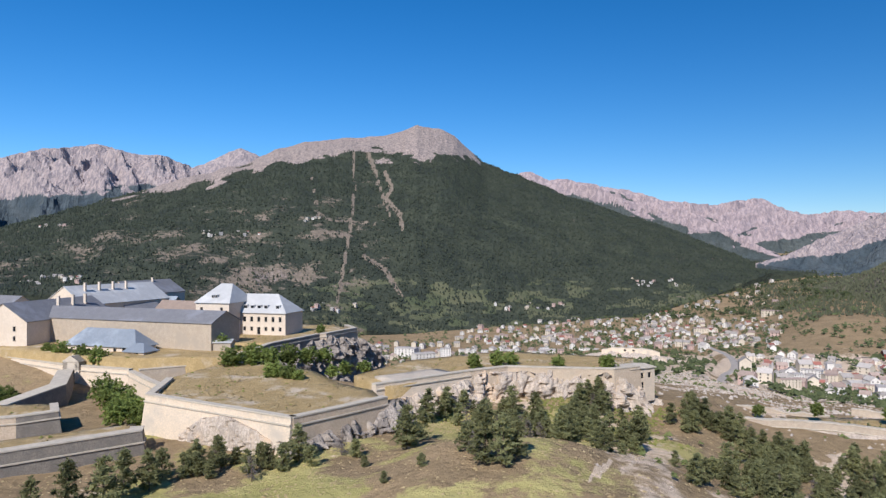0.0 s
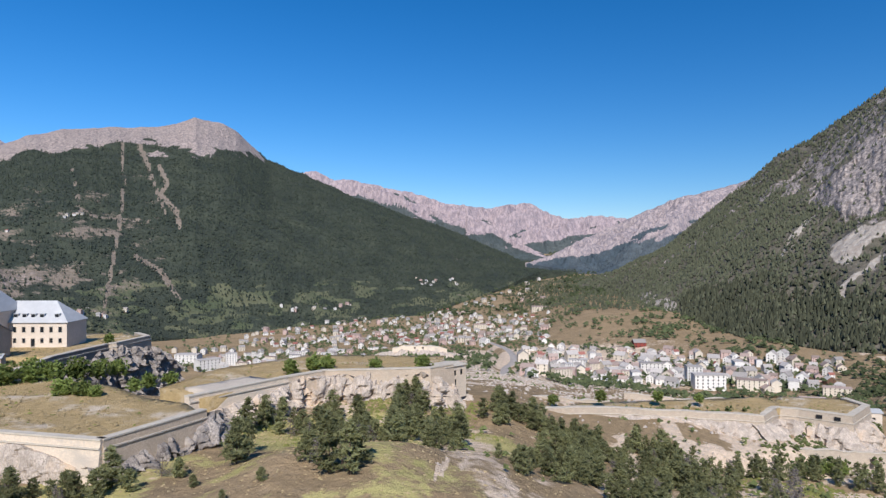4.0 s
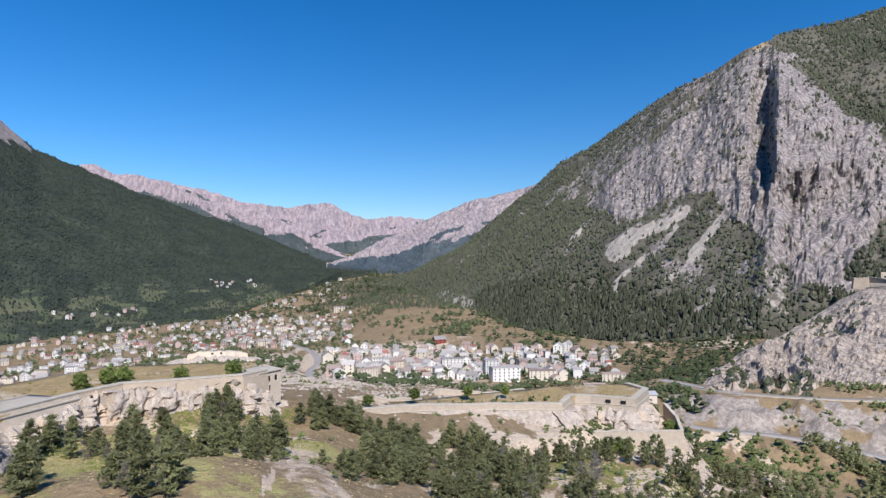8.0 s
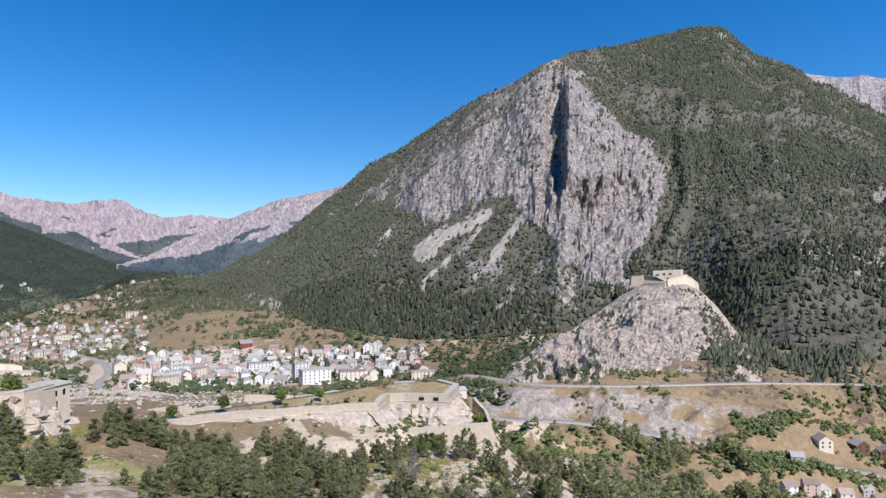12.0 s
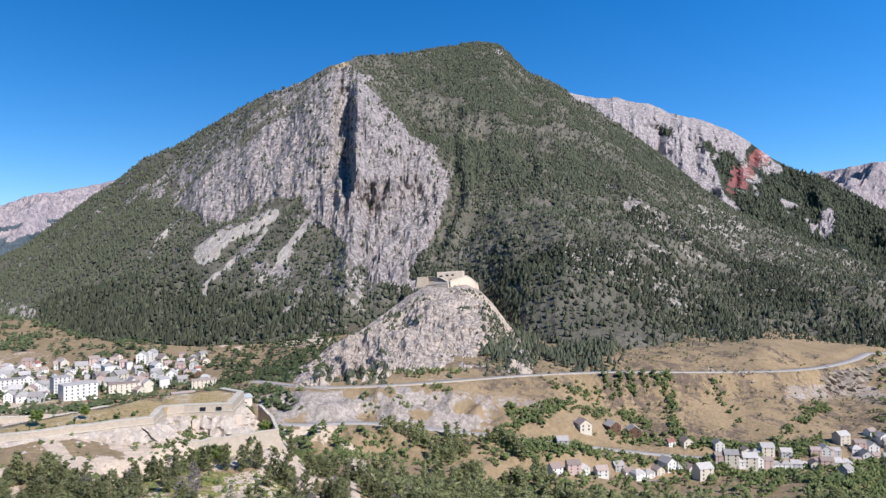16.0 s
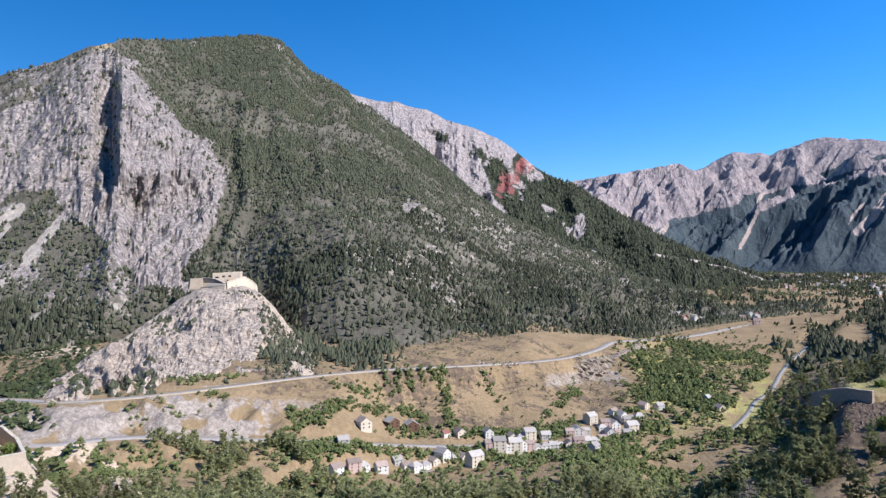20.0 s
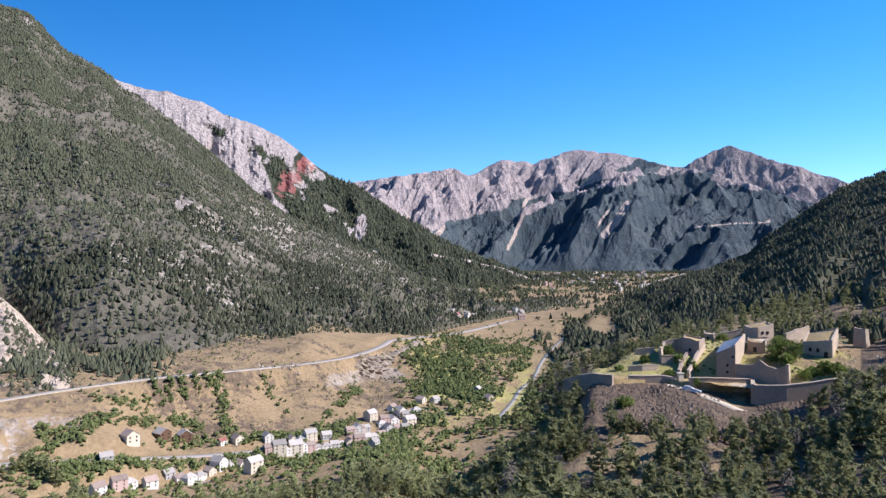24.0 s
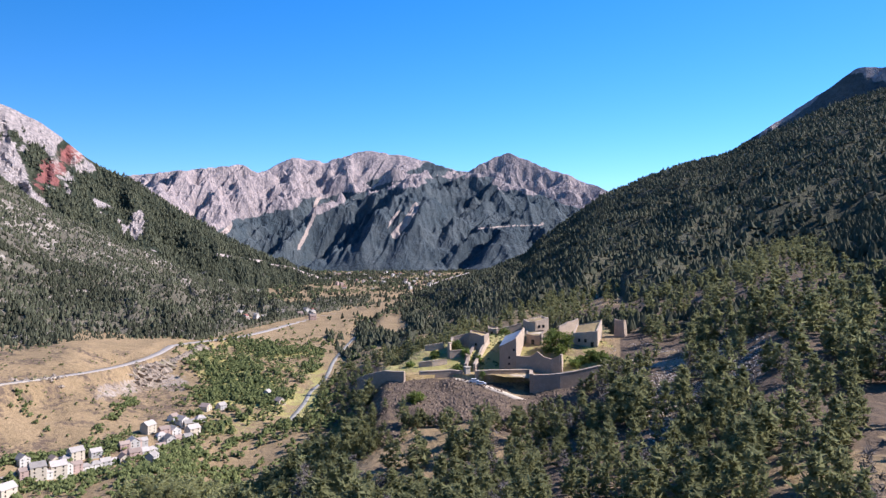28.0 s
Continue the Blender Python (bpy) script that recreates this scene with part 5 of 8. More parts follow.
def house(name, label, a, b, depth, base, eaves, ridge, wall, roof, hip=(0.0, 0.0), windows=(), side_windows=(), over=0.4, group="", category="building", surround=True,
          chimneys=(), dormers=(), gable_front=False, win_mat=None, sink=3.0):
    """A house with its front from a to b (outer side to the right of the way). windows: (s, h, width, height) on the front; side_windows on the end at b.
    hip: how far the ridge stops short of each end; 0 makes a gable there."""
    A, B = Vector((*a, 0)), Vector((*b, 0))
    L = (B - A).length
    d = (B - A) / L
    back = Vector((-d.y, d.x, 0))
    if gable_front:  # ridge runs away from the front
        pass
    th = thing(name, label, category, (A.x, A.y, base), group)
    W = lambda s, t, z: A + d * s + back * t + Vector((0, 0, z))  # noqa: E731
    holes = [(s - w / 2, s + w / 2, base + h, base + h + hh) for s, h, w, hh in windows]
    sholes = [(s - w / 2, s + w / 2, base + h, base + h + hh) for s, h, w, hh in side_windows]
    bm = bmesh.new()
    holed(bm, W(0, 0, 0)[:2], W(L, 0, 0)[:2], base - sink, eaves, holes)
    holed(bm, W(L, 0, 0)[:2], W(L, depth, 0)[:2], base - sink, eaves, sholes)
    holed(bm, W(L, depth, 0)[:2], W(0, depth, 0)[:2], base - sink, eaves, [])
    holed(bm, W(0, depth, 0)[:2], W(0, 0, 0)[:2], base - sink, eaves, [])
    if gable_front:
        for t in (0.0, depth):
            bm.faces.new([bm.verts.new(v) for v in (W(0, t, eaves), W(L, t, eaves), W(L / 2, t, ridge - 0.15))])
    else:
        for s, cut in ((0.0, hip[0]), (L, hip[1])):
            if cut == 0:
                bm.faces.new([bm.verts.new(v) for v in (W(s, 0, eaves), W(s, depth, eaves), W(s, depth / 2, ridge - 0.15))])
    part("wall", bm, wall, th)
    bm = bmesh.new()
    o = over
    if gable_front:
        fall = (ridge - eaves) / (L / 2) * o
        for s0 in (-o, L + o):
            q = (W(s0, -o, eaves - fall), W(L / 2, -o, ridge), W(L / 2, depth + o, ridge), W(s0, depth + o, eaves - fall))
            slab(bm, *(q if s0 < 0 else q[::-1]), 0.22)
    else:
        fall = (ridge - eaves) / (depth / 2) * o
        e = eaves - fall + 0.12
        l0, l1 = (hip[0] if hip[0] else -o), (L - hip[1] if hip[1] else L + o)
        slab(bm, W(-o, -o, e), W(L + o, -o, e), W(l1, depth / 2, ridge), W(l0, depth / 2, ridge), 0.2)
        slab(bm, W(L + o, depth + o, e), W(-o, depth + o, e), W(l0, depth / 2, ridge), W(l1, depth / 2, ridge), 0.2)
        if hip[0]:
            tri_slab(bm, W(-o, depth + o, e), W(-o, -o, e), W(l0, depth / 2, ridge), 0.2)
        if hip[1]:
            tri_slab(bm, W(L + o, -o, e), W(L + o, depth + o, e), W(l1, depth / 2, ridge), 0.2)
    roof_ob = part("roof", bm, roof, th)
    for side, hs in ((0, holes), (1, sholes)):
        o0, dd, bb = (A, d, back) if side == 0 else (A + d * L, back, -d)
        for s0, s1, h0, h1 in hs:
            bm = bmesh.new()
            c = o0 + dd * s0 + bb * 0.28
            box(bm, c[:2], dd[:2], bb[:2], s1 - s0, 0.06, h0, h1)
            w_ob = part("window", bm, win_mat or M_GLASS_AND_SHADE, th)
            if surround:
                bm = bmesh.new()
                for x0, x1, y0, y1 in ((s0 - 0.16, s0, h0 - 0.16, h1 + 0.16), (s1, s1 + 0.16, h0 - 0.16, h1 + 0.16), (s0, s1, h1, h1 + 0.2), (s0, s1, h0 - 0.2, h0)):
                    c = o0 + dd * x0 - bb * 0.07
                    box(bm, c[:2], dd[:2], bb[:2], x1 - x0, 0.3, y0, y1)
                part("surround", bm, M_FRAME, w_ob)
    for s, t in chimneys:
        bm = bmesh.new()
        c = W(s, t, 0)
        top = ridge + 1.1
        box(bm, (c - d * 0.5 - back * 0.4)[:2], d[:2], back[:2], 1.0, 0.8, eaves, top)
        box(bm, (c - d * 0.6 - back * 0.5)[:2], d[:2], back[:2], 1.2, 1.0, top, top + 0.15)
        part("chimney", bm, wall, roof_ob)
    for s, t, w, z0, hh in dormers:
        bm = bmesh.new()
        c = W(s - w / 2, t, 0)
        box(bm, c[:2], d[:2], back[:2], w, 2.6, z0, z0 + hh)
        c = W(s - w / 2 - 0.15, t - 0.25, 0)
        box(bm, c[:2], d[:2], back[:2], w + 0.3, 3.2, z0 + hh, z0 + hh + 0.16)
        dm = part("dormer", bm, roof, roof_ob)
        bm = bmesh.new()
        c = W(s - w / 2 + 0.15, t - 0.06, 0)
        box(bm, c[:2], d[:2], back[:2], w - 0.3, 0.05, z0 + 0.15, z0 + hh - 0.1)
        tagged(part("dormer_window", bm, M_GLASS_AND_SHADE, roof_ob))
    return th


# ---- the fort on the western spur ----
terrace("bastion_terrace", "dry grass on top of the bastion", [(-66, 162), (-30, 141), (-13.5, 160.5), (-17, 172), (-26, 181), (-36, 200), (-52, 216), (-66, 214), (-72, 190)], M_TURF, 66.9, 3.0, 0.5, 3, 9)
rampart("bastion_wall", "tall pale stone bastion wall with sharp corner", [(-72, 186, 67.6, 58), (-67.7, 162.4, 68, 57.5), (-48.6, 150.7, 68, 58.5), (-29.6, 139, 68, 58)], M_STONE_PALE, cordon=1.5)
# darker stone colour paints in the weaker sunlight on this face
rampart("bastion_wall", "stone bastion wall standing on dark rock", [(-29.3, 139.4, 68, 59), (-21, 149, 68, 60.5), (-12.4, 159.4, 68, 61)], M_STONE, cordon=1.6)
crag("bastion_rock", "dark craggy rock under the bastion", [(-30.5, 137.5, 63.2, 58), (-27, 140.6, 63, 59), (-22, 147.5, 64.0, 59.5), (-15, 156, 64.6, 60), (-10, 160, 67.0, 60), (-9.2, 165, 66.0, 59)], M_CRAG, 2.0, 2.3, 3)
crag("bastion_rock", "pale worn rock face in the bastion wall", [(-57, 154.4, 61.0, 57.5), (-51.0, 151.0, 65.2, 58), (-45, 147.3, 66.3, 58), (-38, 143.0, 64.5, 58), (-33, 140, 62.5, 58)], M_CRAG_PALE, 0.8, 0.55, 9)
rampart("terrace_wall", "low pale stone wall above the crag", [(-16.5, 174.5, 68, 62), (7.5, 195, 68, 60)], M_STONE_PALE, cordon=1.4)
rampart("crag_wall", "stone wall crowning a pale rock face", [(7.5, 195, 68, 64), (18.2, 201, 68.2, 65.5), (30, 199, 68.2, 65.5), (47, 196, 68.3, 65), (55.5, 200.8, 68.3, 62)], M_STONE, cordon=0)
crag("wall_crag", "pale rock face below the crag wall", [(-11, 172, 64, 57), (-4, 183, 64, 55), (7, 193.5, 66, 54), (13, 198, 67.3, 53), (24, 199.5, 66.8, 52), (40, 196.4, 66.6, 52), (48, 195.2, 66.2, 52), (55, 199.5, 63, 52), (62, 206, 58, 50)], M_CRAG_PALE, 2.6, 2.4, 17, 0.7, 24)
terrace("crag_terrace", "dry grassy ground behind the crag wall", [(-14, 175.5), (7, 196.3), (18, 202.4), (47, 197.6), (54, 202), (60, 225), (20, 240), (-10, 220), (-24, 192)], M_TURF, 67.0, 3.0, 0.6, 5, 14)
terrace("gravel_terrace", "pale gravel platform behind the terrace wall", [(-13, 178), (4, 193), (-2, 200), (-18, 188)], M_GRAVEL, 67.6, 3.0, 0.15, 8, 3)
terrace("parade_ground", "dry grass round the barracks", [(-150, 236), (-116, 219), (-92, 212), (-70, 214), (-61, 221), (-56.5, 235.5), (-45.3, 262.4), (-34.4, 283.7), (-50, 312), (-120, 330), (-230, 440), (-300, 430), (-260, 280)], M_TURF, 68.6, 5.0, 0.35, 11, 16)
terrace("barracks_lawn", "raised dry lawn beside the barracks", [(-78, 238), (-58.5, 239), (-47.5, 263), (-37, 283), (-46, 300), (-62, 300), (-84, 268)], M_TURF, 69.8, 3.0, 0.2, 12, 3)
rampart("upper_wall", "shaded stone wall above the cliff", [(-63, 215.5, 69.3, 63), (-60.1, 224, 69.5, 62)], M_STONE_PALE, cordon=0)
# the dark stone colour paints in the shade on this stretch
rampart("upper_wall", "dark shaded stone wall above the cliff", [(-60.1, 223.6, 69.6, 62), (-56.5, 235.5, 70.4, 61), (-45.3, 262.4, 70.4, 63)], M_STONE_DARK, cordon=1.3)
rampart("upper_wall", "stone corner wall above the cliff", [(-45.3, 262, 70.5, 64), (-43, 262.5, 70.6, 64), (-34.4, 283.7, 70.4, 64), (-40, 300, 70, 62)], M_STONE, cordon=1.2)
crag("fort_cliff", "dark vertical cliff below the barracks lawn", [(-58, 231, 66.5, 57), (-54, 239, 67.5, 56), (-49, 250, 68, 54), (-44.5, 260, 68.2, 53), (-41.5, 263, 69, 52), (-36, 276, 67.5, 48), (-30, 288, 65, 42), (-27, 300, 60, 38)], M_CRAG, 2.2, 3.2, 27, 0.7, 26)

BW = (1.05, 1.75)
house("barracks", "two-storey cream barracks with zinc hip roof and dormers", (-78.3, 266.1), (-57.6, 260.6), 14, 70, 78.3, 84.6, M_RENDER_WALL, M_ZINC, hip=(0.1, 6.5), over=0.5,
      windows=[(1.9 + 2.9 * k, 4.7, *BW) for k in range(7)] + [(1.9 + 2.9 * k, 1.3, 1.0, 1.45) for k in (0, 1, 2, 4, 5, 6)] + [(10.6, 0.05, 1.2, 2.6)],
      dormers=[(4.4, 1.3, 1.5, 79.2, 1.35), (7.2, 1.3, 1.5, 79.2, 1.35), (10.0, 1.3, 1.5, 79.2, 1.35), (12.8, 1.3, 1.5, 79.2, 1.35), (17.6, 1.3, 1.5, 79.2, 1.35)])
house("barracks_tower", "square cream block with tall zinc hip roof", (-90.6, 261.2), (-77.4, 257.8), 17, 70, 82.2, 88.6, M_RENDER_WALL, M_ZINC, hip=(5.2, 3.5), over=0.5,
      windows=[(2.4, 8.6, 0.95, 1.6), (10.6, 8.6, 0.95, 1.6), (10.6, 5.0, 0.95, 1.6), (10.6, 1.6, 0.95, 1.6)], dormers=[(6.0, 1.6, 1.0, 83.6, 1.0), (7.4, 1.6, 1.0, 83.6, 1.0)])
house("barracks_wing", "low stone wing with a brown roof", (-121, 299), (-92, 285), 9, 70, 76.2, 80.2, M_RENDER_WALL, M_BROWN_ROOF, windows=[(2.0 + 3.0 * k, 4.0, 0.8, 0.9) for k in range(10)])
house("long_storehouse", "long windowless stone storehouse with slate roof", (-146, 254.4), (-74.5, 229.1), 15, 68.6, 77.4, 80.9, M_ROUGH_WALL, M_SLATE, over=0.35)
house("storehouse_annex", "small lean-to with grey sheet roof", (-74.0, 229.5), (-68.5, 229.8), 6, 68.6, 71.2, 72.0, M_ROUGH_WALL, M_ZINC)
house("guardhouse", "low white guardhouse with blue hipped roof", (-124, 234.2), (-96.8, 224.6), 9.0, 67.4, 70.7, 75.4, M_RENDER_WALL, M_BLUE_ROOF, hip=(4.5, 4.5), over=0.6, windows=[(20.5, 0.2, 1.1, 2.0), (24.2, 0.1, 1.3, 2.4), (6, 0.9, 1.0, 1.3)])
house("guardhouse_pavilion", "small pavilion with blue hipped roof", (-99.6, 222.6), (-92.4, 220.0), 6, 67.2, 69.6, 71.8, M_RENDER_WALL, M_BLUE_ROOF, hip=(2.6, 2.6), over=0.5, windows=[(2.0, 0.3, 0.8, 1.4), (5.0, 0.1, 1.0, 1.9)])
house("gable_house", "tall stone gable house with slate roof", (-158.5, 243.6), (-140.5, 240.6), 46, 66.5, 77.0, 83.0, M_RENDER_WALL, M_SLATE, gable_front=True, windows=[(13.5, 7.0, 0.9, 1.6), (13.5, 3.8, 0.9, 1.5), (5.0, 7.0, 0.9, 1.6), (5.0, 3.8, 0.9, 1.5)], chimneys=[(13.0, 22), (13.0, 30), (13.0, 37)])
house("large_barracks", "large barracks with pale slate roof and chimneys", (-171.0, 305), (-150.0, 298), 52, 69, 78.5, 86.0, M_RENDER_WALL, M_ZINC, gable_front=True, chimneys=[(14.5, 8), (14.5, 16), (14.5, 24), (14.5, 32)])
house("far_barracks", "tall stone barracks with slate roof", (-178, 372), (-158, 366), 40, 69, 78.8, 85.4, M_RENDER_WALL, M_SLATE, gable_front=True, chimneys=[(12, 24)])
house("far_annex", "dark slate-roofed annex behind the barracks", (-150, 322), (-140, 318), 20, 69, 74.5, 78.0, M_ROUGH_WALL, M_SLATE, gable_front=True)
house("blue_shed", "open shed with pale blue roof", (-151.5, 366), (-138, 364.5), 9, 69, 74.2, 77.8, M_ROUGH_WALL, M_BLUE_ROOF)
house("left_barracks", "long barracks with grey roof", (-230, 330), (-190, 312), 12, 69, 77, 81, M_RENDER_WALL, M_SLATE)

rampart("gate_curtain", "long pale curtain wall with grassy top", [(-175, 252, 66.6, 58), (-145.6, 234.3, 66.4, 58), (-114.8, 216.5, 66.2, 58)], M_STONE_PALE, cordon=1.4)
rampart("gate_curtain", "long pale curtain wall with grassy top", [(-109.1, 214.8, 66.2, 58), (-92.1, 209.1, 66, 58)], M_STONE_PALE, cordon=1.4)
rampart("gate_curtain", "stepped pale curtain wall beside the gate", [(-92.1, 208.9, 65.6, 58), (-81, 195, 65.4, 58), (-69.5, 182, 65.2, 58)], M_STONE_PALE, cordon=1.4)
gate = thing("fort_gate", "carved stone gateway with pediment and dark arch", "gate", (-112, 215, 58))
bm = bmesh.new()
gd = Vector((5.7, -1.7)).normalized()
gb = Vector((-gd.y, gd.x))
for s in (0.0, 4.4):
    box(bm, Vector((-114.9, 216.2)) + gd * s - gb * 0.5, gd, gb, 1.6, 2.6, 56, 67.2)
box(bm, Vector((-114.9, 216.2)) - gb * 0.5, gd, gb, 6.0, 2.6, 64.8, 67.2)
part("portal", bm, M_FRAME, gate)
bm = bmesh.new()
for k in range(6):
    box(bm, Vector((-114.9, 216.2)) - gb * 0.7 + gd * (k * 0.5), gd, gb, 6.0 - k, 3.0, 67.2 + 0.3 * k, 67.5 + 0.3 * k)
part("pediment", bm, M_FRAME, gate)
# a dark panel paints in the shade of the passage
bm = bmesh.new()
box(bm, Vector((-114.9, 216.2)) + gd * 1.6 + gb * 0.9, gd, gb, 2.8, 0.3, 56, 64.8)
part("gate_opening", bm, M_GLASS_AND_SHADE, gate, "dark gate passage")
rampart("outer_rampart", "grey stone outer rampart with pale coping", [(-125, 92, 64.4, 55), (-80.3, 129.3, 64, 56), (-61.4, 145.5, 64, 56.5), (-62.5, 149, 64, 57)], M_STONE_DARK, cordon=2.4, thick=2.5)
rampart("outwork_wall", "grey stone outwork with grassy top", [(-112, 150, 64, 57), (-94.2, 157.5, 64, 57)], M_STONE, cordon=1.5)
# end wall in darker stone, to paint in its shaded side
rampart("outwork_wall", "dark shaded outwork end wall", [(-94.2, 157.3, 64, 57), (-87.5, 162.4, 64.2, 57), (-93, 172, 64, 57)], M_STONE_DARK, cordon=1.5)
terrace("outwork_top", "dry grass on the outwork", [(-112, 152), (-94.6, 159), (-89, 163), (-94, 171), (-112, 168)], M_TURF, 63.9, 2.5, 0.4, 14, 7)
terrace("outer_rampart_walk", "dry grassy bank behind the outer rampart", [(-124, 97), (-80, 132), (-63, 147.5), (-66, 153), (-84, 141), (-126, 108)], M_TURF, 63.4, 2.5, 0.4, 15, 7)
rampart("bridge_ramp", "stone ramp leading up to the gate", [(-135, 140, 61.5, 56), (-105, 172, 63.6, 57), (-101, 191, 65, 57), (-110.5, 213, 65.4, 57)], M_STONE_DARK, thick=4.0, batter=0.03, cordon=0)
rampart("ditch_wall", "low dark wall with doorway in the ditch", [(-88.5, 207.5, 66.2, 61), (-76, 214, 66.4, 61), (-64, 218, 66.6, 61)], M_ROUGH_WALL, thick=1.0, batter=0.02, cordon=0)
# dark panes here stand for the shade inside empty openings
house("crag_end_ruin", "small pale ruined house with dark openings on the wall end", (52.5, 199.2), (60.5, 203.8), 8, 61, 67.5, 68.0, M_STONE_PALE, M_COPING, windows=[(1.6, 3.6, 1.3, 1.6), (4.4, 3.6, 1.3, 1.6), (7.2, 3.6, 1.3, 1.6), (4.4, 0.6, 1.4, 2.0)], side_windows=[(2, 3.6, 1.3, 1.6), (5, 3.6, 1.3, 1.6)], surround=False)

# ---- roads and river ----


def ring(rows):
    """Places (x, y, top, base) from (az, r, top, base)."""
    return [(*[float(c) for c in polar(a, r)], t, b) for a, r, t, b in rows]


def broken(pts, amount, seed, step=1.6):
    """A wall line with an uneven, crumbling top."""
    rr = random.Random(seed)
    out, drop = [], 0.0
    for x, y, t, b in dense(pts, step):
        drop = max(0.0, min(1.0, drop + rr.uniform(-0.45, 0.45)))
        out.append((x, y, t - amount * drop, b))
    return out


def ribbon(name, label, rows, width, material, lift=0.12, category="road"):
    p = track(rows)
    d = np.gradient(p[:, :2], axis=0)
    d /= np.linalg.norm(d, axis=1)[:, None] + 1e-9
    nrm = np.stack([-d[:, 1], d[:, 0]], -1)
    v = []
    for o in (-0.5, -0.47, 0.0, 0.47, 0.5):
        q = p[:, :2] + nrm * o * width
        v.append(np.concatenate([q, p[:, 2:3] + lift - 0.3 * (abs(o) == 0.5)], 1))
    return tagged(new(name, mesh_from(name, np.concatenate(v), grid_faces(5, len(p)), material, True)), label, category, kind="structure")


ribbon("road", "pale asphalt road cut into the slope", ROADS["upper_road"][1], 9, M_ROAD)
ribbon("road", "pale valley road to the far village", ROADS["valley_road"][1], 11, M_ROAD)
ribbon("road", "pale road below the rock spur", ROADS["lower_road"][1], 8, M_ROAD)
ribbon("road", "narrow village street", ROADS["village_street"][1], 5, M_ROAD)
ribbon("road", "wide town avenue", ROADS["avenue"][1], 8, M_ROAD)
ribbon("path", "pale dirt path to the redoubt", ROADS["redoubt_path"][1], 3.2, M_GRAVEL, category="path")
ribbon("path", "pale track to the ruined fort", ROADS["fort_track"][1], 4.6, M_GRAVEL, category="path")
M_WATER = surface("river_water", (0.27, 0.255, 0.22), (0.40, 0.375, 0.33), 3.0, 0.75, 0.4)
ribbon("river", "pale mountain river in the valley", RIVER, 4, M_WATER, 0.3, "river")
road_wall = track(ROADS["upper_road"][1])[::3]
rampart("road_wall", "low stone retaining wall along the road", [(p[0] + 4.6 * math.sin(math.atan2(p[0] - CX, p[1] - CY)) * -1, p[1] - 4.6 * math.cos(math.atan2(p[0] - CX, p[1] - CY)), p[2] + 0.7, p[2] - 2.5) for p in road_wall[2:-8]], M_STONE_PALE, thick=0.5, batter=0.05, cordon=0, group="")

# ---- lower wall and redoubt ----
rampart("long_wall", "long low pale stone wall with grassy top", broken([(57, 203, 61, 57), (64, 210, 53, 50), (90.6, 217.3, 50.2, 47), (129.4, 212.6, 48.4, 45.6), (164.4, 198.5, 46.4, 43.6), (172, 203, 47.0, 43)], 0.7, 71, 3.0), M_ROUGH_WALL, cordon=2.0, thick=2.0)
crag("wall_rock", "grey rubble slope below the long wall", [(60, 203, 54, 46), (66, 208, 50.5, 44), (90.6, 216.2, 47.4, 42), (129.4, 211.6, 45.8, 40), (164.0, 197.6, 43.6, 36), (172, 201, 43, 36)], M_CRAG_PALE, 5.5, 1.3, 39, 1.2, 10)
terrace("long_wall_bank", "dry grass bank behind the long wall", [(66, 212), (90.6, 219), (129.4, 214.4), (164, 200.6), (182, 208), (186, 224), (130, 232), (90, 236), (70, 226)], M_TURF, 46.4, 4.0, 0.8, 31, 10)
rampart("second_wall", "broken pale inner wall in the grass", broken([(70, 244, 50.5, 45), (80, 240, 49.6, 45), (104, 238, 49, 45), (112, 239, 48, 45), (128, 236, 48, 44)], 1.8, 73, 2.5), M_ROUGH_WALL, cordon=0, thick=1.2)
rampart("second_wall", "low pale wall beside the town gate", broken([(150, 262, 43, 38), (176, 250, 42.5, 37), (200, 240, 42, 37)], 1.6, 75, 2.5), M_ROUGH_WALL, cordon=0, thick=1.0)
red = rampart("redoubt", "angular pale stone redoubt with two gun openings", [(172, 203, 47.2, 43), (178, 207, 46.6, 42), (183.5, 203.5, 46.4, 41.4), (192.5, 189.5, 46.4, 41.4), (213.2, 201.3, 46.4, 41), (216, 214, 46.4, 40)], M_ROUGH_WALL, cordon=2.6, thick=2.2)
# dark boxes on the wall face stand for shaded gun openings
for s in (0.34, 0.68):
    bm = bmesh.new()
    c = Vector((183.5, 203.5)).lerp(Vector((192.5, 189.5)), s)
    d = Vector((9.0, -14.0)).normalized()
    n_ = Vector((d.y, -d.x))
    box(bm, c + n_ * -0.3, d, n_, 1.9, 0.95, 44.1, 45.3)
    part("embrasure", bm, M_GLASS_AND_SHADE, red, "dark gun opening")
terrace("redoubt_top", "dry grass inside the redoubt", [(178, 213), (184.5, 205), (193, 191.5), (211.5, 202.5), (214, 216), (196, 226)], M_TURF, 45.6, 3.0, 0.3, 33, 10)
crag("redoubt_rock", "pale broken rock below the redoubt", [(160, 197, 43.6, 34), (170, 199, 43.4, 33), (177, 204, 43, 32), (184, 201, 42.6, 31), (192, 188.5, 42.4, 31), (203, 194, 42.4, 30), (213.5, 200.5, 42, 26), (218, 212, 40, 22)], M_CRAG_PALE, 7.0, 2.6, 37, 1.1, 14)
low_red = rampart("lower_battery", "lower battery wall with three arched vaults", [(150, 184, 37, 29), (171, 190, 36.4, 28), (180, 186, 36.2, 28), (183, 191, 36.2, 29)], M_STONE, cordon=0, thick=2.0)
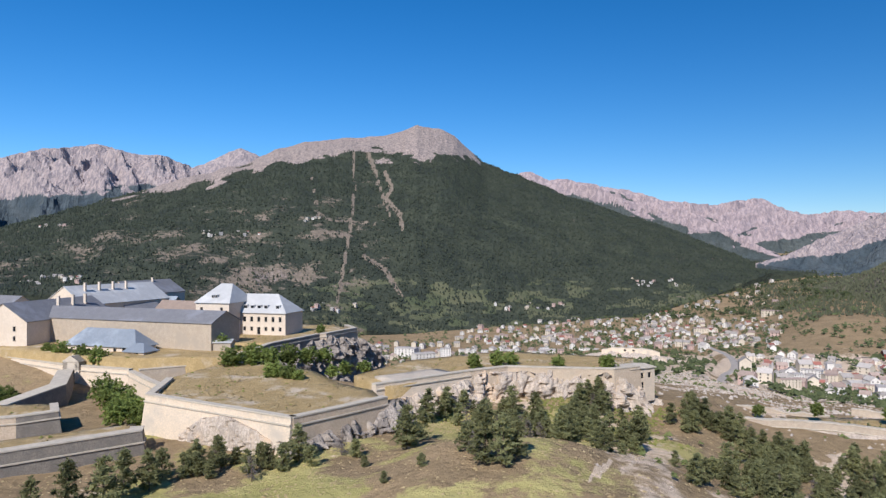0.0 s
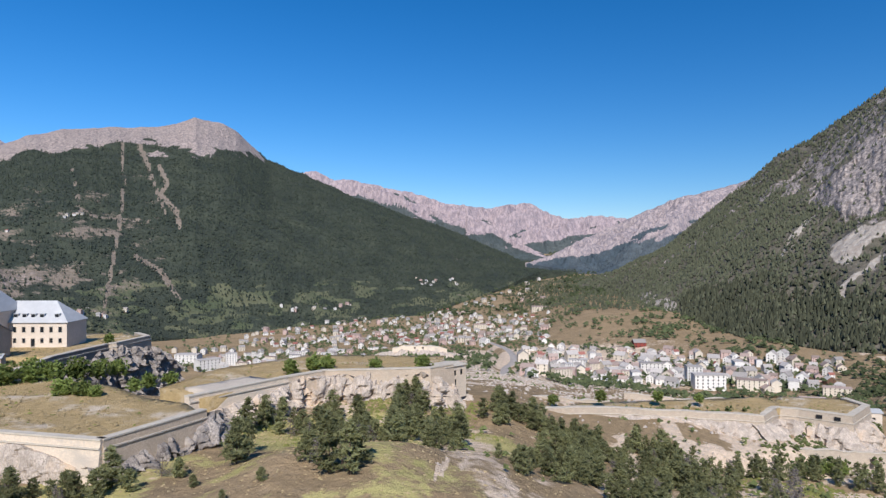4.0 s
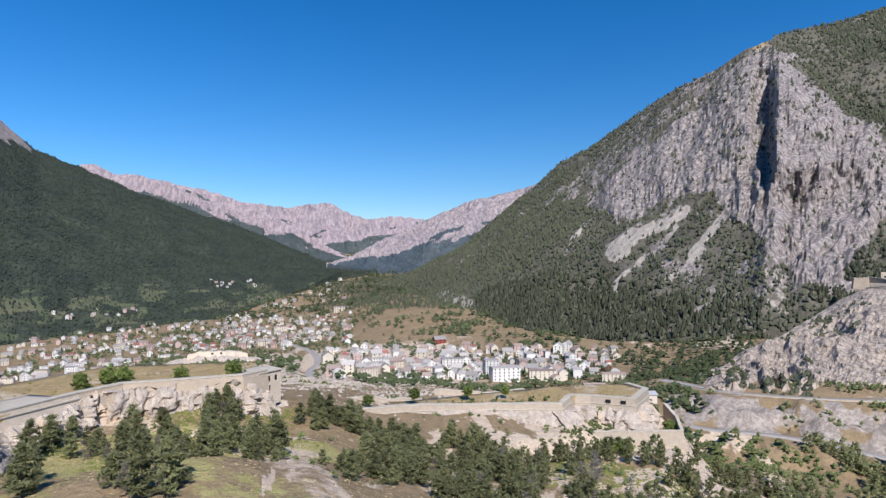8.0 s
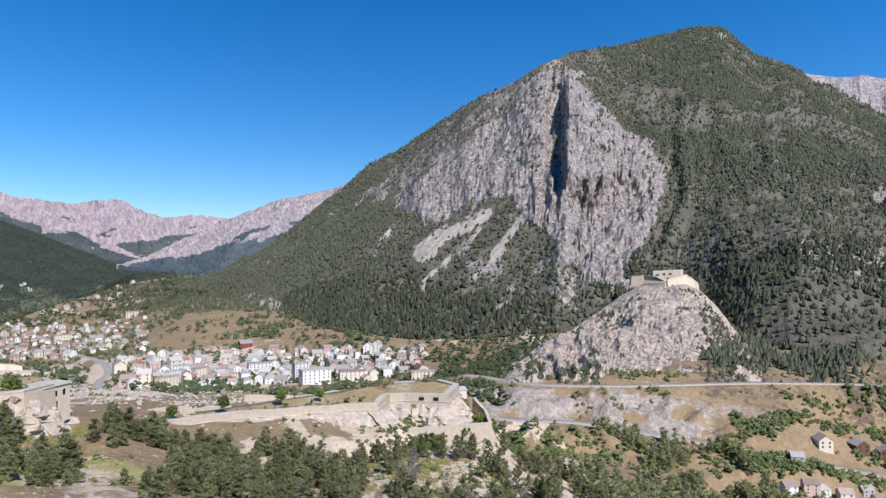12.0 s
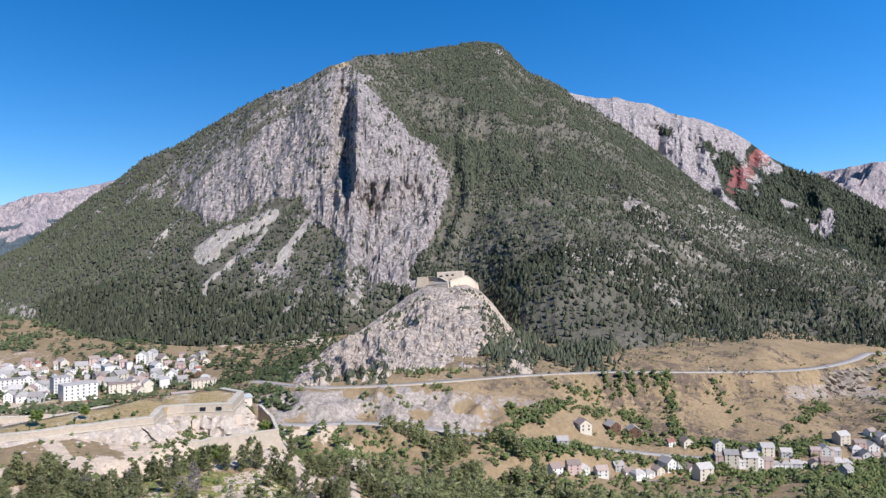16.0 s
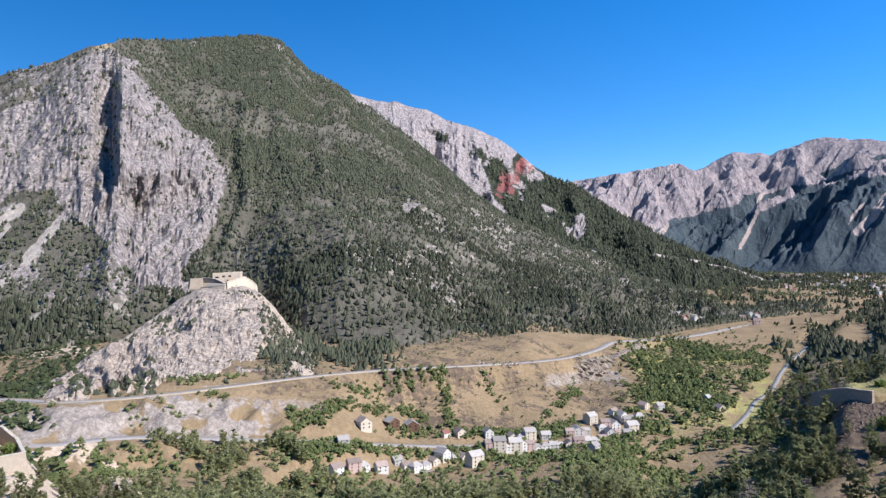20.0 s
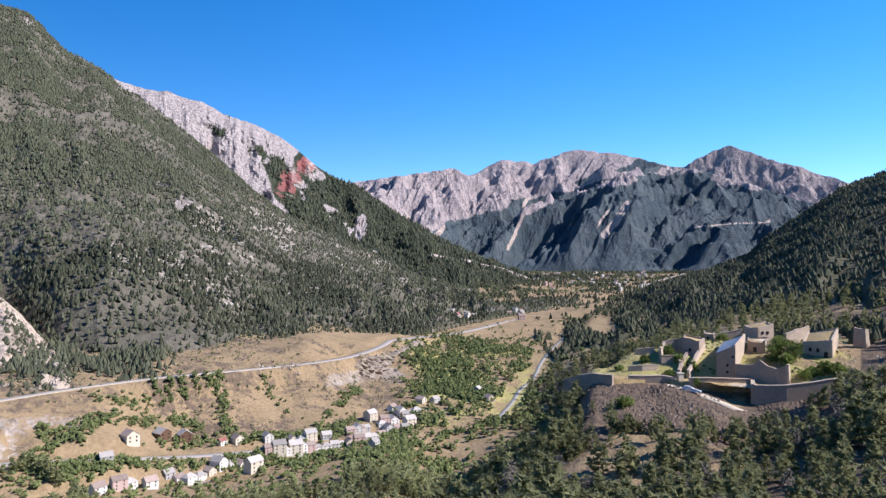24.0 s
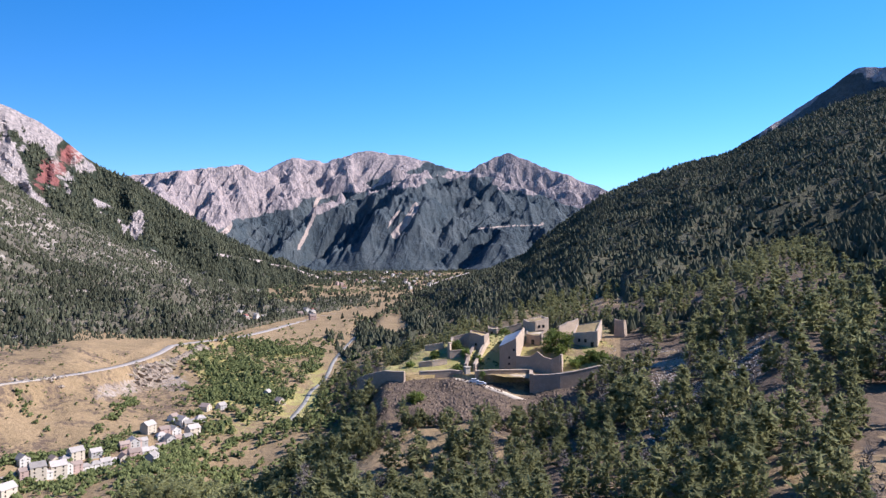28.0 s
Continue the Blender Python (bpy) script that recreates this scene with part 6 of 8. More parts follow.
# dark boxes at the battery wall, for the shade inside its vaults
for k in range(3):
    bm = bmesh.new()
    c = Vector((156.0, 185.7)).lerp(Vector((178, 187)), k / 2.2)
    box(bm, c + Vector((0.3, -1.35)), (0.96, 0.27), (-0.27, 0.96), 2.2, 0.8, 31.6, 33.4)
    part("arch_opening", bm, M_GLASS_AND_SHADE, low_red, "dark vault mouth")
rampart("redoubt_ramp", "bright stepped ramp wall beside the redoubt", broken([(186, 182, 37, 33), (200.5, 174.3, 36.8, 31), (212, 186, 38.6, 31), (217, 196, 41.0, 32)], 0.8, 77, 2.0), M_ROUGH_WALL, cordon=0, thick=0.9)
rampart("redoubt_ramp", "bright stepped ramp wall beside the redoubt", broken([(166, 188.5, 38.0, 33), (186, 182, 37.4, 31)], 1.2, 79, 2.0), M_ROUGH_WALL, cordon=0, thick=0.9)
house("gatehouse_hut", "small white flat-roofed hut with dark front", (222, 214), (229, 210), 7, 36, 40.5, 41.5, M_RENDER_WALL, M_ZINC, windows=[(3.5, 1.0, 4.5, 1.6)])

# rocky banks under the roads
M_BLUFF = surface("brown_bluff_rock", (0.46, 0.375, 0.29), (0.30, 0.24, 0.185), 4.0, 0.95, 1.0, stain=(0.25, 0.215, 0.12), grain=(0.22, 0.18, 0.145))


def bank(name, label, rows, material, out, rough, seed, step=2.0, n=12):
    return crag(name, label, [(*[float(c) for c in polar(a, r)], t, b) for a, r, t, b in rows], material, out, rough, seed, step, n)


bank("road_bluff", "rocky bluff below the road bend", [(-89.0, 652, 2, -16), (-91, 668, 1, -18), (-93, 690, 0, -22), (-95, 724, -1, -24), (-96.6, 752, -1, -24), (-97.8, 800, 0, -22), (-98.4, 850, 0, -18)], M_BLUFF, 14, 5.0, 71)

# ---- hill ruin in the old town ----
hr = [(-12.6, 840, -12, -24), (-13.6, 800, -6, -24), (-14.4, 795, -2.6, -24), (-17.0, 795, -3, -24), (-18.0, 800, -6.5, -24), (-19.2, 830, -12, -24)]
hp = [(*[float(c) for c in polar(a, r)], t, b) for a, r, t, b in hr]
hf = rampart("hill_fort", "pale ruined fort wall on a low hill", [(x, y, t - 0.8 * (k % 2), t - 5) for k, (x, y, t, b) in enumerate(dense(hp[1:5], 5.0))], M_STONE_PALE, thick=6, batter=0.25, cordon=0)
# two dark boxes paint the shade of small openings
for s in (0.35, 0.6):
    bm = bmesh.new()
    c = Vector(hp[2][:2]).lerp(Vector(hp[3][:2]), s)
    d = (Vector(hp[3][:2]) - Vector(hp[2][:2])).normalized()
    box(bm, c + Vector((d.y, -d.x)) * 0.2, d, Vector((d.y, -d.x)), 2.2, 1.0, -6.2, -4.6)
    part("opening", bm, M_GLASS_AND_SHADE, hf, "small dark opening")
crag("hill_fort_rock", "pale rock and rubble under the hill fort", [(x, y, t - 4.5, b - 12) for x, y, t, b in hp], M_CRAG_PALE, 34, 4.5, 51, 3.0, 14)

# ---- the small fort on the rock spur ----
F2 = [(-64.2, 868, 75.2, 67), (-65.0, 852, 73.4, 64), (-65.9, 835, 70.8, 56)]


def ruin(name, label, corners, material, top, holes=(), seed=1, amount=0.8, group="fort ruins"):
    """A ruined block: corners (az, r, top, base) of front left, front right, back right, back left; broken walls round a sunken top."""
    p = ring(corners)
    th = thing(name, label, "ruin", (p[0][0], p[0][1], p[0][3]), group)
    for k in range(4):
        a, b = p[k], p[(k + 1) % 4]
        bm = bmesh.new()
        line = broken([a, b], amount, seed + k, 1.3)
        sweep(bm, line, [[(0, t), (0.25, q - 1), (-0.8, q - 1), (-0.75, t + 0.05)] for _, _, t, q in line])
        part("wall", bm, material, th)
    bm = bmesh.new()
    cen = Vector((sum(q[0] for q in p) / 4, sum(q[1] for q in p) / 4))
    up = [bm.verts.new((*(Vector(q[:2]).lerp(cen, 0.06)), q[2] - 0.9)) for q in p]
    mid = bm.verts.new((*cen, sum(q[2] for q in p) / 4 - 0.3))
    for k in range(4):
        bm.faces.new((up[k], up[(k + 1) % 4], mid))
    part("fill", bm, top, th, "grass and rubble on the sunken top")
    d = Vector((p[1][0] - p[0][0], p[1][1] - p[0][1])).normalized()
    n_ = Vector((d.y, -d.x))
    # each hole is a dark box on the wall, for its inner shade
    for s, z, w, h in holes:
        bm = bmesh.new()
        c = Vector(p[0][:2]) + d * s
        zz = p[0][3] + z
        box(bm, c + n_ * -0.35, d, n_, w, 0.75, zz, zz + h)
        part("opening", bm, M_GLASS_AND_SHADE, th, "dark empty opening")
    return th


# dark stone paints the shaded wall, pale stone the sunlit one
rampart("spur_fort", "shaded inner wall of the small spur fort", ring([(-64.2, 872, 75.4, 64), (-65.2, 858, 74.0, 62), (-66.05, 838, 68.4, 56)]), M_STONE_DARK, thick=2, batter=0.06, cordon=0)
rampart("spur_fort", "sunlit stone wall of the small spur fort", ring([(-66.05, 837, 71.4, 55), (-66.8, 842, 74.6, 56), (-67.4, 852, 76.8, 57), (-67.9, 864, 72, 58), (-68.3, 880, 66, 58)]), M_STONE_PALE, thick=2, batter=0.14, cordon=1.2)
rampart("spur_fort", "pale square outer work of the spur fort", ring([(-63.3, 882, 74.2, 64), (-63.4, 868, 74.2, 64), (-64.25, 866, 74.8, 64), (-64.3, 874, 74.8, 65)]), M_STONE, thick=1.5, cordon=0)
rampart("spur_fort", "low bright retaining wall on the slope", ring([(-64.1, 856, 64.5, 57), (-65.0, 842, 66.5, 57), (-65.9, 832, 68.0, 56)]), M_STONE_PALE, thick=1.2, cordon=0)
terrace("spur_fort_yard", "pale gravel yard inside the spur fort", [tuple(float(c) for c in polar(a, r)) for a, r in ((-64.2, 872), (-65.9, 838), (-66.8, 845), (-67.5, 862), (-66.5, 890), (-64.8, 890))], M_GRAVEL, 69.0, 5.0, 0.5, 34, 14)
ruin("spur_fort_block", "flat stone block inside the spur fort", [(-65.0, 872, 79.4, 69), (-67.0, 866, 81.4, 69), (-67.2, 884, 81.8, 69), (-65.0, 888, 79.8, 69)], M_STONE_PALE, M_COPING, [(3, 5.5, 4, 1.6), (11, 6.5, 3, 1.8), (18, 7, 3, 1.6)], 5, 0.3)
ruin("spur_fort_block", "small stone store in the spur fort yard", [(-65.9, 846, 74.6, 67), (-66.5, 848, 75.2, 67), (-66.6, 858, 75.6, 67), (-65.9, 858, 75.0, 67)], M_STONE, M_COPING, [(2, 4, 1.6, 2)], 9, 0.3)

# ---- ruined fort on the eastern knoll ----
terrace("knoll_top", "dry grassy ground inside the ruined fort", [(293, -117), (283.5, -125), (279, -146), (271, -156), (263, -181), (251, -175), (245, -185), (240, -200), (238, -217), (262, -236), (300, -232), (325, -200), (325, -150)], M_TURF, 45.6, 3.0, 0.6, 41, 12)
# two tones of one stone: the darker paints in shade, the paler sunlight
M_RUIN = surface("weathered_and_shaded_ruin_stone", (0.47, 0.36, 0.275), (0.37, 0.285, 0.215), 1.6, 0.92, 0.8, stain=(0.30, 0.245, 0.19), grain=(0.25, 0.195, 0.15))
M_RUIN_PALE = surface("pale_and_sunlit_ruin_stone", (0.60, 0.47, 0.35), (0.48, 0.375, 0.28), 1.6, 0.92, 0.8, stain=(0.40, 0.33, 0.26), grain=(0.36, 0.285, 0.215))
for label, pts, seed in (("low shaded rampart at the fort's edge", [(282.7, -124, 48, 40), (290.7, -117.7, 47.8, 41), (296, -112.5, 46.2, 41), (301, -108, 43.5, 40)], 1), ("shaded stone rampart of the ruined fort", [(277, -151, 47.4, 41), (279.8, -147.3, 47.6, 40), (283.8, -131.6, 47.6, 40)], 2), ("long shaded stone rampart beside the track", [(264.6, -181.9, 47.5, 38.5), (272.8, -155.1, 47.8, 39)], 3),
                         ("long shaded stone rampart rising to a corner", [(246, -228, 52, 46), (236, -217, 53, 44), (241.3, -199.8, 50.8, 40), (246.5, -184.1, 48.2, 38), (252.2, -173.5, 47.5, 38)], 4), ("return wall of the ruined fort", [(252.2, -173.5, 47.5, 38), (264.6, -181.9, 47.5, 38.5)], 5)):
    rampart("ruin_wall", label, broken(pts, 0.35, seed, 2.2), M_RUIN, cordon=1.0, thick=1.4, coping=M_RUIN_PALE, group="walls of the ruined fort")
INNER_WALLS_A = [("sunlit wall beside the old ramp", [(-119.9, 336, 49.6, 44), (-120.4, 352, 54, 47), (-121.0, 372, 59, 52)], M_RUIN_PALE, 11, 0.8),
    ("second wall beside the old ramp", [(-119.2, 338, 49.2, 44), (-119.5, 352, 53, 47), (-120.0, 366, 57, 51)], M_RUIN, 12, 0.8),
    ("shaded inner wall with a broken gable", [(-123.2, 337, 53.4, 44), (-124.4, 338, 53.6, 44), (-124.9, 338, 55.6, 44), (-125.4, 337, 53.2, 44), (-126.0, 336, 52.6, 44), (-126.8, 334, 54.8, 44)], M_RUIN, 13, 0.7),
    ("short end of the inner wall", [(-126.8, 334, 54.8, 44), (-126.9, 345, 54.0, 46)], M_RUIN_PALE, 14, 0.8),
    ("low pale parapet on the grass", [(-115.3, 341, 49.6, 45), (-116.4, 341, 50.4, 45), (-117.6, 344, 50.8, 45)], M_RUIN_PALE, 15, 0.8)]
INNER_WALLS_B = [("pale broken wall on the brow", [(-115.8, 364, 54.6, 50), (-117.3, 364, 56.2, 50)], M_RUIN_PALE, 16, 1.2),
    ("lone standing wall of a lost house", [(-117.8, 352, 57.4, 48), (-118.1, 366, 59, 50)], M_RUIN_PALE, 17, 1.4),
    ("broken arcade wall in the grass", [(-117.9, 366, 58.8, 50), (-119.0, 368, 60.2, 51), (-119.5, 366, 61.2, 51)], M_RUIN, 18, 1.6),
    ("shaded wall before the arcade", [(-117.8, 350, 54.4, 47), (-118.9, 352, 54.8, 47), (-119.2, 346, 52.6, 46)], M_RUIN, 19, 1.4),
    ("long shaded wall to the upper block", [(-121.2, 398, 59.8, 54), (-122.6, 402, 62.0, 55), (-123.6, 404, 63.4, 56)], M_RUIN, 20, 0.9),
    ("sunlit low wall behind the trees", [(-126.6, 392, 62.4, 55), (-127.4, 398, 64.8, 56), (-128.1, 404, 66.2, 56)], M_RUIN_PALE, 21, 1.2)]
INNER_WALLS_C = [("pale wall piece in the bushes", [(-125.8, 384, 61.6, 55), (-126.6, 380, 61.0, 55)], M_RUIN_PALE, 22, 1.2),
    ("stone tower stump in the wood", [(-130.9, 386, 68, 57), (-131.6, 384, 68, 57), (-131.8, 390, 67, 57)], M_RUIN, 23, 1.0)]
for label, rows, mat, seed, amount in INNER_WALLS_A + INNER_WALLS_B + INNER_WALLS_C:
    rampart("ruin_wall", label, broken(ring(rows), amount, seed), mat, cordon=0, thick=1.0, batter=0.06, coping=mat, group="inner walls of the ruined fort")
block = ring([(-121.85, 340, 57.4, 46), (-123.2, 340, 61.4, 46), (-123.85, 374, 63.2, 49), (-122.3, 376, 58.2, 49)])
bh = thing("blockhouse", "tall stone blockhouse with a blue-grey lean-to roof", "building", (block[0][0], block[0][1], 46))
for k in range(4):
    a, b = block[k], block[(k + 1) % 4]
    bm = bmesh.new()
    line = [a, b]
    sweep(bm, line, [[(0, t), (0, q - 2), (-0.7, q - 2), (-0.7, t)] for _, _, t, q in line])
    # only the sunward wall takes the paler tone, as painted sunlight
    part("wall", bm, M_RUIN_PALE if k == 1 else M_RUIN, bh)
bm = bmesh.new()
cen = sum((Vector(q[:2]) for q in block), Vector((0, 0))) / 4
slab(bm, *[(*(cen + (Vector(q[:2]) - cen) * (1.04 if k in (0, 3) else 0.93)), q[2] + (0.1 if k in (0, 3) else -0.5)) for k, q in enumerate(block)], 0.35)
part("roof", bm, M_BLUE_ROOF, bh, "blue-grey sheet roof")
dv = Vector((block[1][0] - block[0][0], block[1][1] - block[0][1])).normalized()
nv = Vector((dv.y, -dv.x))
# dark boxes on the front, as the shade in its window openings
for s_, z_ in ((4.2, 51.6), (4.2, 48.6), (6.4, 55.4)):
    bm = bmesh.new()
    box(bm, Vector(block[0][:2]) + dv * s_ - nv * 0.3, dv, nv, 0.9, 0.36, z_, z_ + 1.1)
    part("opening", bm, M_GLASS_AND_SHADE, bh, "small dark window opening")
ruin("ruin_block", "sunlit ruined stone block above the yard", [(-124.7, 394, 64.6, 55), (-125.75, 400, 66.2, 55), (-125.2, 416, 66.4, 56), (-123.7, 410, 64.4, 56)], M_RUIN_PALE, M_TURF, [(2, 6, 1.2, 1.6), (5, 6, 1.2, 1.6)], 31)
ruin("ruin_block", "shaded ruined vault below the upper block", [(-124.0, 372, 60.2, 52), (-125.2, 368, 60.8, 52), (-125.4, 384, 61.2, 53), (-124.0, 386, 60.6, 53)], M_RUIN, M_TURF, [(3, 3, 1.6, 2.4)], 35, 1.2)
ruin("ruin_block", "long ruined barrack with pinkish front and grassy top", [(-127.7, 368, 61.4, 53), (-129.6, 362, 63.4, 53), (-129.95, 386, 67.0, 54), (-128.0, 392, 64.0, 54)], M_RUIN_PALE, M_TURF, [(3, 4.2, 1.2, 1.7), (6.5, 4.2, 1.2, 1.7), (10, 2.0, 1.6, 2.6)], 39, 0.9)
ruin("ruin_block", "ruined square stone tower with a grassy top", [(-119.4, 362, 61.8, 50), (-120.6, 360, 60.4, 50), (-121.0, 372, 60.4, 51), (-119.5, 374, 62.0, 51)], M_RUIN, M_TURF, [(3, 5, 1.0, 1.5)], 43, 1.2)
ruin("ruin_block", "small broken stone tower on the brow", [(-120.9, 396, 60.4, 53), (-121.6, 396, 60.0, 53), (-121.7, 404, 60.6, 53), (-120.9, 404, 61.0, 53)], M_RUIN, M_TURF, [(1.5, 4, 1.2, 1.6)], 47, 1.2)
gate_post = thing("ruin_gate", "pale stone gate post beside the track", "gate", (277.5, -152.5, 43))
bm = bmesh.new()
box(bm, (275.4, -154.2), (1, 0), (0, 1), 2.0, 2.4, 41, 48.6)
box(bm, (275.1, -154.5), (1, 0), (0, 1), 2.6, 3.0, 48.6, 49.0)
part("post", bm, M_COPING, gate_post)

M_CAR = surface("white_car_paint", (0.78, 0.78, 0.78), (0.74, 0.74, 0.75), 2.0, 0.3, 0.0, grain=(0.72, 0.72, 0.72))
M_TYRE = surface("tyre_rubber", (0.02, 0.02, 0.02), (0.03, 0.03, 0.03), 0.3, 0.8, 0.1)


def car(label, at, turn, long=4.4, high=1.5, paint=M_CAR, group="parked cars", cat="car"):
    """A parked car: body with cabin, windows and wheels."""
    th = thing("car", label, cat, (0, 0, 0), group)
    bm = bmesh.new()
    prof = [(-0.5, 0.22), (-0.5, 0.52), (-0.46, 0.62), (-0.30, 0.66), (-0.20, 0.98), (0.26, 1.0), (0.40, 0.64), (0.49, 0.56), (0.5, 0.22)]
    rings = [[bm.verts.new((x * long, y, z * high)) for x, z in prof] for y in (-0.85, 0.85)]
    for r_, ins in zip(rings, (1, -1)):
        for v in r_:
            if v.co.z > 0.7 * high:
                v.co.y += 0.16 * ins
    bm.faces.new(rings[0])
    bm.faces.new(rings[1][::-1])
    for k in range(len(prof)):
        bm.faces.new((rings[0][k], rings[1][k], rings[1][(k + 1) % len(prof)], rings[0][(k + 1) % len(prof)]))
    part("body", bm, paint, th)
    for nm, x0, x1 in (("windscreen", 0.27, 0.38), ("rear_window", -0.29, -0.21)):
        bm = bmesh.new()
        za, zb = (0.95, 0.68) if x0 > 0 else (0.70, 0.94)
        slab(bm, (x0 * long + 0.03, -0.66, za * high + 0.04), (x0 * long + 0.03, 0.66, za * high + 0.04), (x1 * long + 0.03, 0.72, zb * high + 0.04), (x1 * long + 0.03, -0.72, zb * high + 0.04), 0.03)
        part(nm, bm, M_GLASS_AND_SHADE, th)
    for y in (-0.81, 0.78):
        bm = bmesh.new()
        box(bm, (-0.2 * long, y), (1, 0), (0, 1), 0.48 * long, 0.03, 0.68 * high, 0.94 * high)
        part("side_window", bm, M_GLASS_AND_SHADE, th)
    for x in (-0.31, 0.31):
        for y in (-0.8, 0.8):
            bm = bmesh.new()
            bmesh.ops.create_cone(bm, cap_ends=True, segments=12, radius1=0.33, radius2=0.33, depth=0.22, matrix=Matrix.Translation((x * long, y, 0.33)) @ Matrix.Rotation(math.pi / 2, 4, "X"))
            part("wheel", bm, M_TYRE, th)
    th.matrix_basis = Matrix.Translation(at) @ Matrix.Rotation(turn, 4, "Z")
    return th


c1 = gp(-120.4, 322)
car_a = car("white car parked below the ruined fort", (c1.x, c1.y, 42.2), 0.9)
c2 = gp(-119.8, 323)
copy_thing(car_a, Matrix.Translation((c2.x, c2.y, 42.8)) @ Matrix.Rotation(1.1, 4, "Z") @ Matrix.Diagonal((1.1, 1.1, 1.3, 1)))

# ---- town and villages ----
M_W = [surface("white_render", (0.75, 0.71, 0.65), (0.68, 0.64, 0.58), 4.0, 0.85, 0.1, random_hue=0.12),
       surface("cream_render", (0.66, 0.58, 0.46), (0.60, 0.52, 0.41), 4.0, 0.85, 0.1, random_hue=0.12),
       surface("pink_render", (0.58, 0.42, 0.36), (0.52, 0.38, 0.33), 4.0, 0.85, 0.1, random_hue=0.12),
       surface("grey_render", (0.48, 0.46, 0.43), (0.42, 0.40, 0.375), 4.0, 0.85, 0.1, random_hue=0.15)]
M_R = [surface("house_brown_roof", (0.38, 0.29, 0.245), (0.31, 0.24, 0.20), 2.0, 0.85, 0.2, random_hue=0.25),
       surface("house_grey_roof", (0.46, 0.415, 0.375), (0.37, 0.335, 0.30), 2.0, 0.85, 0.2, random_hue=0.3),
       surface("house_red_roof", (0.34, 0.14, 0.11), (0.27, 0.12, 0.09), 2.0, 0.8, 0.2, random_hue=0.2)]
M_RED_WOOD = surface("red_stained_wood", (0.26, 0.06, 0.045), (0.20, 0.05, 0.04), 1.0, 0.7, 0.2)
M_BROWN_WOOD = surface("brown_wood", (0.16, 0.09, 0.055), (0.12, 0.07, 0.045), 1.0, 0.75, 0.3)


def window_grid(length, floors, cols, w=1.2, h=1.5, step=2.9):
    return [(length * (k + 0.5) / cols, 1.0 + step * f, w, h) for f in range(floors) for k in range(cols)]


def model(label, wall, roof, length, depth, floors, cols, rise=3.6, group="town houses", **more):
    """A house built at the origin, its front towards -y, to be set out later."""
    return house("house", label, (-length / 2, -depth / 2), (length / 2, -depth / 2), depth, 0, 2.9 * floors + 0.4, 2.9 * floors + 0.4 + rise, wall, roof,
                 windows=window_grid(length, floors, cols), surround=False, group=group, category="house", sink=5.0, **more)


TOWN = [model("white town house with brown pitched roof", M_W[0], M_R[0], 11, 9, 2, 2), model("cream town house with grey roof", M_W[1], M_R[1], 12, 10, 3, 2),
        model("pink town house with brown roof", M_W[2], M_R[0], 13, 10, 3, 2), model("white town house with grey hipped roof", M_W[0], M_R[1], 13, 11, 2, 2, hip=(4, 4)),
        model("grey town house with slate roof", M_W[3], M_R[1], 11, 9, 2, 2), model("white town house with red roof", M_W[0], M_R[2], 10, 9, 2, 2),
        model("cream gabled chalet with brown roof", M_W[1], M_R[0], 10, 11, 2, 2, gable_front=True), model("white gabled house with grey roof", M_W[0], M_R[1], 10, 12, 3, 2, gable_front=True)]
BLOCKS = [model("white apartment block with flat roof", M_W[0], M_R[1], 26, 13, 4, 6, rise=0.6, group="apartment blocks"), model("tall white apartment tower", M_W[0], M_R[1], 16, 14, 6, 4, rise=0.6, group="apartment blocks"),
          model("cream apartment block with low roof", M_W[1], M_R[0], 30, 12, 4, 6, rise=1.6, group="apartment blocks"), model("long pale industrial hall", M_W[0], M_R[1], 42, 20, 2, 6, rise=1.8, group="halls")]
CHALET = [model("brown wooden chalet with pale roof", M_BROWN_WOOD, M_R[1], 11, 10, 2, 2, group="chalets", gable_front=True), model("red wooden chalet with grey roof", M_RED_WOOD, M_R[1], 14, 10, 2, 3, group="chalets")]
used = set()
houses, FAR_TOWN = [], []


def settle(ob, az, r, turn, size=1.0, lift=0.0):
    """Sets a model, or a copy of it, on the ground, its front turned from the camera's side by some degrees."""
    p = gp(az, r)
    m = Matrix.Translation((p.x, p.y, p.z + lift)) @ Matrix.Rotation(radians(az + turn - 0.4 * (13 + az)), 4, "Z") @ Matrix.Diagonal((size, size, size, 1))
    houses.append((p.x, p.y))
    if r > 1120 and ob not in BLOCKS:
        FAR_TOWN.append((ob, m))
        return None
    if ob in used:
        return copy_thing(ob, m)
    used.add(ob)
    ob.matrix_basis = m
    return ob


def reach(az, el, lo, hi):
    """The distance between lo and hi at which the ground shows at an elevation."""
    rs = np.geomspace(lo, hi, 160)
    x, y = polar(az, rs)
    e = np.degrees(np.arctan2(gz(x, y) - CZ, rs))
    over = np.maximum.accumulate(e)
    seen = np.where(e >= over - 0.02, np.abs(e - el), 9)
    k = int(np.argmin(seen))
    return float(rs[k]) if seen[k] < 0.35 else None


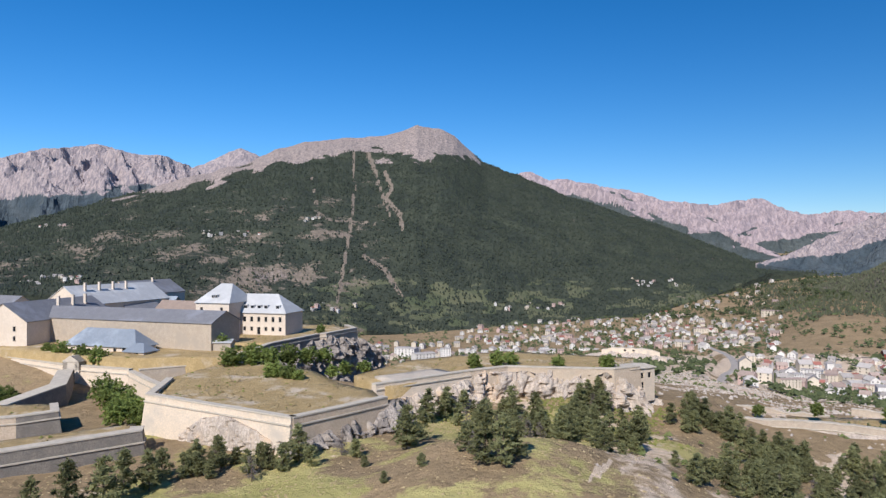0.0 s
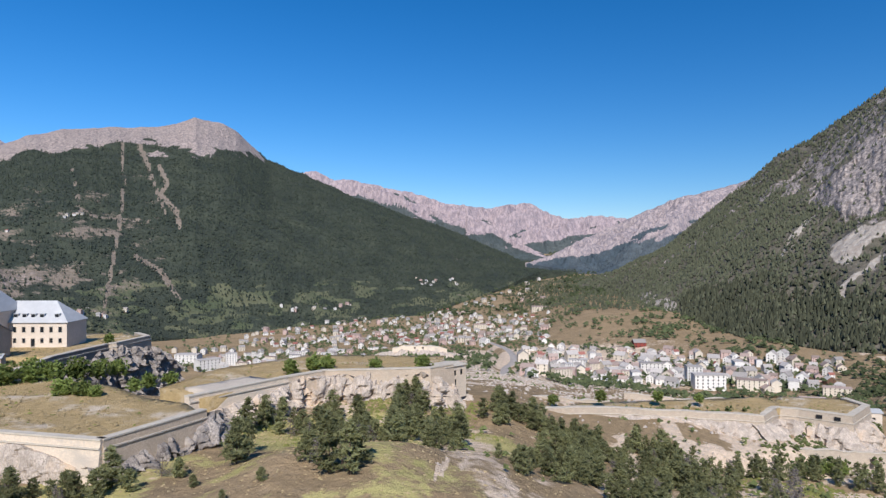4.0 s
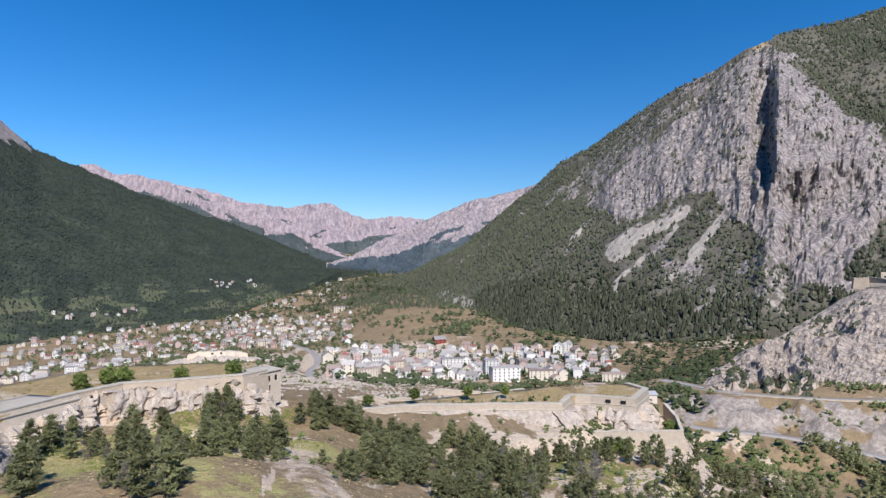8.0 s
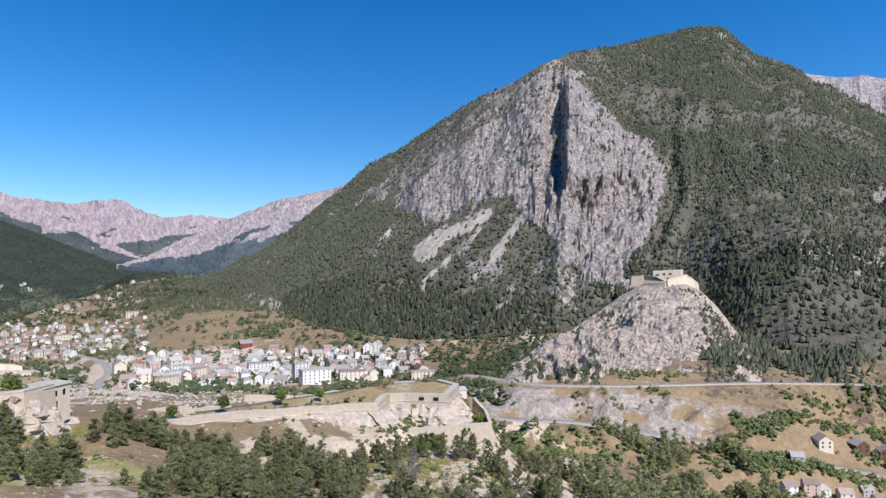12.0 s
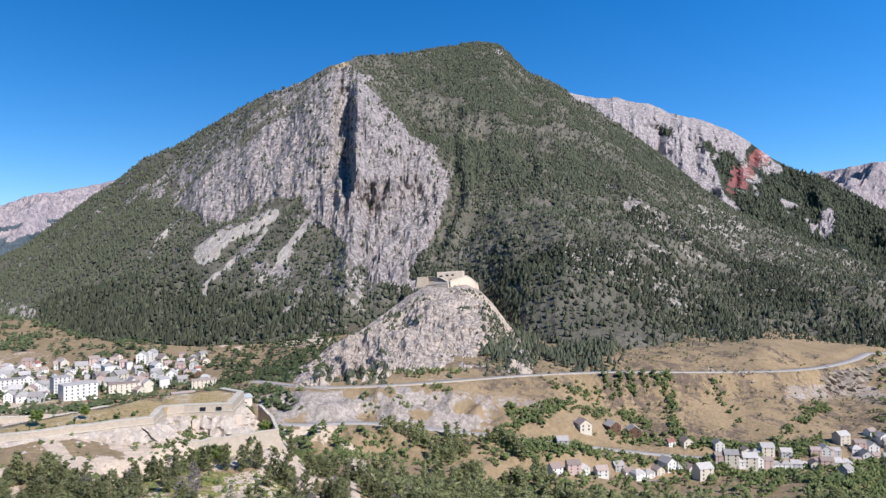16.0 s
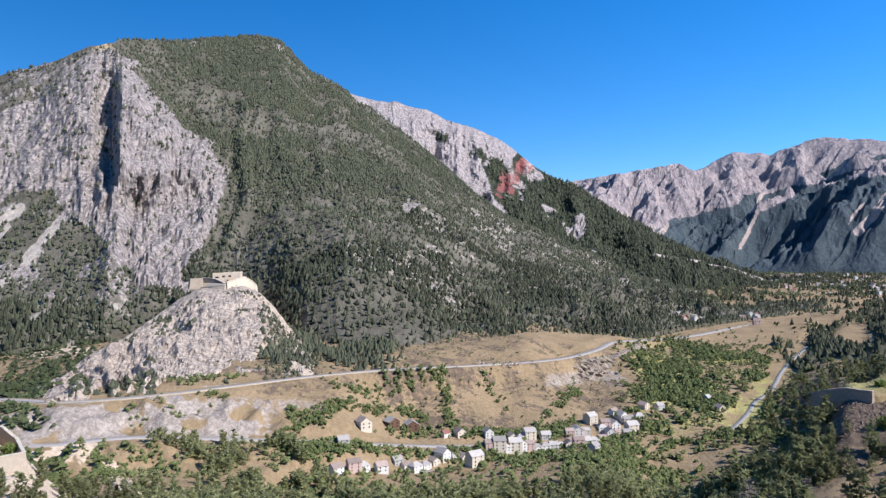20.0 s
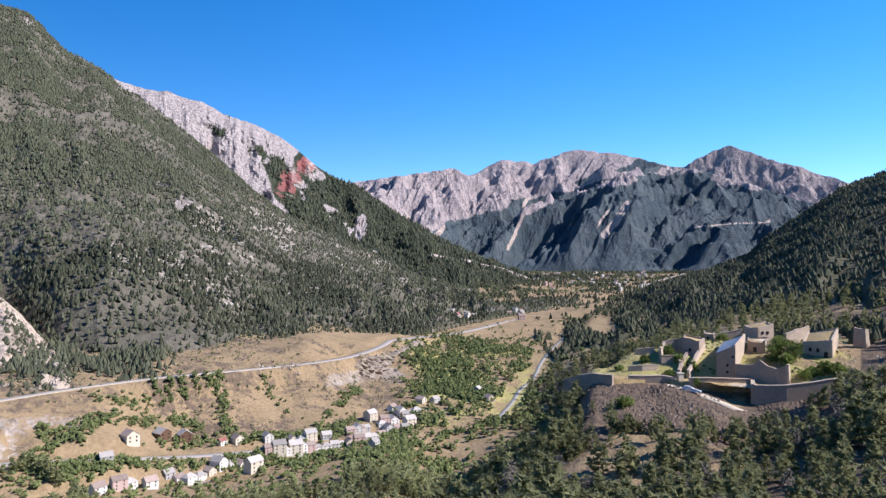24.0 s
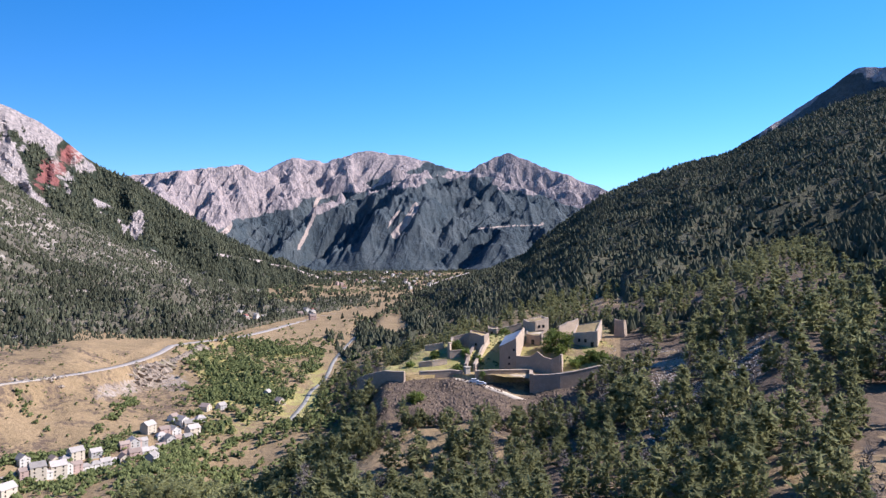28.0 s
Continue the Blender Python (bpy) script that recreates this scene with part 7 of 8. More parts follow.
def quarter(count, corners, models, lo, hi, gap, turns=(-60, 60), sizes=(0.85, 1.15), seed=1):
    """Houses over a patch of (az, el): corners are (az0, az1, el0, el1)."""
    rr = random.Random(seed)
    made = tries = 0
    a0, a1, e0, e1 = corners
    while made < count and tries < count * 14:
        tries += 1
        az = rr.uniform(a0, a1)
        r = reach(az, rr.uniform(e0, e1), lo, hi)
        if r is None:
            continue
        x, y = polar(az, r)
        if any(abs(x - q[0]) < gap and abs(y - q[1]) < gap for q in houses):
            continue
        if any(np.min(np.hypot(p[:, 0] - x, p[:, 1] - y)) < flat + 6 for p, flat, _ in CUTS):
            continue
        settle(rr.choice(models), az, r, rr.choice((0, 90, 20, -25)) + rr.uniform(-12, 12), rr.uniform(*sizes))
        made += 1


# named buildings of the near town
BIG_HOUSES_A = [(BLOCKS[0], -37.4, 640, 8, 1.0),
    (BLOCKS[1], -36.8, 680, 5, 0.85),
    (BLOCKS[2], -40.3, 660, -5, 0.8),
    (BLOCKS[2], -44.6, 600, 0, 0.75),
    (BLOCKS[3], -31.0, 745, 20, 0.8),
    (BLOCKS[2], -29.4, 770, 25, 0.9),
    (BLOCKS[0], -33.3, 760, 0, 0.9),
    (CHALET[1], -32.7, 960, 10, 1.15),
    (CHALET[0], -34.5, 840, 15, 0.9),
    (CHALET[0], -43.6, 735, 60, 0.75),
    (CHALET[0], -44.9, 725, 30, 0.75),
    (CHALET[0], -46.2, 715, 20, 0.8),
    (BLOCKS[2], -46.0, 640, -8, 0.85),
    (TOWN[7], -41.6, 670, 0, 1.0),
    (BLOCKS[0], 1.4, 900, 30, 1.1),
    (BLOCKS[1], -0.6, 960, 10, 1.0)]
BIG_HOUSES_B = [(BLOCKS[0], 3.2, 1000, -20, 1.2),
    (BLOCKS[1], 2.6, 1050, 0, 0.9),
    (BLOCKS[2], -0.4, 860, 40, 1.0),
    (BLOCKS[3], -3.4, 900, 15, 1.3),
    (BLOCKS[3], -8.4, 1200, 10, 1.2),
    (BLOCKS[0], -5.6, 1150, 0, 0.7),
    (BLOCKS[3], -11.5, 1150, -10, 0.9),
    (BLOCKS[2], -24.6, 1700, 0, 1.6),
    (BLOCKS[2], -20.0, 1500, 10, 1.2)]
for ob, az, r, turn, size in BIG_HOUSES_A + BIG_HOUSES_B:
    settle(ob, az, r, turn, size)
quarter(190, (-1.5, -22, -7.4, -5.3), TOWN, 1000, 2200, 11, sizes=(0.65, 0.95), seed=3)
quarter(70, (-3, -20, -5.6, -4.6), TOWN, 1300, 2400, 16, sizes=(0.7, 1.0), seed=4)
quarter(95, (-16, -26, -7.2, -4.8), TOWN, 1000, 2300, 12, sizes=(0.65, 1.0), seed=5)
quarter(16, (-26, -45, -9.8, -8.2), BLOCKS[:3], 520, 900, 20, sizes=(0.5, 0.75), seed=26)
quarter(75, (-24, -44, -10.2, -7.6), TOWN, 520, 1000, 13, sizes=(0.75, 1.1), seed=6)
quarter(60, (-26, -46, -10.0, -7.8), TOWN, 520, 1000, 11.5, sizes=(0.65, 0.95), seed=16)
quarter(40, (-31, -47, -9.6, -7.6), TOWN, 560, 1000, 12, sizes=(0.65, 0.95), seed=7)
quarter(70, (-17, -25.5, -4.6, -0.4), TOWN, 1800, 4600, 16, sizes=(0.7, 1.15), seed=8)
quarter(70, (6, -12, -9.2, -7.2), TOWN, 820, 1350, 12, sizes=(0.65, 0.95), seed=18)
quarter(26, (5.5, -9, -9.0, -7.4), BLOCKS[:3], 820, 1250, 24, sizes=(0.5, 0.75), seed=19)
quarter(12, (3.5, 9, -6.2, -4.6), TOWN, 900, 2200, 22, seed=9)
# the village in the gorge
VILLAGE = [TOWN[4], TOWN[3], TOWN[7], TOWN[1], TOWN[0], TOWN[3], TOWN[6], TOWN[2]]
vr = random.Random(12)
row = [(-85.9, -15.2), (-88.0, -15.3), (-90.3, -15.15), (-92.6, -15.0), (-94.8, -14.5), (-97.0, -13.8)]
for k in range(19):
    az = -85.7 - 0.64 * k
    el = float(np.interp(-az, [-q[0] for q in row], [q[1] for q in row]))
    for line, lift in ((0, 0.0), (1, 0.75)):
        if line and vr.random() < 0.45:
            continue
        r = reach(az + vr.uniform(-0.1, 0.1), el + lift, 400, 640)
        if r:
            settle(vr.choice(VILLAGE), az, r, vr.uniform(-6, 6) - 12, vr.uniform(0.58, 0.70))
for k in range(9):
    az, r = -79.0 - 0.78 * k, reach(-79.0 - 0.78 * k, -16.5 - 0.4 * math.sin(k * 0.8), 360, 560)
    if r:
        settle(vr.choice(VILLAGE), az, r, vr.uniform(-8, 8) + 10, vr.uniform(0.58, 0.72))
for az, el, turn, k in ((-74.1, -16.9, 10, 0), (-75.3, -16.8, -8, 2), (-76.2, -16.8, 12, 3), (-77.6, -16.9, 0, 0), (-83.0, -14.3, 10, 5), (-84.1, -14.4, 0, 6), (-74.5, -14.8, -10, 4), (-94.6, -13.1, 15, 1), (-95.5, -13.3, -10, 2), (-96.4, -12.3, 20, 0), (-97.0, -12.8, 5, 7), (-98.1, -12.5, -14, 3), (-98.8, -11.8, 20, 6), (-97.6, -13.6, 0, 1), (-95.0, -15.1, 30, 4), (-99.8, -11.7, 10, 4), (-93.6, -14.2, 8, 2), (-96.3, -13.6, -8, 7),
                        (-103.4, -10.9, 30, 4), (-104.2, -11.6, 0, 6)):
    r = reach(az, el, 360, 760)
    if r:
        settle(TOWN[k], az, r, turn, 0.7)
for az, el, turn, ob in ((-76.3, -13.7, 0, TOWN[6]), (-80.0, -13.8, -12, CHALET[0]), (-78.6, -13.6, 8, CHALET[0])):
    settle(ob, az, reach(az, el, 380, 640) or 470, turn, 0.85)
# hamlets up the eastern valley
quarter(30, (-100.5, -107, -5.2, -3.9), TOWN, 1000, 2000, 13, sizes=(0.7, 0.9), seed=14)
quarter(60, (-108, -117, -2.8, -1.4), TOWN, 1900, 3300, 16, sizes=(0.7, 1.1), seed=15)
# hamlets on the lower slopes of the ski mountain
hr_ = random.Random(41)
_, ae2, _ = azel(ax, ay, az_)
for count, ca_, ce_, wa_, we_ in ((9, 28.6, 1.9, 1.3, 0.10), (22, 28.6, -1.9, 2.0, 0.3), (12, 16.2, 1.5, 2.6, 0.12), (6, 10.5, 2.7, 0.5, 0.1), (12, 8.6, -4.4, 1.6, 0.3), (16, -7.0, -4.2, 2.6, 0.3), (14, -16.5, -2.3, 2.2, 0.3)):
    for _ in range(count):
        d = np.abs(aa - ca_ - hr_.uniform(-wa_, wa_)) + np.abs(ae2 - ce_ - hr_.uniform(-we_, we_)) + 9 * (au > 0.98)
        i = np.unravel_index(np.argmin(d), d.shape)
        FAR_TOWN.append((hr_.choice(TOWN), Matrix.Translation((ax[i] + hr_.uniform(-14, 14), ay[i] + hr_.uniform(-14, 14), az_[i] - 1)) @ Matrix.Rotation(hr_.uniform(-0.6, 0.6), 4, "Z") @ Matrix.Diagonal((0.7, 0.7, 0.6, 1))))
# the farthest houses, joined
fv, ff, fm, far_mats = [], [], [], []
for ob, m in FAR_TOWN:
    for o in ob.children_recursive:
        me, off = o.data, len(fv)
        fv += [m @ v.co for v in me.vertices]
        if me.materials[0] not in far_mats:
            far_mats.append(me.materials[0])
        for f in me.polygons:
            ff.append([off + i for i in f.vertices])
            fm.append(far_mats.index(me.materials[0]))
me = bpy.data.meshes.new("far_town")
me.from_pydata(fv, [], ff)
for mt in far_mats:
    me.materials.append(mt)
me.polygons.foreach_set("material_index", fm)
tagged(new("far_town", me), "crowded pale town houses in the distance", "town", kind="stuff")
mast = thing("radio_mast", "tall thin lattice radio mast in town", "mast", gp(-16.2, 1500))
mp = gp(-16.2, 1500)
bm = bmesh.new()
for k in range(3):
    a = k * 2.094
    box(bm, (mp.x + math.cos(a) * 0.9, mp.y + math.sin(a) * 0.9), (1, 0), (0, 1), 0.35, 0.35, mp.z - 2, mp.z + 42)
for z in range(0, 42, 3):
    box(bm, (mp.x - 1, mp.y - 1), (1, 0), (0, 1), 2.2, 2.2, mp.z + z, mp.z + z + 0.25)
part("lattice", bm, M_STONE_DARK, mast)
hut_p = EL(7.1, 2480, 2.75)
house("lift_station", "white ski lift station on the slope", (hut_p.x - 20, hut_p.y), (hut_p.x + 14, hut_p.y), 16, hut_p.z - 2, hut_p.z + 8, hut_p.z + 12, M_W[0], M_W[0], sink=30, surround=False, windows=[(8, 3, 5, 3), (20, 3, 5, 3)])
# parked cars on the town car park
for k in range(64):
    az = -27.0 - (k % 16) * 0.42
    copy_thing(car_a, Matrix.Translation(gp(az, 640 + 16 * (k // 16) + 1.2 * (k % 3))) @ Matrix.Rotation(radians(az) + 1.2 + 0.1 * (k % 5), 4, "Z"))["label"] = "small parked car on the town car park"

# ---- near trees ----
OCT_V = np.array([(1, 0, 0), (-1, 0, 0), (0, 1, 0), (0, -1, 0), (0, 0, 1), (0, 0, -1)], float)
OCT_F = np.array([(0, 2, 4), (2, 1, 4), (1, 3, 4), (3, 0, 4), (2, 0, 5), (1, 2, 5), (3, 1, 5), (0, 3, 5)])


def tuft_cloud(centres, sizes, rr, flat=0.6, sides=8):
    """Uneven eight-sided tufts at the centres, or only their upper four sides: verts and faces."""
    n = len(centres)
    jit = 0.45 + 0.95 * rr.random((n, 6, 1))
    v = OCT_V[None] * jit + 0.3 * (rr.random((n, 6, 3)) - 0.5)
    ang = rr.random(n) * 6.28
    c, s = np.cos(ang)[:, None], np.sin(ang)[:, None]
    v = np.stack([v[..., 0] * c - v[..., 1] * s, v[..., 0] * s + v[..., 1] * c, v[..., 2] * flat], -1) * sizes[:, None, None] + centres[:, None, :]
    return v.reshape(-1, 3), (OCT_F[None, :sides] + 6 * np.arange(n)[:, None, None]).reshape(-1, 3)


def needle_cloud(centres, sizes, rr, blades=5, thin=0.26, rise=0.25):
    """Sprays of narrow pointed blades round the centres, most of them level: verts and faces."""
    n = len(centres)
    d = rr.normal(size=(n, blades, 3)) * np.array([1, 1, 0.55]) + np.array([0, 0, rise])
    d /= np.linalg.norm(d, axis=-1, keepdims=True)
    w = np.cross(d, rr.normal(size=(n, blades, 3)) * np.array([0.5, 0.5, 1.0]))
    w *= thin / (np.linalg.norm(w, axis=-1, keepdims=True) + 1e-6)
    ln = (0.75 + 0.7 * rr.random((n, blades, 1)))
    s = sizes[:, None, None]
    c = centres[:, None, :] + 0.35 * (rr.random((n, blades, 3)) - 0.5) * s
    v = np.stack([c + (w - 0.35 * d) * s, c - (w + 0.35 * d) * s, c + d * ln * s], 2)
    return v.reshape(-1, 3), np.arange(n * blades * 3).reshape(-1, 3)


def pine_shape(seed, whorls, per, tufts, height=9.0, wide=0.24, size=0.55):
    """Branch ends and tufts of one pine: (root, tip) of each limb, tuft centres and sizes."""
    rr = np.random.default_rng(seed)
    limbs, cs, ss = [], [], []
    lean = (rr.random(2) - 0.5) * 0.12
    for k in range(whorls):
        h = 0.12 + 0.84 * (k + rr.random() * 0.6) / whorls
        reach_ = height * wide * (1.0 - 0.84 * ((h - 0.16) / 0.84) ** 1.8) * (0.55 + 0.45 * min(1, (h - 0.05) / 0.25))
        for j in range(per):
            if rr.random() < 0.16:
                continue
            a = rr.random() * 6.28
            ln = reach_ * (0.6 + 0.6 * rr.random())
            root = np.array([lean[0] * h * height, lean[1] * h * height, h * height])
            tip = root + np.array([math.cos(a) * ln, math.sin(a) * ln, ln * (0.12 + 0.3 * rr.random() - 0.25 * (1 - h))])
            limbs.append((root, tip))
            for q in range(tufts):
                f = 0.35 + 0.7 * (q + rr.random()) / tufts
                cs.append(root + (tip - root) * f + (rr.random(3) - 0.5) * np.array([0.9, 0.9, 0.5]))
                ss.append(size * (0.7 + 0.7 * rr.random()) * (1.15 - 0.35 * h))
    top = np.array([lean[0] * height, lean[1] * height, height])
    for q in range(4):
        cs.append(top - np.array([0, 0, 0.35 * q]) + (rr.random(3) - 0.5) * 0.3)
        ss.append(0.3 + 0.08 * q)
    return limbs, np.array(cs), np.array(ss), lean, rr


def wood(limbs, lean, height, thick=0.16):
    """Tapered trunk and thin limbs as verts and faces."""
    v, f = [], []

    def rod(a, b, r0, r1, sides):
        d = (b - a) / (np.linalg.norm(b - a) + 1e-9)
        u = np.cross(d, (0.3, 0.9, 0.1))
        u /= np.linalg.norm(u)
        w = np.cross(d, u)
        i = len(v)
        for p, r in ((a, r0), (b, r1)):
            for k in range(sides):
                t = k * 2 * math.pi / sides
                v.append(p + (u * math.cos(t) + w * math.sin(t)) * r)
        for k in range(sides):
            f.append((i + k, i + (k + 1) % sides, i + sides + (k + 1) % sides, i + sides + k))

    pts = [np.array([lean[0] * h * height, lean[1] * h * height, h * height]) for h in (-0.08, 0.12, 0.4, 0.7, 0.97)]
    for k, (a, b) in enumerate(zip(pts, pts[1:])):
        rod(a, b, thick * (1 - 0.22 * k), thick * (1 - 0.22 * (k + 1)), 6)
    for a, b in limbs[::2]:
        rod(a, b, 0.05, 0.015, 3)
    return np.array(v), np.array(f)


M_DEAD = surface("dead_grey_twigs", (0.20, 0.17, 0.15), (0.15, 0.13, 0.115), 0.5, 0.9, 0.2)
PINES = []
for k in range(7):
    hgt = (8.5, 9.5, 7.5, 10.0, 6.5, 9.0, 8.0)[k]
    limbs, cs, ss, lean, rr = pine_shape(200 + k, 11, 6, 4, hgt, (0.28, 0.25, 0.34, 0.23, 0.34, 0.30, 0.28)[k], 0.38)
    tv, tf = wood(limbs, lean, hgt)
    if k == 6:
        keep = rr.random(len(cs)) < 0.55
        cs, ss = cs[keep], ss[keep] * 0.9
    fv, ff = needle_cloud(cs, ss * 1.9, rr, 5, 0.07 if k == 6 else 0.24)
    t_mesh = mesh_from("trunk", tv, tf, M_BARK)
    c_mesh = mesh_from("crown", fv, ff, M_DEAD if k == 6 else M_PINE)
    th = thing("pine_tree", ("bushy green pine on the dry hillside", "tall slender green pine", "broad spreading green pine", "tall dark green pine", "small rounded young pine", "green pine with uneven crown", "half-dead grey pine with bare twigs")[k], "tree", group="pines on the hill")
    for nm, me in (("trunk", t_mesh), ("crown", c_mesh)):
        o = new(nm, me)
        o.parent = th
    PINES.append(th)
tree_spots, REST = [], []


def blocked(x, y):
    """Whether a place lies on a road, a wall terrace or too near to another tree."""
    return any(np.min(np.hypot(p[:, 0] - x, p[:, 1] - y)) < flat + 1.5 for p, flat, _ in CUTS)


def in_poly(x, y, poly):
    inside = False
    for (x0, y0), (x1, y1) in zip(poly, poly[1:] + poly[:1]):
        if (y0 > y) != (y1 > y) and x < (x1 - x0) * (y - y0) / (y1 - y0) + x0:
            inside = not inside
    return inside


NO_TREES = [[(-135, 90), (-80, 124), (-58, 144), (-29, 134), (-8, 158), (-8, 172), (8, 193), (20, 199), (48, 194), (58, 198), (92, 214), (130, 210), (164, 196), (150, 182), (172, 176), (186, 180), (202, 170), (224, 196), (230, 260), (60, 330), (-300, 480), (-300, 200)],
            [(300, -100), (281, -118), (276, -148), (262, -158), (240, -168), (232, -206), (236, -232), (300, -270), (360, -240), (360, -150)]]


def plant(az, r, kind, size, turn):
    x, y = (float(c) for c in polar(az, r))
    if gland[np.argmin(np.abs(AZS - az)), np.argmin(np.abs(RADII - r)), 0] > 0.42 and az > -100 and tr.random() < 0.9:
        return False
    if az < -128 and scree[np.argmin(np.abs(AZS - az)), np.argmin(np.abs(RADII - r))] > 0.3 and tr.random() < 0.9:
        return False
    if any(in_poly(x, y, poly) for poly in NO_TREES) or blocked(x, y):
        return False
    if any((x - q[0]) ** 2 + (y - q[1]) ** 2 < (2.2 * size) ** 2 for q in tree_spots):
        return False
    tree_spots.append((x, y))
    m = Matrix.Translation((x, y, float(gz(x, y)[0]) - 0.1)) @ Matrix.Rotation(turn, 4, "Z") @ Matrix.Diagonal((size * 1.05, size * 1.05, size, 1))
    ob = PINES[kind]
    if len(tree_spots) > 300 and ob in used:
        REST.append((kind, x, y, float(gz(x, y)[0]) - 0.1, turn, size))
    elif ob in used:
        copy_thing(ob, m)
    else:
        used.add(ob)
        ob.matrix_basis = m
    return True


tr = random.Random(77)
# single trees that stand out on the grassy knoll
LONE_TREES_A = [(24.0, 112, 1, 0.95),
    (26.5, 108, 3, 0.8),
    (21.4, 113, 0, 1.0),
    (20.2, 120, 1, 0.9),
    (17.5, 127, 2, 0.75),
    (14.8, 128, 0, 0.75),
    (13.0, 128, 5, 0.72),
    (11.8, 130, 2, 0.6),
    (9.0, 124, 2, 0.85),
    (7.6, 122, 4, 0.8),
    (6.4, 126, 0, 0.85),
    (5.2, 121, 4, 0.75),
    (2.9, 128, 6, 0.7),
    (1.6, 126, 4, 0.7),
    (0.4, 117, 4, 0.42),
    (-2.5, 135, 5, 0.9),
    (-8.6, 114, 2, 0.95),
    (-9.6, 111, 6, 0.95),
    (-10.6, 107, 1, 1.1),
    (-11.6, 110, 6, 1.05)]
LONE_TREES_B = [(-2.8, 126, 0, 1.0),
    (-12.4, 105, 3, 1.1),
    (-3.6, 140, 3, 0.9),
    (-9.3, 131, 1, 0.95),
    (-10.4, 134, 5, 0.7),
    (-13.2, 109, 5, 0.95),
    (-15.9, 125.5, 2, 0.95),
    (-21.4, 121, 4, 0.4),
    (-19.4, 133, 4, 0.42),
    (-5.0, 108, 4, 0.45),
    (-2.0, 104, 4, 0.4),
    (27.8, 100, 5, 0.8),
    (29.5, 104, 2, 0.8),
    (31.5, 110, 1, 0.7)]
for az, r, k, s in LONE_TREES_A + LONE_TREES_B:
    plant(az, r, k, s, tr.random() * 6.28)
# belts on the near hill
TREE_BELTS_A = [(34, 0, -16, 140, 180, 0.65, 1.0),
    (26, -8.4, -14.4, 101, 124, 0.75, 1.1),
    (22, 18, 31, 96, 122, 0.8, 1.15),
    (10, 9, 19, 118, 132, 0.6, 0.85),
    (44, -26, -38, 166, 204, 0.65, 0.95),
    (56, -15, -26, 152, 195, 0.6, 0.95),
    (8, -18, -26, 125, 150, 0.4, 0.7),
    (70, -23, -31, 152, 212, 0.6, 0.95),
    (44, -29, -37, 142, 212, 0.6, 0.95),
    (16, -26, -37, 118, 145, 0.5, 0.8),
    (62, -34, -47, 140, 212, 0.6, 0.9),
    (84, -43, -60, 112, 250, 0.6, 0.95),
    (50, -58, -68, 120, 330, 0.6, 0.95),
    (80, -50, -64, 180, 300, 0.6, 0.95)]
TREE_BELTS_B = [(30, -36, -46, 105, 150, 0.6, 0.85),
    (70, -62, -84, 130, 330, 0.7, 1.0),
    (90, -82, -104, 120, 300, 0.7, 1.05),
    (90, -88, -107, 140, 340, 0.8, 1.2)]
for count, a0, a1, r0, r1, smin, smax in TREE_BELTS_A + TREE_BELTS_B:
    n = tries = 0
    while n < count and tries < count * 8:
        tries += 1
        az, r = tr.uniform(a0, a1), tr.uniform(r0, r1)
        x, y = polar(az, r)
        if float(fbm(np.array([x]), np.array([y]), 26, 2, 91)[0]) < -0.1:
            continue
        n += plant(az, r, tr.choice((0, 0, 1, 2, 2, 3, 4, 5, 5, 6)), tr.uniform(smin, smax), tr.random() * 6.28)
# the wood below and beside the ruined fort
for count, a0, a1, r0, r1 in ((150, -100, -114, 110, 300), (120, -112, -124, 108, 236), (100, -122, -140, 108, 262), (75, -136, -154, 100, 230), (60, -126, -142, 240, 330), (80, -136, -154, 230, 350)):
    n = tries = 0
    while n < count and tries < count * 8:
        tries += 1
        az, r = tr.uniform(a0, a1), math.sqrt(tr.uniform(r0**2, r1**2))
        x, y = polar(az, r)
        if float(fbm(np.array([x]), np.array([y]), 30, 2, 93)[0]) < -0.3 or (-125 < az < -111.8 and 236 + 3 * max(0, -114 - az) < r < 340):
            continue
        n += plant(az, r, tr.choice((0, 1, 1, 2, 3, 3, 5, 5, 1, 6)), tr.uniform(0.95, 1.7) * (0.72 if -130 < az < -111 else 0.8 if az < -130 and r < 230 else 1), tr.random() * 6.28)

# ---- farther trees, joined ----


def wood_of(name, label, at, sizes, material, seeds=(300, 301, 302, 303), whorls=7, per=3, tufts=1, size=1.25, wide=0.3, sides=4, thin=0.3):
    """Many middle-distance pines as one object, from a few shapes."""
    v_all, f_all, base = [], [], 0
    for k, sd in enumerate(seeds):
        _, cs, ss, _, rr = pine_shape(sd, whorls, per, tufts, 9.0, wide, size)
        v, f = needle_cloud(cs, ss * 1.5, rr, sides, thin)
        pick = np.arange(len(at)) % len(seeds) == k
        p, s = at[pick], sizes[pick]
        turn = rng.random(len(p)) * 6.28
        c, sn = np.cos(turn)[:, None], np.sin(turn)[:, None]
        w = np.stack([v[None, :, 0] * c - v[None, :, 1] * sn, v[None, :, 0] * sn + v[None, :, 1] * c, np.broadcast_to(v[None, :, 2], (len(p), len(v)))], -1) * s[:, None, None] + p[:, None, :]
        v_all.append(w.reshape(-1, 3))
        f_all.append((f[None] + len(v) * np.arange(len(p))[:, None, None]).reshape(-1, 3) + base)
        base += len(p) * len(v)
    return tagged(new(name, mesh_from(name, np.concatenate(v_all), np.concatenate(f_all), material)), label, "forest", kind="stuff")


def ground_spots(count, density):
    return ground_sheet.strew(count, density)


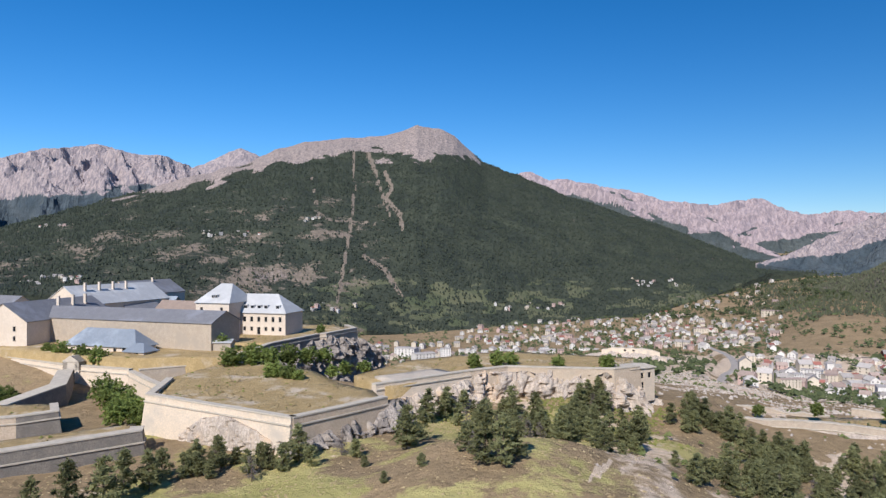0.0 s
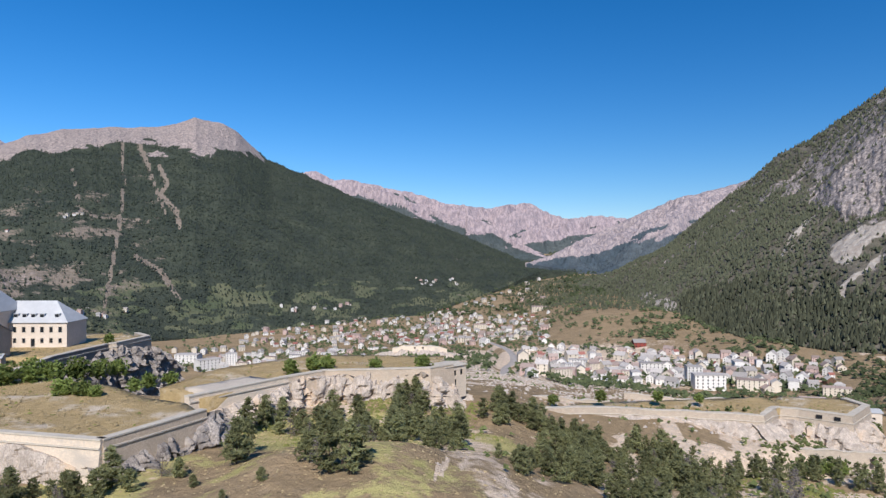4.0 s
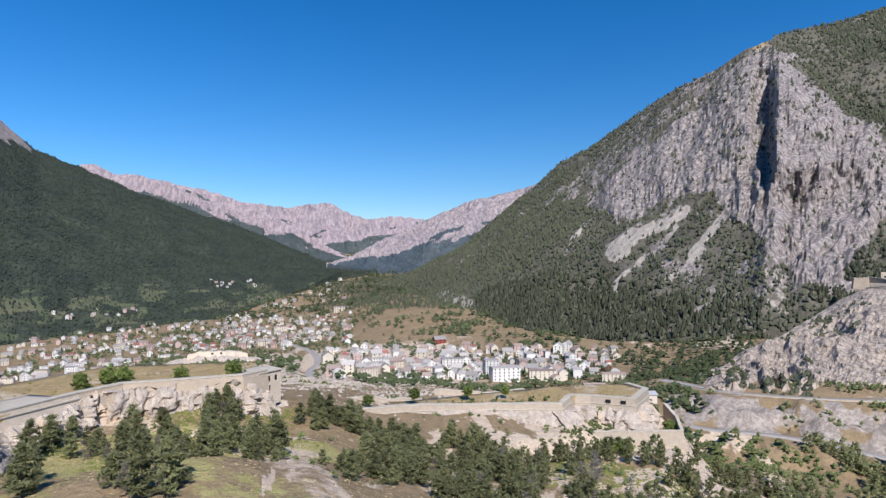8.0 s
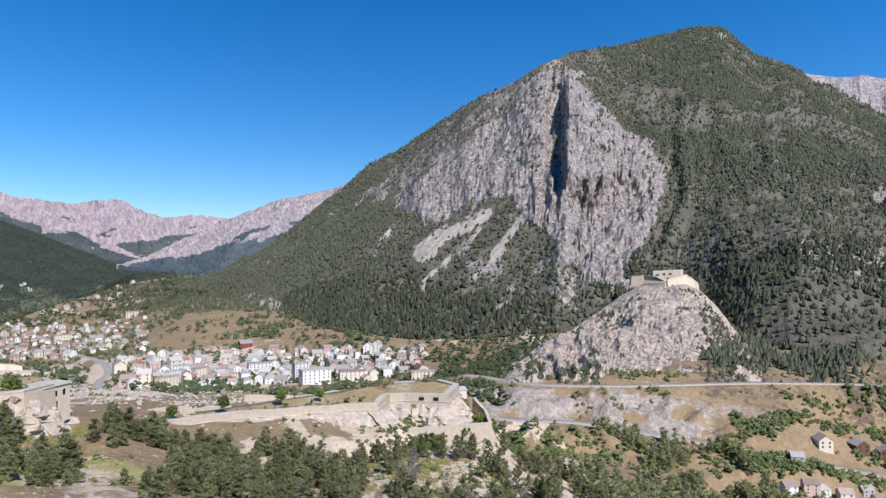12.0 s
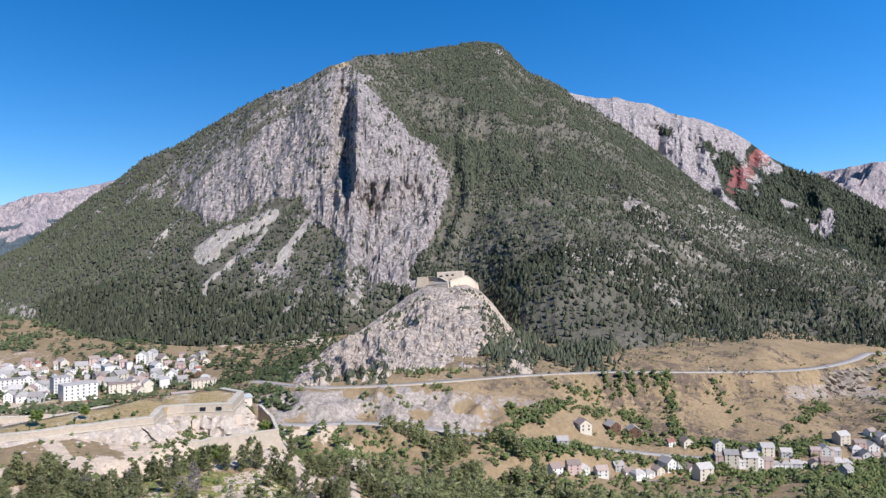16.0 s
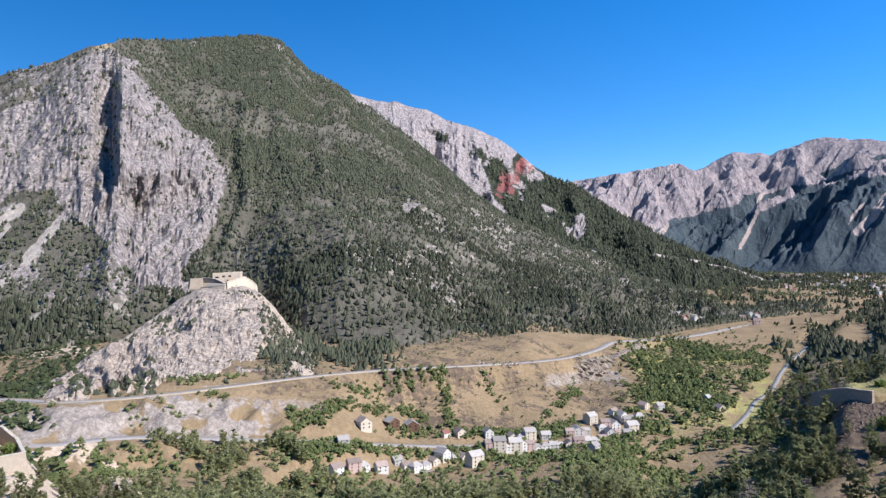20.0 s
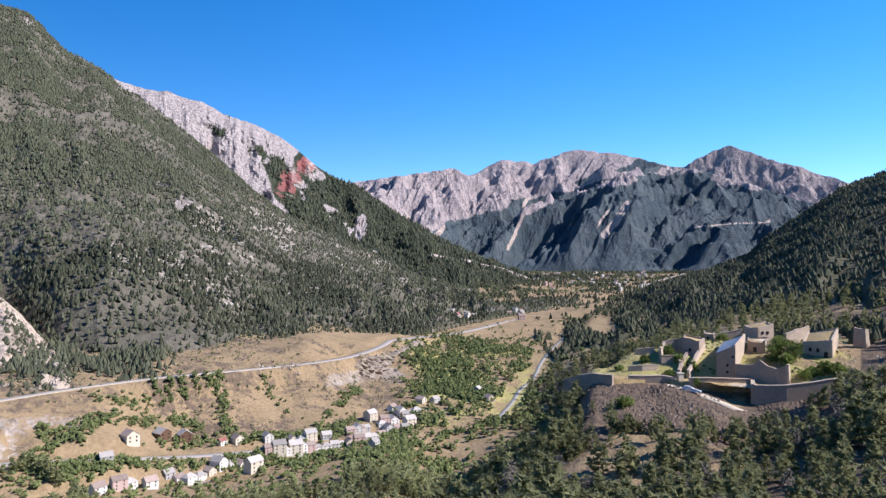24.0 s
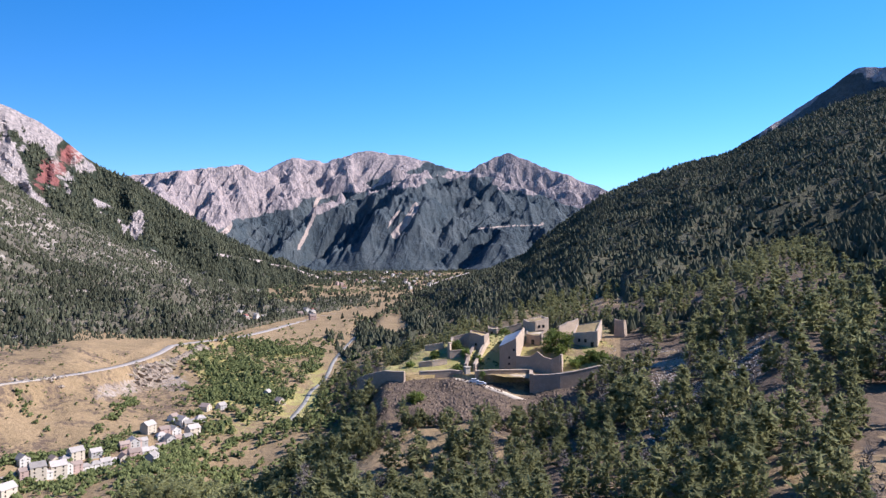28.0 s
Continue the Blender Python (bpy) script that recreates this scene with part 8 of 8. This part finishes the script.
at = ground_sheet.strew(6000, (1 - 0.95 * fields) * (gr > 1100) * (gr < 3400) * smooth(-98, -101, ga) * smooth(-125, -121, ga) * smooth(20, 70, np.minimum.reduce([np.hypot(gx - q[0], gy - q[1]) for q in track(ROADS["valley_road"][1])[::4]])) * smooth(-0.25, 0.1, _n3 + 0.4 * _n1))
tagged(cones("forest", at, 7 + 8 * rng.random(len(at)), M_PINE_FAR, 0.3), "dark pine wood of the upper valley", "forest", kind="stuff")
at = ground_sheet.strew(5200, (gr > 1150) * (gr < 2600) * smooth(-22.5, -25, ga + 1.5 * _n3) * smooth(-41, -37, ga) * smooth(-4.9, -4.3, ge + 0.7 * _n3 + 0.3 * _n1))
tagged(cones("forest", at, 5 + 6 * rng.random(len(at)), M_PINE_FAR, 0.3), "dark pine forest on the long toe of the mountain", "forest", kind="stuff")
# scattered low trees at the edges of the talus
at = ground_sheet.strew(90, (ga < -110) * (ga > -126) * (gr > 205) * (gr < 300) * smooth(0.1, 0.5, talus) * smooth(0.9, 0.5, talus))
wood_of("forest", "small pines at the edge of the talus", at, 0.35 + 0.45 * rng.random(len(at)), M_PINE, (310, 311, 312), 8, 5, 1, 0.95, 0.34, 4)
at = ground_sheet.strew(1500, smooth(-68, -70, ga) * smooth(-79.5, -77, ga + 2 * _n1) * smooth(545, 580, gr) * smooth(880, 840, gr) * (0.15 + smooth(-0.2, 0.1, _n1)))
tagged(cones("forest", at, 5 + 5 * rng.random(len(at)), M_PINE_FAR, 0.3), "pines between the road and the mountain foot", "forest", kind="stuff")
# those past three hundred
for dead in (False, True):
    rows_ = [q for q in REST if (q[0] == 6) == dead]
    wood_of("forest", "grey half-dead pines in the wood" if dead else "green pines of the near wood", np.array([q[1:4] for q in rows_]), np.array([q[5] for q in rows_]), M_DEAD if dead else M_PINE,
            (210, 211, 212, 213, 214), 12, 5, 1, 0.75, 0.27, 5, 0.08 if dead else 0.27)
clear = np.ones_like(gr)
for p, flat, _ in CUTS:
    for q in p[:: max(1, len(p) // 60)]:
        clear = np.where(np.hypot(gx - q[0], gy - q[1]) < flat + 5, 0, clear)
for poly in NO_TREES:
    px_, py_ = np.array([q[0] for q in poly]), np.array([q[1] for q in poly])
    inside = np.zeros(gx.shape, bool)
    for x0, y0, x1, y1 in zip(px_, py_, np.roll(px_, -1), np.roll(py_, -1)):
        inside ^= ((y0 > gy) != (y1 > gy)) & (gx < (x1 - x0) * (gy - y0) / (y1 - y0 + 1e-9) + x0)
    clear = np.where(inside, 0, clear)
patchy = smooth(-0.1, 0.16, _n1 + 0.5 * _n2)
d_east = clear * smooth(-104, -110, ga) * (gr > 225) * (gr < 720) * (0.5 + 0.5 * patchy)
d_east = d_east * (1 - talus) * (1 - 0.95 * scree)
sp = ground_spots(3300, d_east)
wood_of("forest", "dense green pine wood round the ruined fort", sp, 0.9 + 0.65 * rng.random(len(sp)), M_PINE, whorls=9, per=3, size=1.0, wide=0.26)
d_gorge = clear * smooth(-58, -66, ga) * smooth(-112, -104, ga) * (gr > 150) * (gr < 430 - 60 * smooth(-70, -74, ga)) * patchy
sp = ground_spots(1500, d_gorge)
wood_of("forest", "pines on the banks of the gorge", sp, 0.6 + 0.5 * rng.random(len(sp)), M_PINE)
hedge = np.zeros((*ga.shape, 1))
for pts in ([(-74.5, -10.4), (-77.1, -10.9), (-80.7, -10.6), (-83.4, -9.7)], [(-83.0, -10.6), (-83.4, -12.8), (-84.1, -13.7)], [(-86.2, -10.2), (-88.0, -11.9)], [(-79.8, -12.5), (-81.2, -12.9)], [(-90.5, -13.6), (-92.0, -11.9), (-93.4, -10.6)], [(-71, -12.4), (-75, -12.0), (-78, -12.6)], [(-72, -15.2), (-79, -15.6), (-84, -15.9), (-90, -16.0), (-95, -15.8)], [(-70, -14), (-73, -13.4)], [(-85, -14.3), (-91, -14.0), (-93.6, -13.2)]):
    run(hedge, 0, ga + 0.6 * _n2, ge + 0.5 * _n2, pts, 0.34)
hedge = hedge[..., 0] * (gr > 300) * (gr < 760)
vale = (gr > 1150) * (gr < 3400) * smooth(-98, -101, ga) * smooth(-124, -121, ga)
strip = np.minimum.reduce([np.hypot(gx - q[0], gy - q[1]) for q in track(ROADS["valley_road"][1])[::4]])
GREENERY_A = [(M_LEAF, clear * (0.3 + patchy) * smooth(-68, -72, ga) * smooth(-104, -99, ga) * (gr > 330) * (gr < 520) * (ge < -13.8), 1400, 1.8, 4.2, "green bushes and trees about the gorge village"),
    (M_LEAF, hedge * (0.3 + patchy), 1700, 1.3, 3.4, "green hedges and trees across the meadows"),
    (M_LEAF, clear * smooth(-96, -100, ga) * smooth(-113, -109, ga) * (gr > 430) * (gr < 1150) * (0.25 + patchy) * (1 - 0.85 * fields) * (0.25 + 1.5 * bottom), 2600, 2.2, 5.0, "green trees along the river"),
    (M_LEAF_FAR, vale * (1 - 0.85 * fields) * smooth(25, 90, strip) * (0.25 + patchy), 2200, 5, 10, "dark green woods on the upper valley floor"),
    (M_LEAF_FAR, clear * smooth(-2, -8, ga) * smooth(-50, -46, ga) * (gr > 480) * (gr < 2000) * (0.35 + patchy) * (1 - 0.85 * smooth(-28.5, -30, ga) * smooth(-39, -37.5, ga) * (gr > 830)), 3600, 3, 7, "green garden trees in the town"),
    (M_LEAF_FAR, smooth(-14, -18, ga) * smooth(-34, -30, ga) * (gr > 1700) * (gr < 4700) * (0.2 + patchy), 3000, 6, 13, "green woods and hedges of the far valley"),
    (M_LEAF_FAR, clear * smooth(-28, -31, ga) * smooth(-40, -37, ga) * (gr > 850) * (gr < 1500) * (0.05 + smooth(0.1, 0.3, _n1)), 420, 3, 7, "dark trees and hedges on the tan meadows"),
    (M_LEAF, clear * smooth(-44, -48, ga) * smooth(-60, -56, ga) * (gr > 320) * (gr < 425) * (0.3 + patchy), 300, 2, 5, "green trees below the rock spur")]
GREENERY_B = [(M_LEAF_FAR, clear * smooth(-46, -49, ga) * smooth(-58, -56, ga) * (gr > 540) * (gr < 900) * (0.3 + patchy), 420, 3, 7, "green trees and hedges before the spur"),
    (M_LEAF_FAR, clear * smooth(-24, -28, ga) * smooth(-48, -45, ga) * (gr > 520) * (gr < 830) * (0.3 + patchy), 900, 2.0, 4.6, "dark green trees among the near town houses"),
    (M_LEAF_FAR, clear * smooth(-46.5, -48.5, ga) * smooth(-54.5, -52.5, ga) * (gr > 310) * (gr < 560) * (0.4 + patchy), 380, 2.4, 5.0, "dark green wooded ravine beside the redoubt"),
    (M_LEAF, clear * smooth(-51, -54, ga) * smooth(-82, -76, ga) * (gr > 380) * (gr < 520) * smooth(0.0, 0.25, -_n1 - 0.4 * _n2), 520, 1.2, 3.0, "scrub on the road banks"),
    (M_LEAF_FAR, clear * smooth(-30, -36, ga) * smooth(-50, -46, ga) * (gr > 700) * (gr < 1200) * patchy, 420, 3, 7, "green trees and hedges on the meadows"),
    (M_LEAF_FAR, clear * smooth(12, 8, ga) * smooth(-20, -14, ga) * (gr > 330) * (gr < 840), 1500, 4, 9, "dense green wood below the fort"),
    (M_LEAF_FAR, clear * smooth(12, 8, ga) * smooth(-20, -14, ga) * (gr > 800) * (gr < 1600) * patchy, 600, 3, 7, "trees between the lower town blocks"),
    (M_LEAF, clear * (ga < 40) * (ga > -106) * (gr > 100) * (gr < 330) * (0.2 + patchy) * smooth(-18, -24, ga), 520, 0.8, 2.0, "low green bushes on the slope")]
GREENERY_C = [(M_LEAF, clear * (ga < -64) * (ga > -98) * (gr > 500) * (gr < 760) * (0.3 + patchy), 900, 0.7, 1.9, "small bushes on the dry meadows")]
for ob, dens, cnt, lo, hi, lab in GREENERY_A + GREENERY_B + GREENERY_C:
    sp = ground_spots(cnt, dens)
    radius = lo + (hi - lo) * rng.random(cnt)
    each = 6 if ob == M_LEAF else 5
    d = rng.normal(size=(cnt, each, 3))
    d /= np.linalg.norm(d, axis=-1, keepdims=True)
    c = sp[:, None, :] + d * (rng.random((cnt, each, 1)) ** 0.4) * radius[:, None, None] * np.array([0.55, 0.55, 0.5]) + np.array([0, 0, 0.5]) * radius[:, None, None]
    v, f = tuft_cloud(c.reshape(-1, 3), np.repeat(radius, each) * (0.3 + 0.22 * rng.random(cnt * each)), rng, 0.85, 4)
    tagged(new("bushes", mesh_from("bushes", v, f, ob)), lab, "bushes", kind="stuff")

# ---- tufts and stones ----
M_DRY = leafy("dry_grass_tufts", (0.34, 0.255, 0.125), (0.44, 0.345, 0.19), 0.3)
M_GREEN_TUFT = leafy("green_grass_tufts", (0.15, 0.16, 0.045), (0.24, 0.24, 0.07), 0.3)
M_STONES = surface("loose_stones", (0.55, 0.47, 0.39), (0.38, 0.32, 0.265), 1.5, 0.95, 0.5)
M_STONES_DARK = surface("brown_loose_stones", (0.24, 0.175, 0.13), (0.14, 0.105, 0.08), 1.5, 0.95, 0.5)
near_hill = clear * (gr > 85) * (gr < 215) * (ga < 34) * (ga > -64)
rubble_zone = smooth(-8, -12, ga) * smooth(-42, -36, ga) * (gr > 228) * (gr < 620)
for name, cat, lab, dens, cnt, lo, hi, mat, flat in (("grass", "grass", "dry yellow grass tufts on the hill", near_hill * (1 - gland[..., 0]) * (0.3 + patchy), 8000, 0.15, 0.45, M_DRY, 0.5), ("grass", "grass", "green grass tufts and low shrubs on the hill", near_hill * (1 - gland[..., 0]) * smooth(0.0, 0.25, _n1 - 0.3 * _n2), 5000, 0.25, 1.0, M_GREEN_TUFT, 0.55),
                                                     ("stones", "stones", "pale loose stones on the bare banks", clear * smooth(0.5, 0.8, gland[..., 0]) * (gr > 100) * (gr < 330) * (ga > -66) * (ga < -16), 2600, 0.12, 0.5, M_STONES, 0.7), ("stones", "stones", "pale rubble of ruined walls", rubble_zone * (0.3 + smooth(0.0, 0.3, _n2)), 5000, 0.3, 1.3, M_STONES, 0.6),
                                                     ("stones", "stones", "dark brown stones of the talus", talus * smooth(-0.2, 0.15, _n2), 5000, 0.25, 1.0, M_STONES_DARK, 0.7), ("stones", "stones", "grey stones of the scree", scree, 2500, 0.3, 0.8, M_STONES, 0.7),
                                                     ("bushes", "bushes", "low shrubs among the rubble", rubble_zone * smooth(0.0, 0.2, _n1), 900, 0.5, 1.8, M_LEAF, 0.75), ("grass", "grass", "dry grass tufts in the ruined fort", (ga < -112.5) * (ga > -131) * (gr > 338) * (gr < 415) * 1.0, 2600, 0.3, 0.8, M_DRY, 0.6), ("bushes", "bushes", "low green shrubs in the ruined fort", (ga < -113) * (ga > -131) * (gr > 336) * (gr < 415) * smooth(-0.05, 0.2, _n2), 700, 0.5, 1.4, M_LEAF, 0.8)):
    sp = ground_spots(cnt, dens)
    v, f = tuft_cloud(sp, lo + (hi - lo) * rng.random(cnt) ** 1.8, rng, flat, 4)
    tagged(new(name, mesh_from(name, v, f, mat)), lab, cat, kind="stuff")

boulders = np.array([gp(-86.0 - 3.0 * k / 90 + 0.25 * math.sin(k * 2.1), 622 + 9 * math.sin(k * 1.7)) for k in range(90)])
v, f = tuft_cloud(boulders, 0.9 + 2.2 * rng.random(90) ** 2, rng, 0.9)
tagged(new("stones", mesh_from("stones", v, f, M_BLUFF)), "pale boulders of an outcrop in the meadow", "rocks", kind="stuff")


def sow(outline, z, count, rr):
    """Random places inside an outline."""
    x0, x1 = min(p[0] for p in outline), max(p[0] for p in outline)
    y0, y1 = min(p[1] for p in outline), max(p[1] for p in outline)
    out = []
    while len(out) < count:
        x, y = rr.uniform(x0, x1), rr.uniform(y0, y1)
        if in_poly(x, y, outline) and noise.noise((x / 9, y / 9, 1.5)) + rr.uniform(-0.25, 0.25) > -0.1:
            out.append((x, y, z + 0.1))
    return np.array(out)


sr = random.Random(31)
beds = [(o, z) for o, z, m in TERRACES if m == M_TURF]
for lab, mat, many, lo, hi in (("dry golden grass tufts on the ramparts", M_DRY, 0.16, 0.2, 0.6), ("green grass tufts on the ramparts", M_GREEN_TUFT, 0.035, 0.2, 0.6)):
    spots = []
    for o, z in beds:
        area = abs(sum(a[0] * b[1] - a[1] * b[0] for a, b in zip(o, o[1:] + o[:1]))) / 2
        spots.append(sow(o, z, int(min(area, 6000) * many), sr))
    spots = np.concatenate(spots)
    v, f = tuft_cloud(spots, lo + (hi - lo) * rng.random(len(spots)) ** 1.6, rng, 0.6, 4)
    tagged(new("grass", mesh_from("grass", v, f, mat)), lab, "grass", kind="stuff")

spots = sow([(150, 182), (172, 178), (200, 176), (216, 196), (214, 216), (184, 206), (160, 200)], 0.0, 150, sr)
spots[:, 2] = np.maximum(gz(spots[:, 0], spots[:, 1]), 34.5)
wallside = np.array([(x + sr.uniform(-3, 3), y + sr.uniform(2, 9), 46.6) for x, y, _, _ in dense([(92, 219, 0, 0), (129, 214, 0, 0), (164, 201, 0, 0)], 2.2)])
spots = np.concatenate([spots, wallside])
v, f = tuft_cloud(np.repeat(spots, 4, 0) + rng.normal(size=(len(spots) * 4, 3)) * 0.5, 0.4 + 0.7 * rng.random(len(spots) * 4), rng, 0.8)
tagged(new("bushes", mesh_from("bushes", v, f, M_LEAF)), "green shrubs about the redoubt and the long wall", "bushes", kind="stuff")

# ---- leafy bushes about the fort ----
M_BUSH = leafy("bright_green_leaves", (0.13, 0.17, 0.045), (0.29, 0.34, 0.10), 0.5)



def bush(label, x, y, z, radius, high, count=150, seed=1):
    """One bush: short stems and a crown of small leaf clumps."""
    rr = np.random.default_rng(seed)
    d = rr.normal(size=(count, 3))
    d /= np.linalg.norm(d, axis=1)[:, None]
    c = d * (rr.random(count) ** 0.4)[:, None] * np.array([radius, radius, high / 2]) * (0.75 + 0.5 * rr.random(count))[:, None]
    c[:, 2] += high * 0.5
    v, f = needle_cloud(np.repeat(c, 2, 0) + rr.normal(size=(2 * count, 3)) * 0.3, 0.45 + 0.3 * rr.random(2 * count), rr, 4, 0.4)
    th = thing("bush", label, "bush", (x, y, z), "bushes about the fort")
    o = new("crown", mesh_from("crown", v, f, M_BUSH))
    o.parent = th
    sv, sf = wood([(np.array([0, 0, 0.2]), np.array([a, b, high * 0.5])) for a, b in ((0.6, 0.2), (-0.5, 0.4), (0.1, -0.6))], (0, 0), high * 0.5, 0.1)
    o = new("stem", mesh_from("stem", sv, sf, M_BARK))
    o.parent = th
    return th


bs = random.Random(5)
FORT_BUSHES_A = [(-57, 213, 66.6, 3.6, 5.5, 190),
    (-62.5, 210, 66.4, 3.2, 5.0, 160),
    (-52, 214, 66.3, 3.0, 4.6, 150),
    (-47, 218, 66, 3.4, 5.2, 170),
    (-42, 222, 65.8, 3.0, 4.4, 150),
    (-38, 228, 65.2, 2.6, 4.0, 130),
    (-45, 190, 66.8, 2.8, 3.6, 140),
    (-41, 189, 66.8, 2.4, 3.0, 120),
    (-38, 187, 66.8, 1.6, 2.0, 80),
    (-30, 193, 66.9, 1.4, 2.4, 70),
    (-27, 197, 66.9, 1.6, 2.8, 80),
    (-22, 200, 66.9, 1.8, 2.6, 80),
    (-84, 183, 60, 4.0, 6.5, 210)]
FORT_BUSHES_B = [(-79, 178, 60, 3.2, 5.0, 160),
    (-90, 189, 60, 3.4, 6.5, 180),
    (-74, 172, 60, 3.4, 4.4, 160),
    (-70, 166, 60, 2.8, 4.0, 140),
    (-77, 168, 60, 3.0, 4.4, 150),
    (-120, 186, 60.5, 4.2, 6.5, 200),
    (-113, 184, 60, 3.2, 5.0, 150),
    (-127, 230, 67, 2.2, 3.4, 100),
    (-121, 226, 67, 2.8, 4.4, 120),
    (-112, 221, 67, 2.4, 4.0, 110),
    (-105, 217, 66.6, 2.6, 4.2, 120),
    (-72, 232, 69, 2.4, 3.6, 110),
    (16, 207, 67.4, 2.4, 3.6, 110)]
FORT_BUSHES_C = [(20, 210, 67.4, 2.0, 3.0, 90),
    (9, 203, 67.4, 1.8, 3.2, 90),
    (33, 205, 67.4, 1.8, 2.4, 80),
    (47, 203, 67.2, 2.2, 3.2, 90),
    (-46, 268, 70, 1.5, 2.6, 80),
    (100, 226, 49, 1.6, 2.6, 80),
    (118, 225, 49, 1.9, 3.2, 90),
    (139, 222, 48.6, 1.7, 2.6, 80),
    (152, 216, 48.4, 1.5, 2.4, 70),
    (176, 180, 31, 2.6, 3.8, 120),
    (168, 181, 30.6, 2.8, 4.0, 130),
    (160, 180, 30.4, 2.6, 3.8, 120),
    (206, 184, 34, 1.8, 3.2, 90)]
FORT_BUSHES_D = [(176, 186, 30, 2.8, 4.2, 120),
    (172, 184, 30, 3.0, 4.4, 120),
    (181, 183, 30, 2.4, 3.6, 110),
    (185, 200, 40, 1.4, 2.2, 60),
    (200, 182, 33, 1.8, 2.6, 80),
    (210, 196, 37, 2.0, 3.6, 90),
    (271, -158, 44.5, 1.6, 2.6, 80)]
FORT_BUSHES_E = [*((*[float(c) for c in polar(a, r)], float(gp(a, r).z), w, h, int(40 * w)) for a, r, w, h in ((-126.2, 362, 5, 8), (-127.1, 358, 4.5, 7.5), (-125.7, 357, 3.5, 6), (-126.7, 352, 3, 4.5), (-129.2, 347, 4, 4.5), (-130.0, 344, 4, 5), (-130.8, 341, 3.6, 4), (-128.5, 345, 3.5, 3.4), (-127.9, 342, 3, 3), (-119.9, 378, 3, 5), (-116.6, 352, 2.6, 3), (-118.3, 360, 3.4, 4.5), (-119.1, 350, 2.2, 4), (-120.2, 345, 1.8, 4), (-118.5, 338, 2.6, 3), (-126.1, 380, 3, 5), (-128.9, 384, 3, 3.5), (-114.6, 344, 2, 2), (-114.9, 300, 3, 4.6), (-115.4, 302, 2.2, 3.4), (-122.2, 396, 3, 3)))]
for k, (x, y, z, rad, hi_, cnt) in enumerate(FORT_BUSHES_A + FORT_BUSHES_B + FORT_BUSHES_C + FORT_BUSHES_D + FORT_BUSHES_E):
    bush("green leafy bush in the grass" if k % 3 else "dense green shrub beside the wall", x, y, z - 0.3, rad, hi_ * 1.2, int(cnt * 1.4), 400 + k)
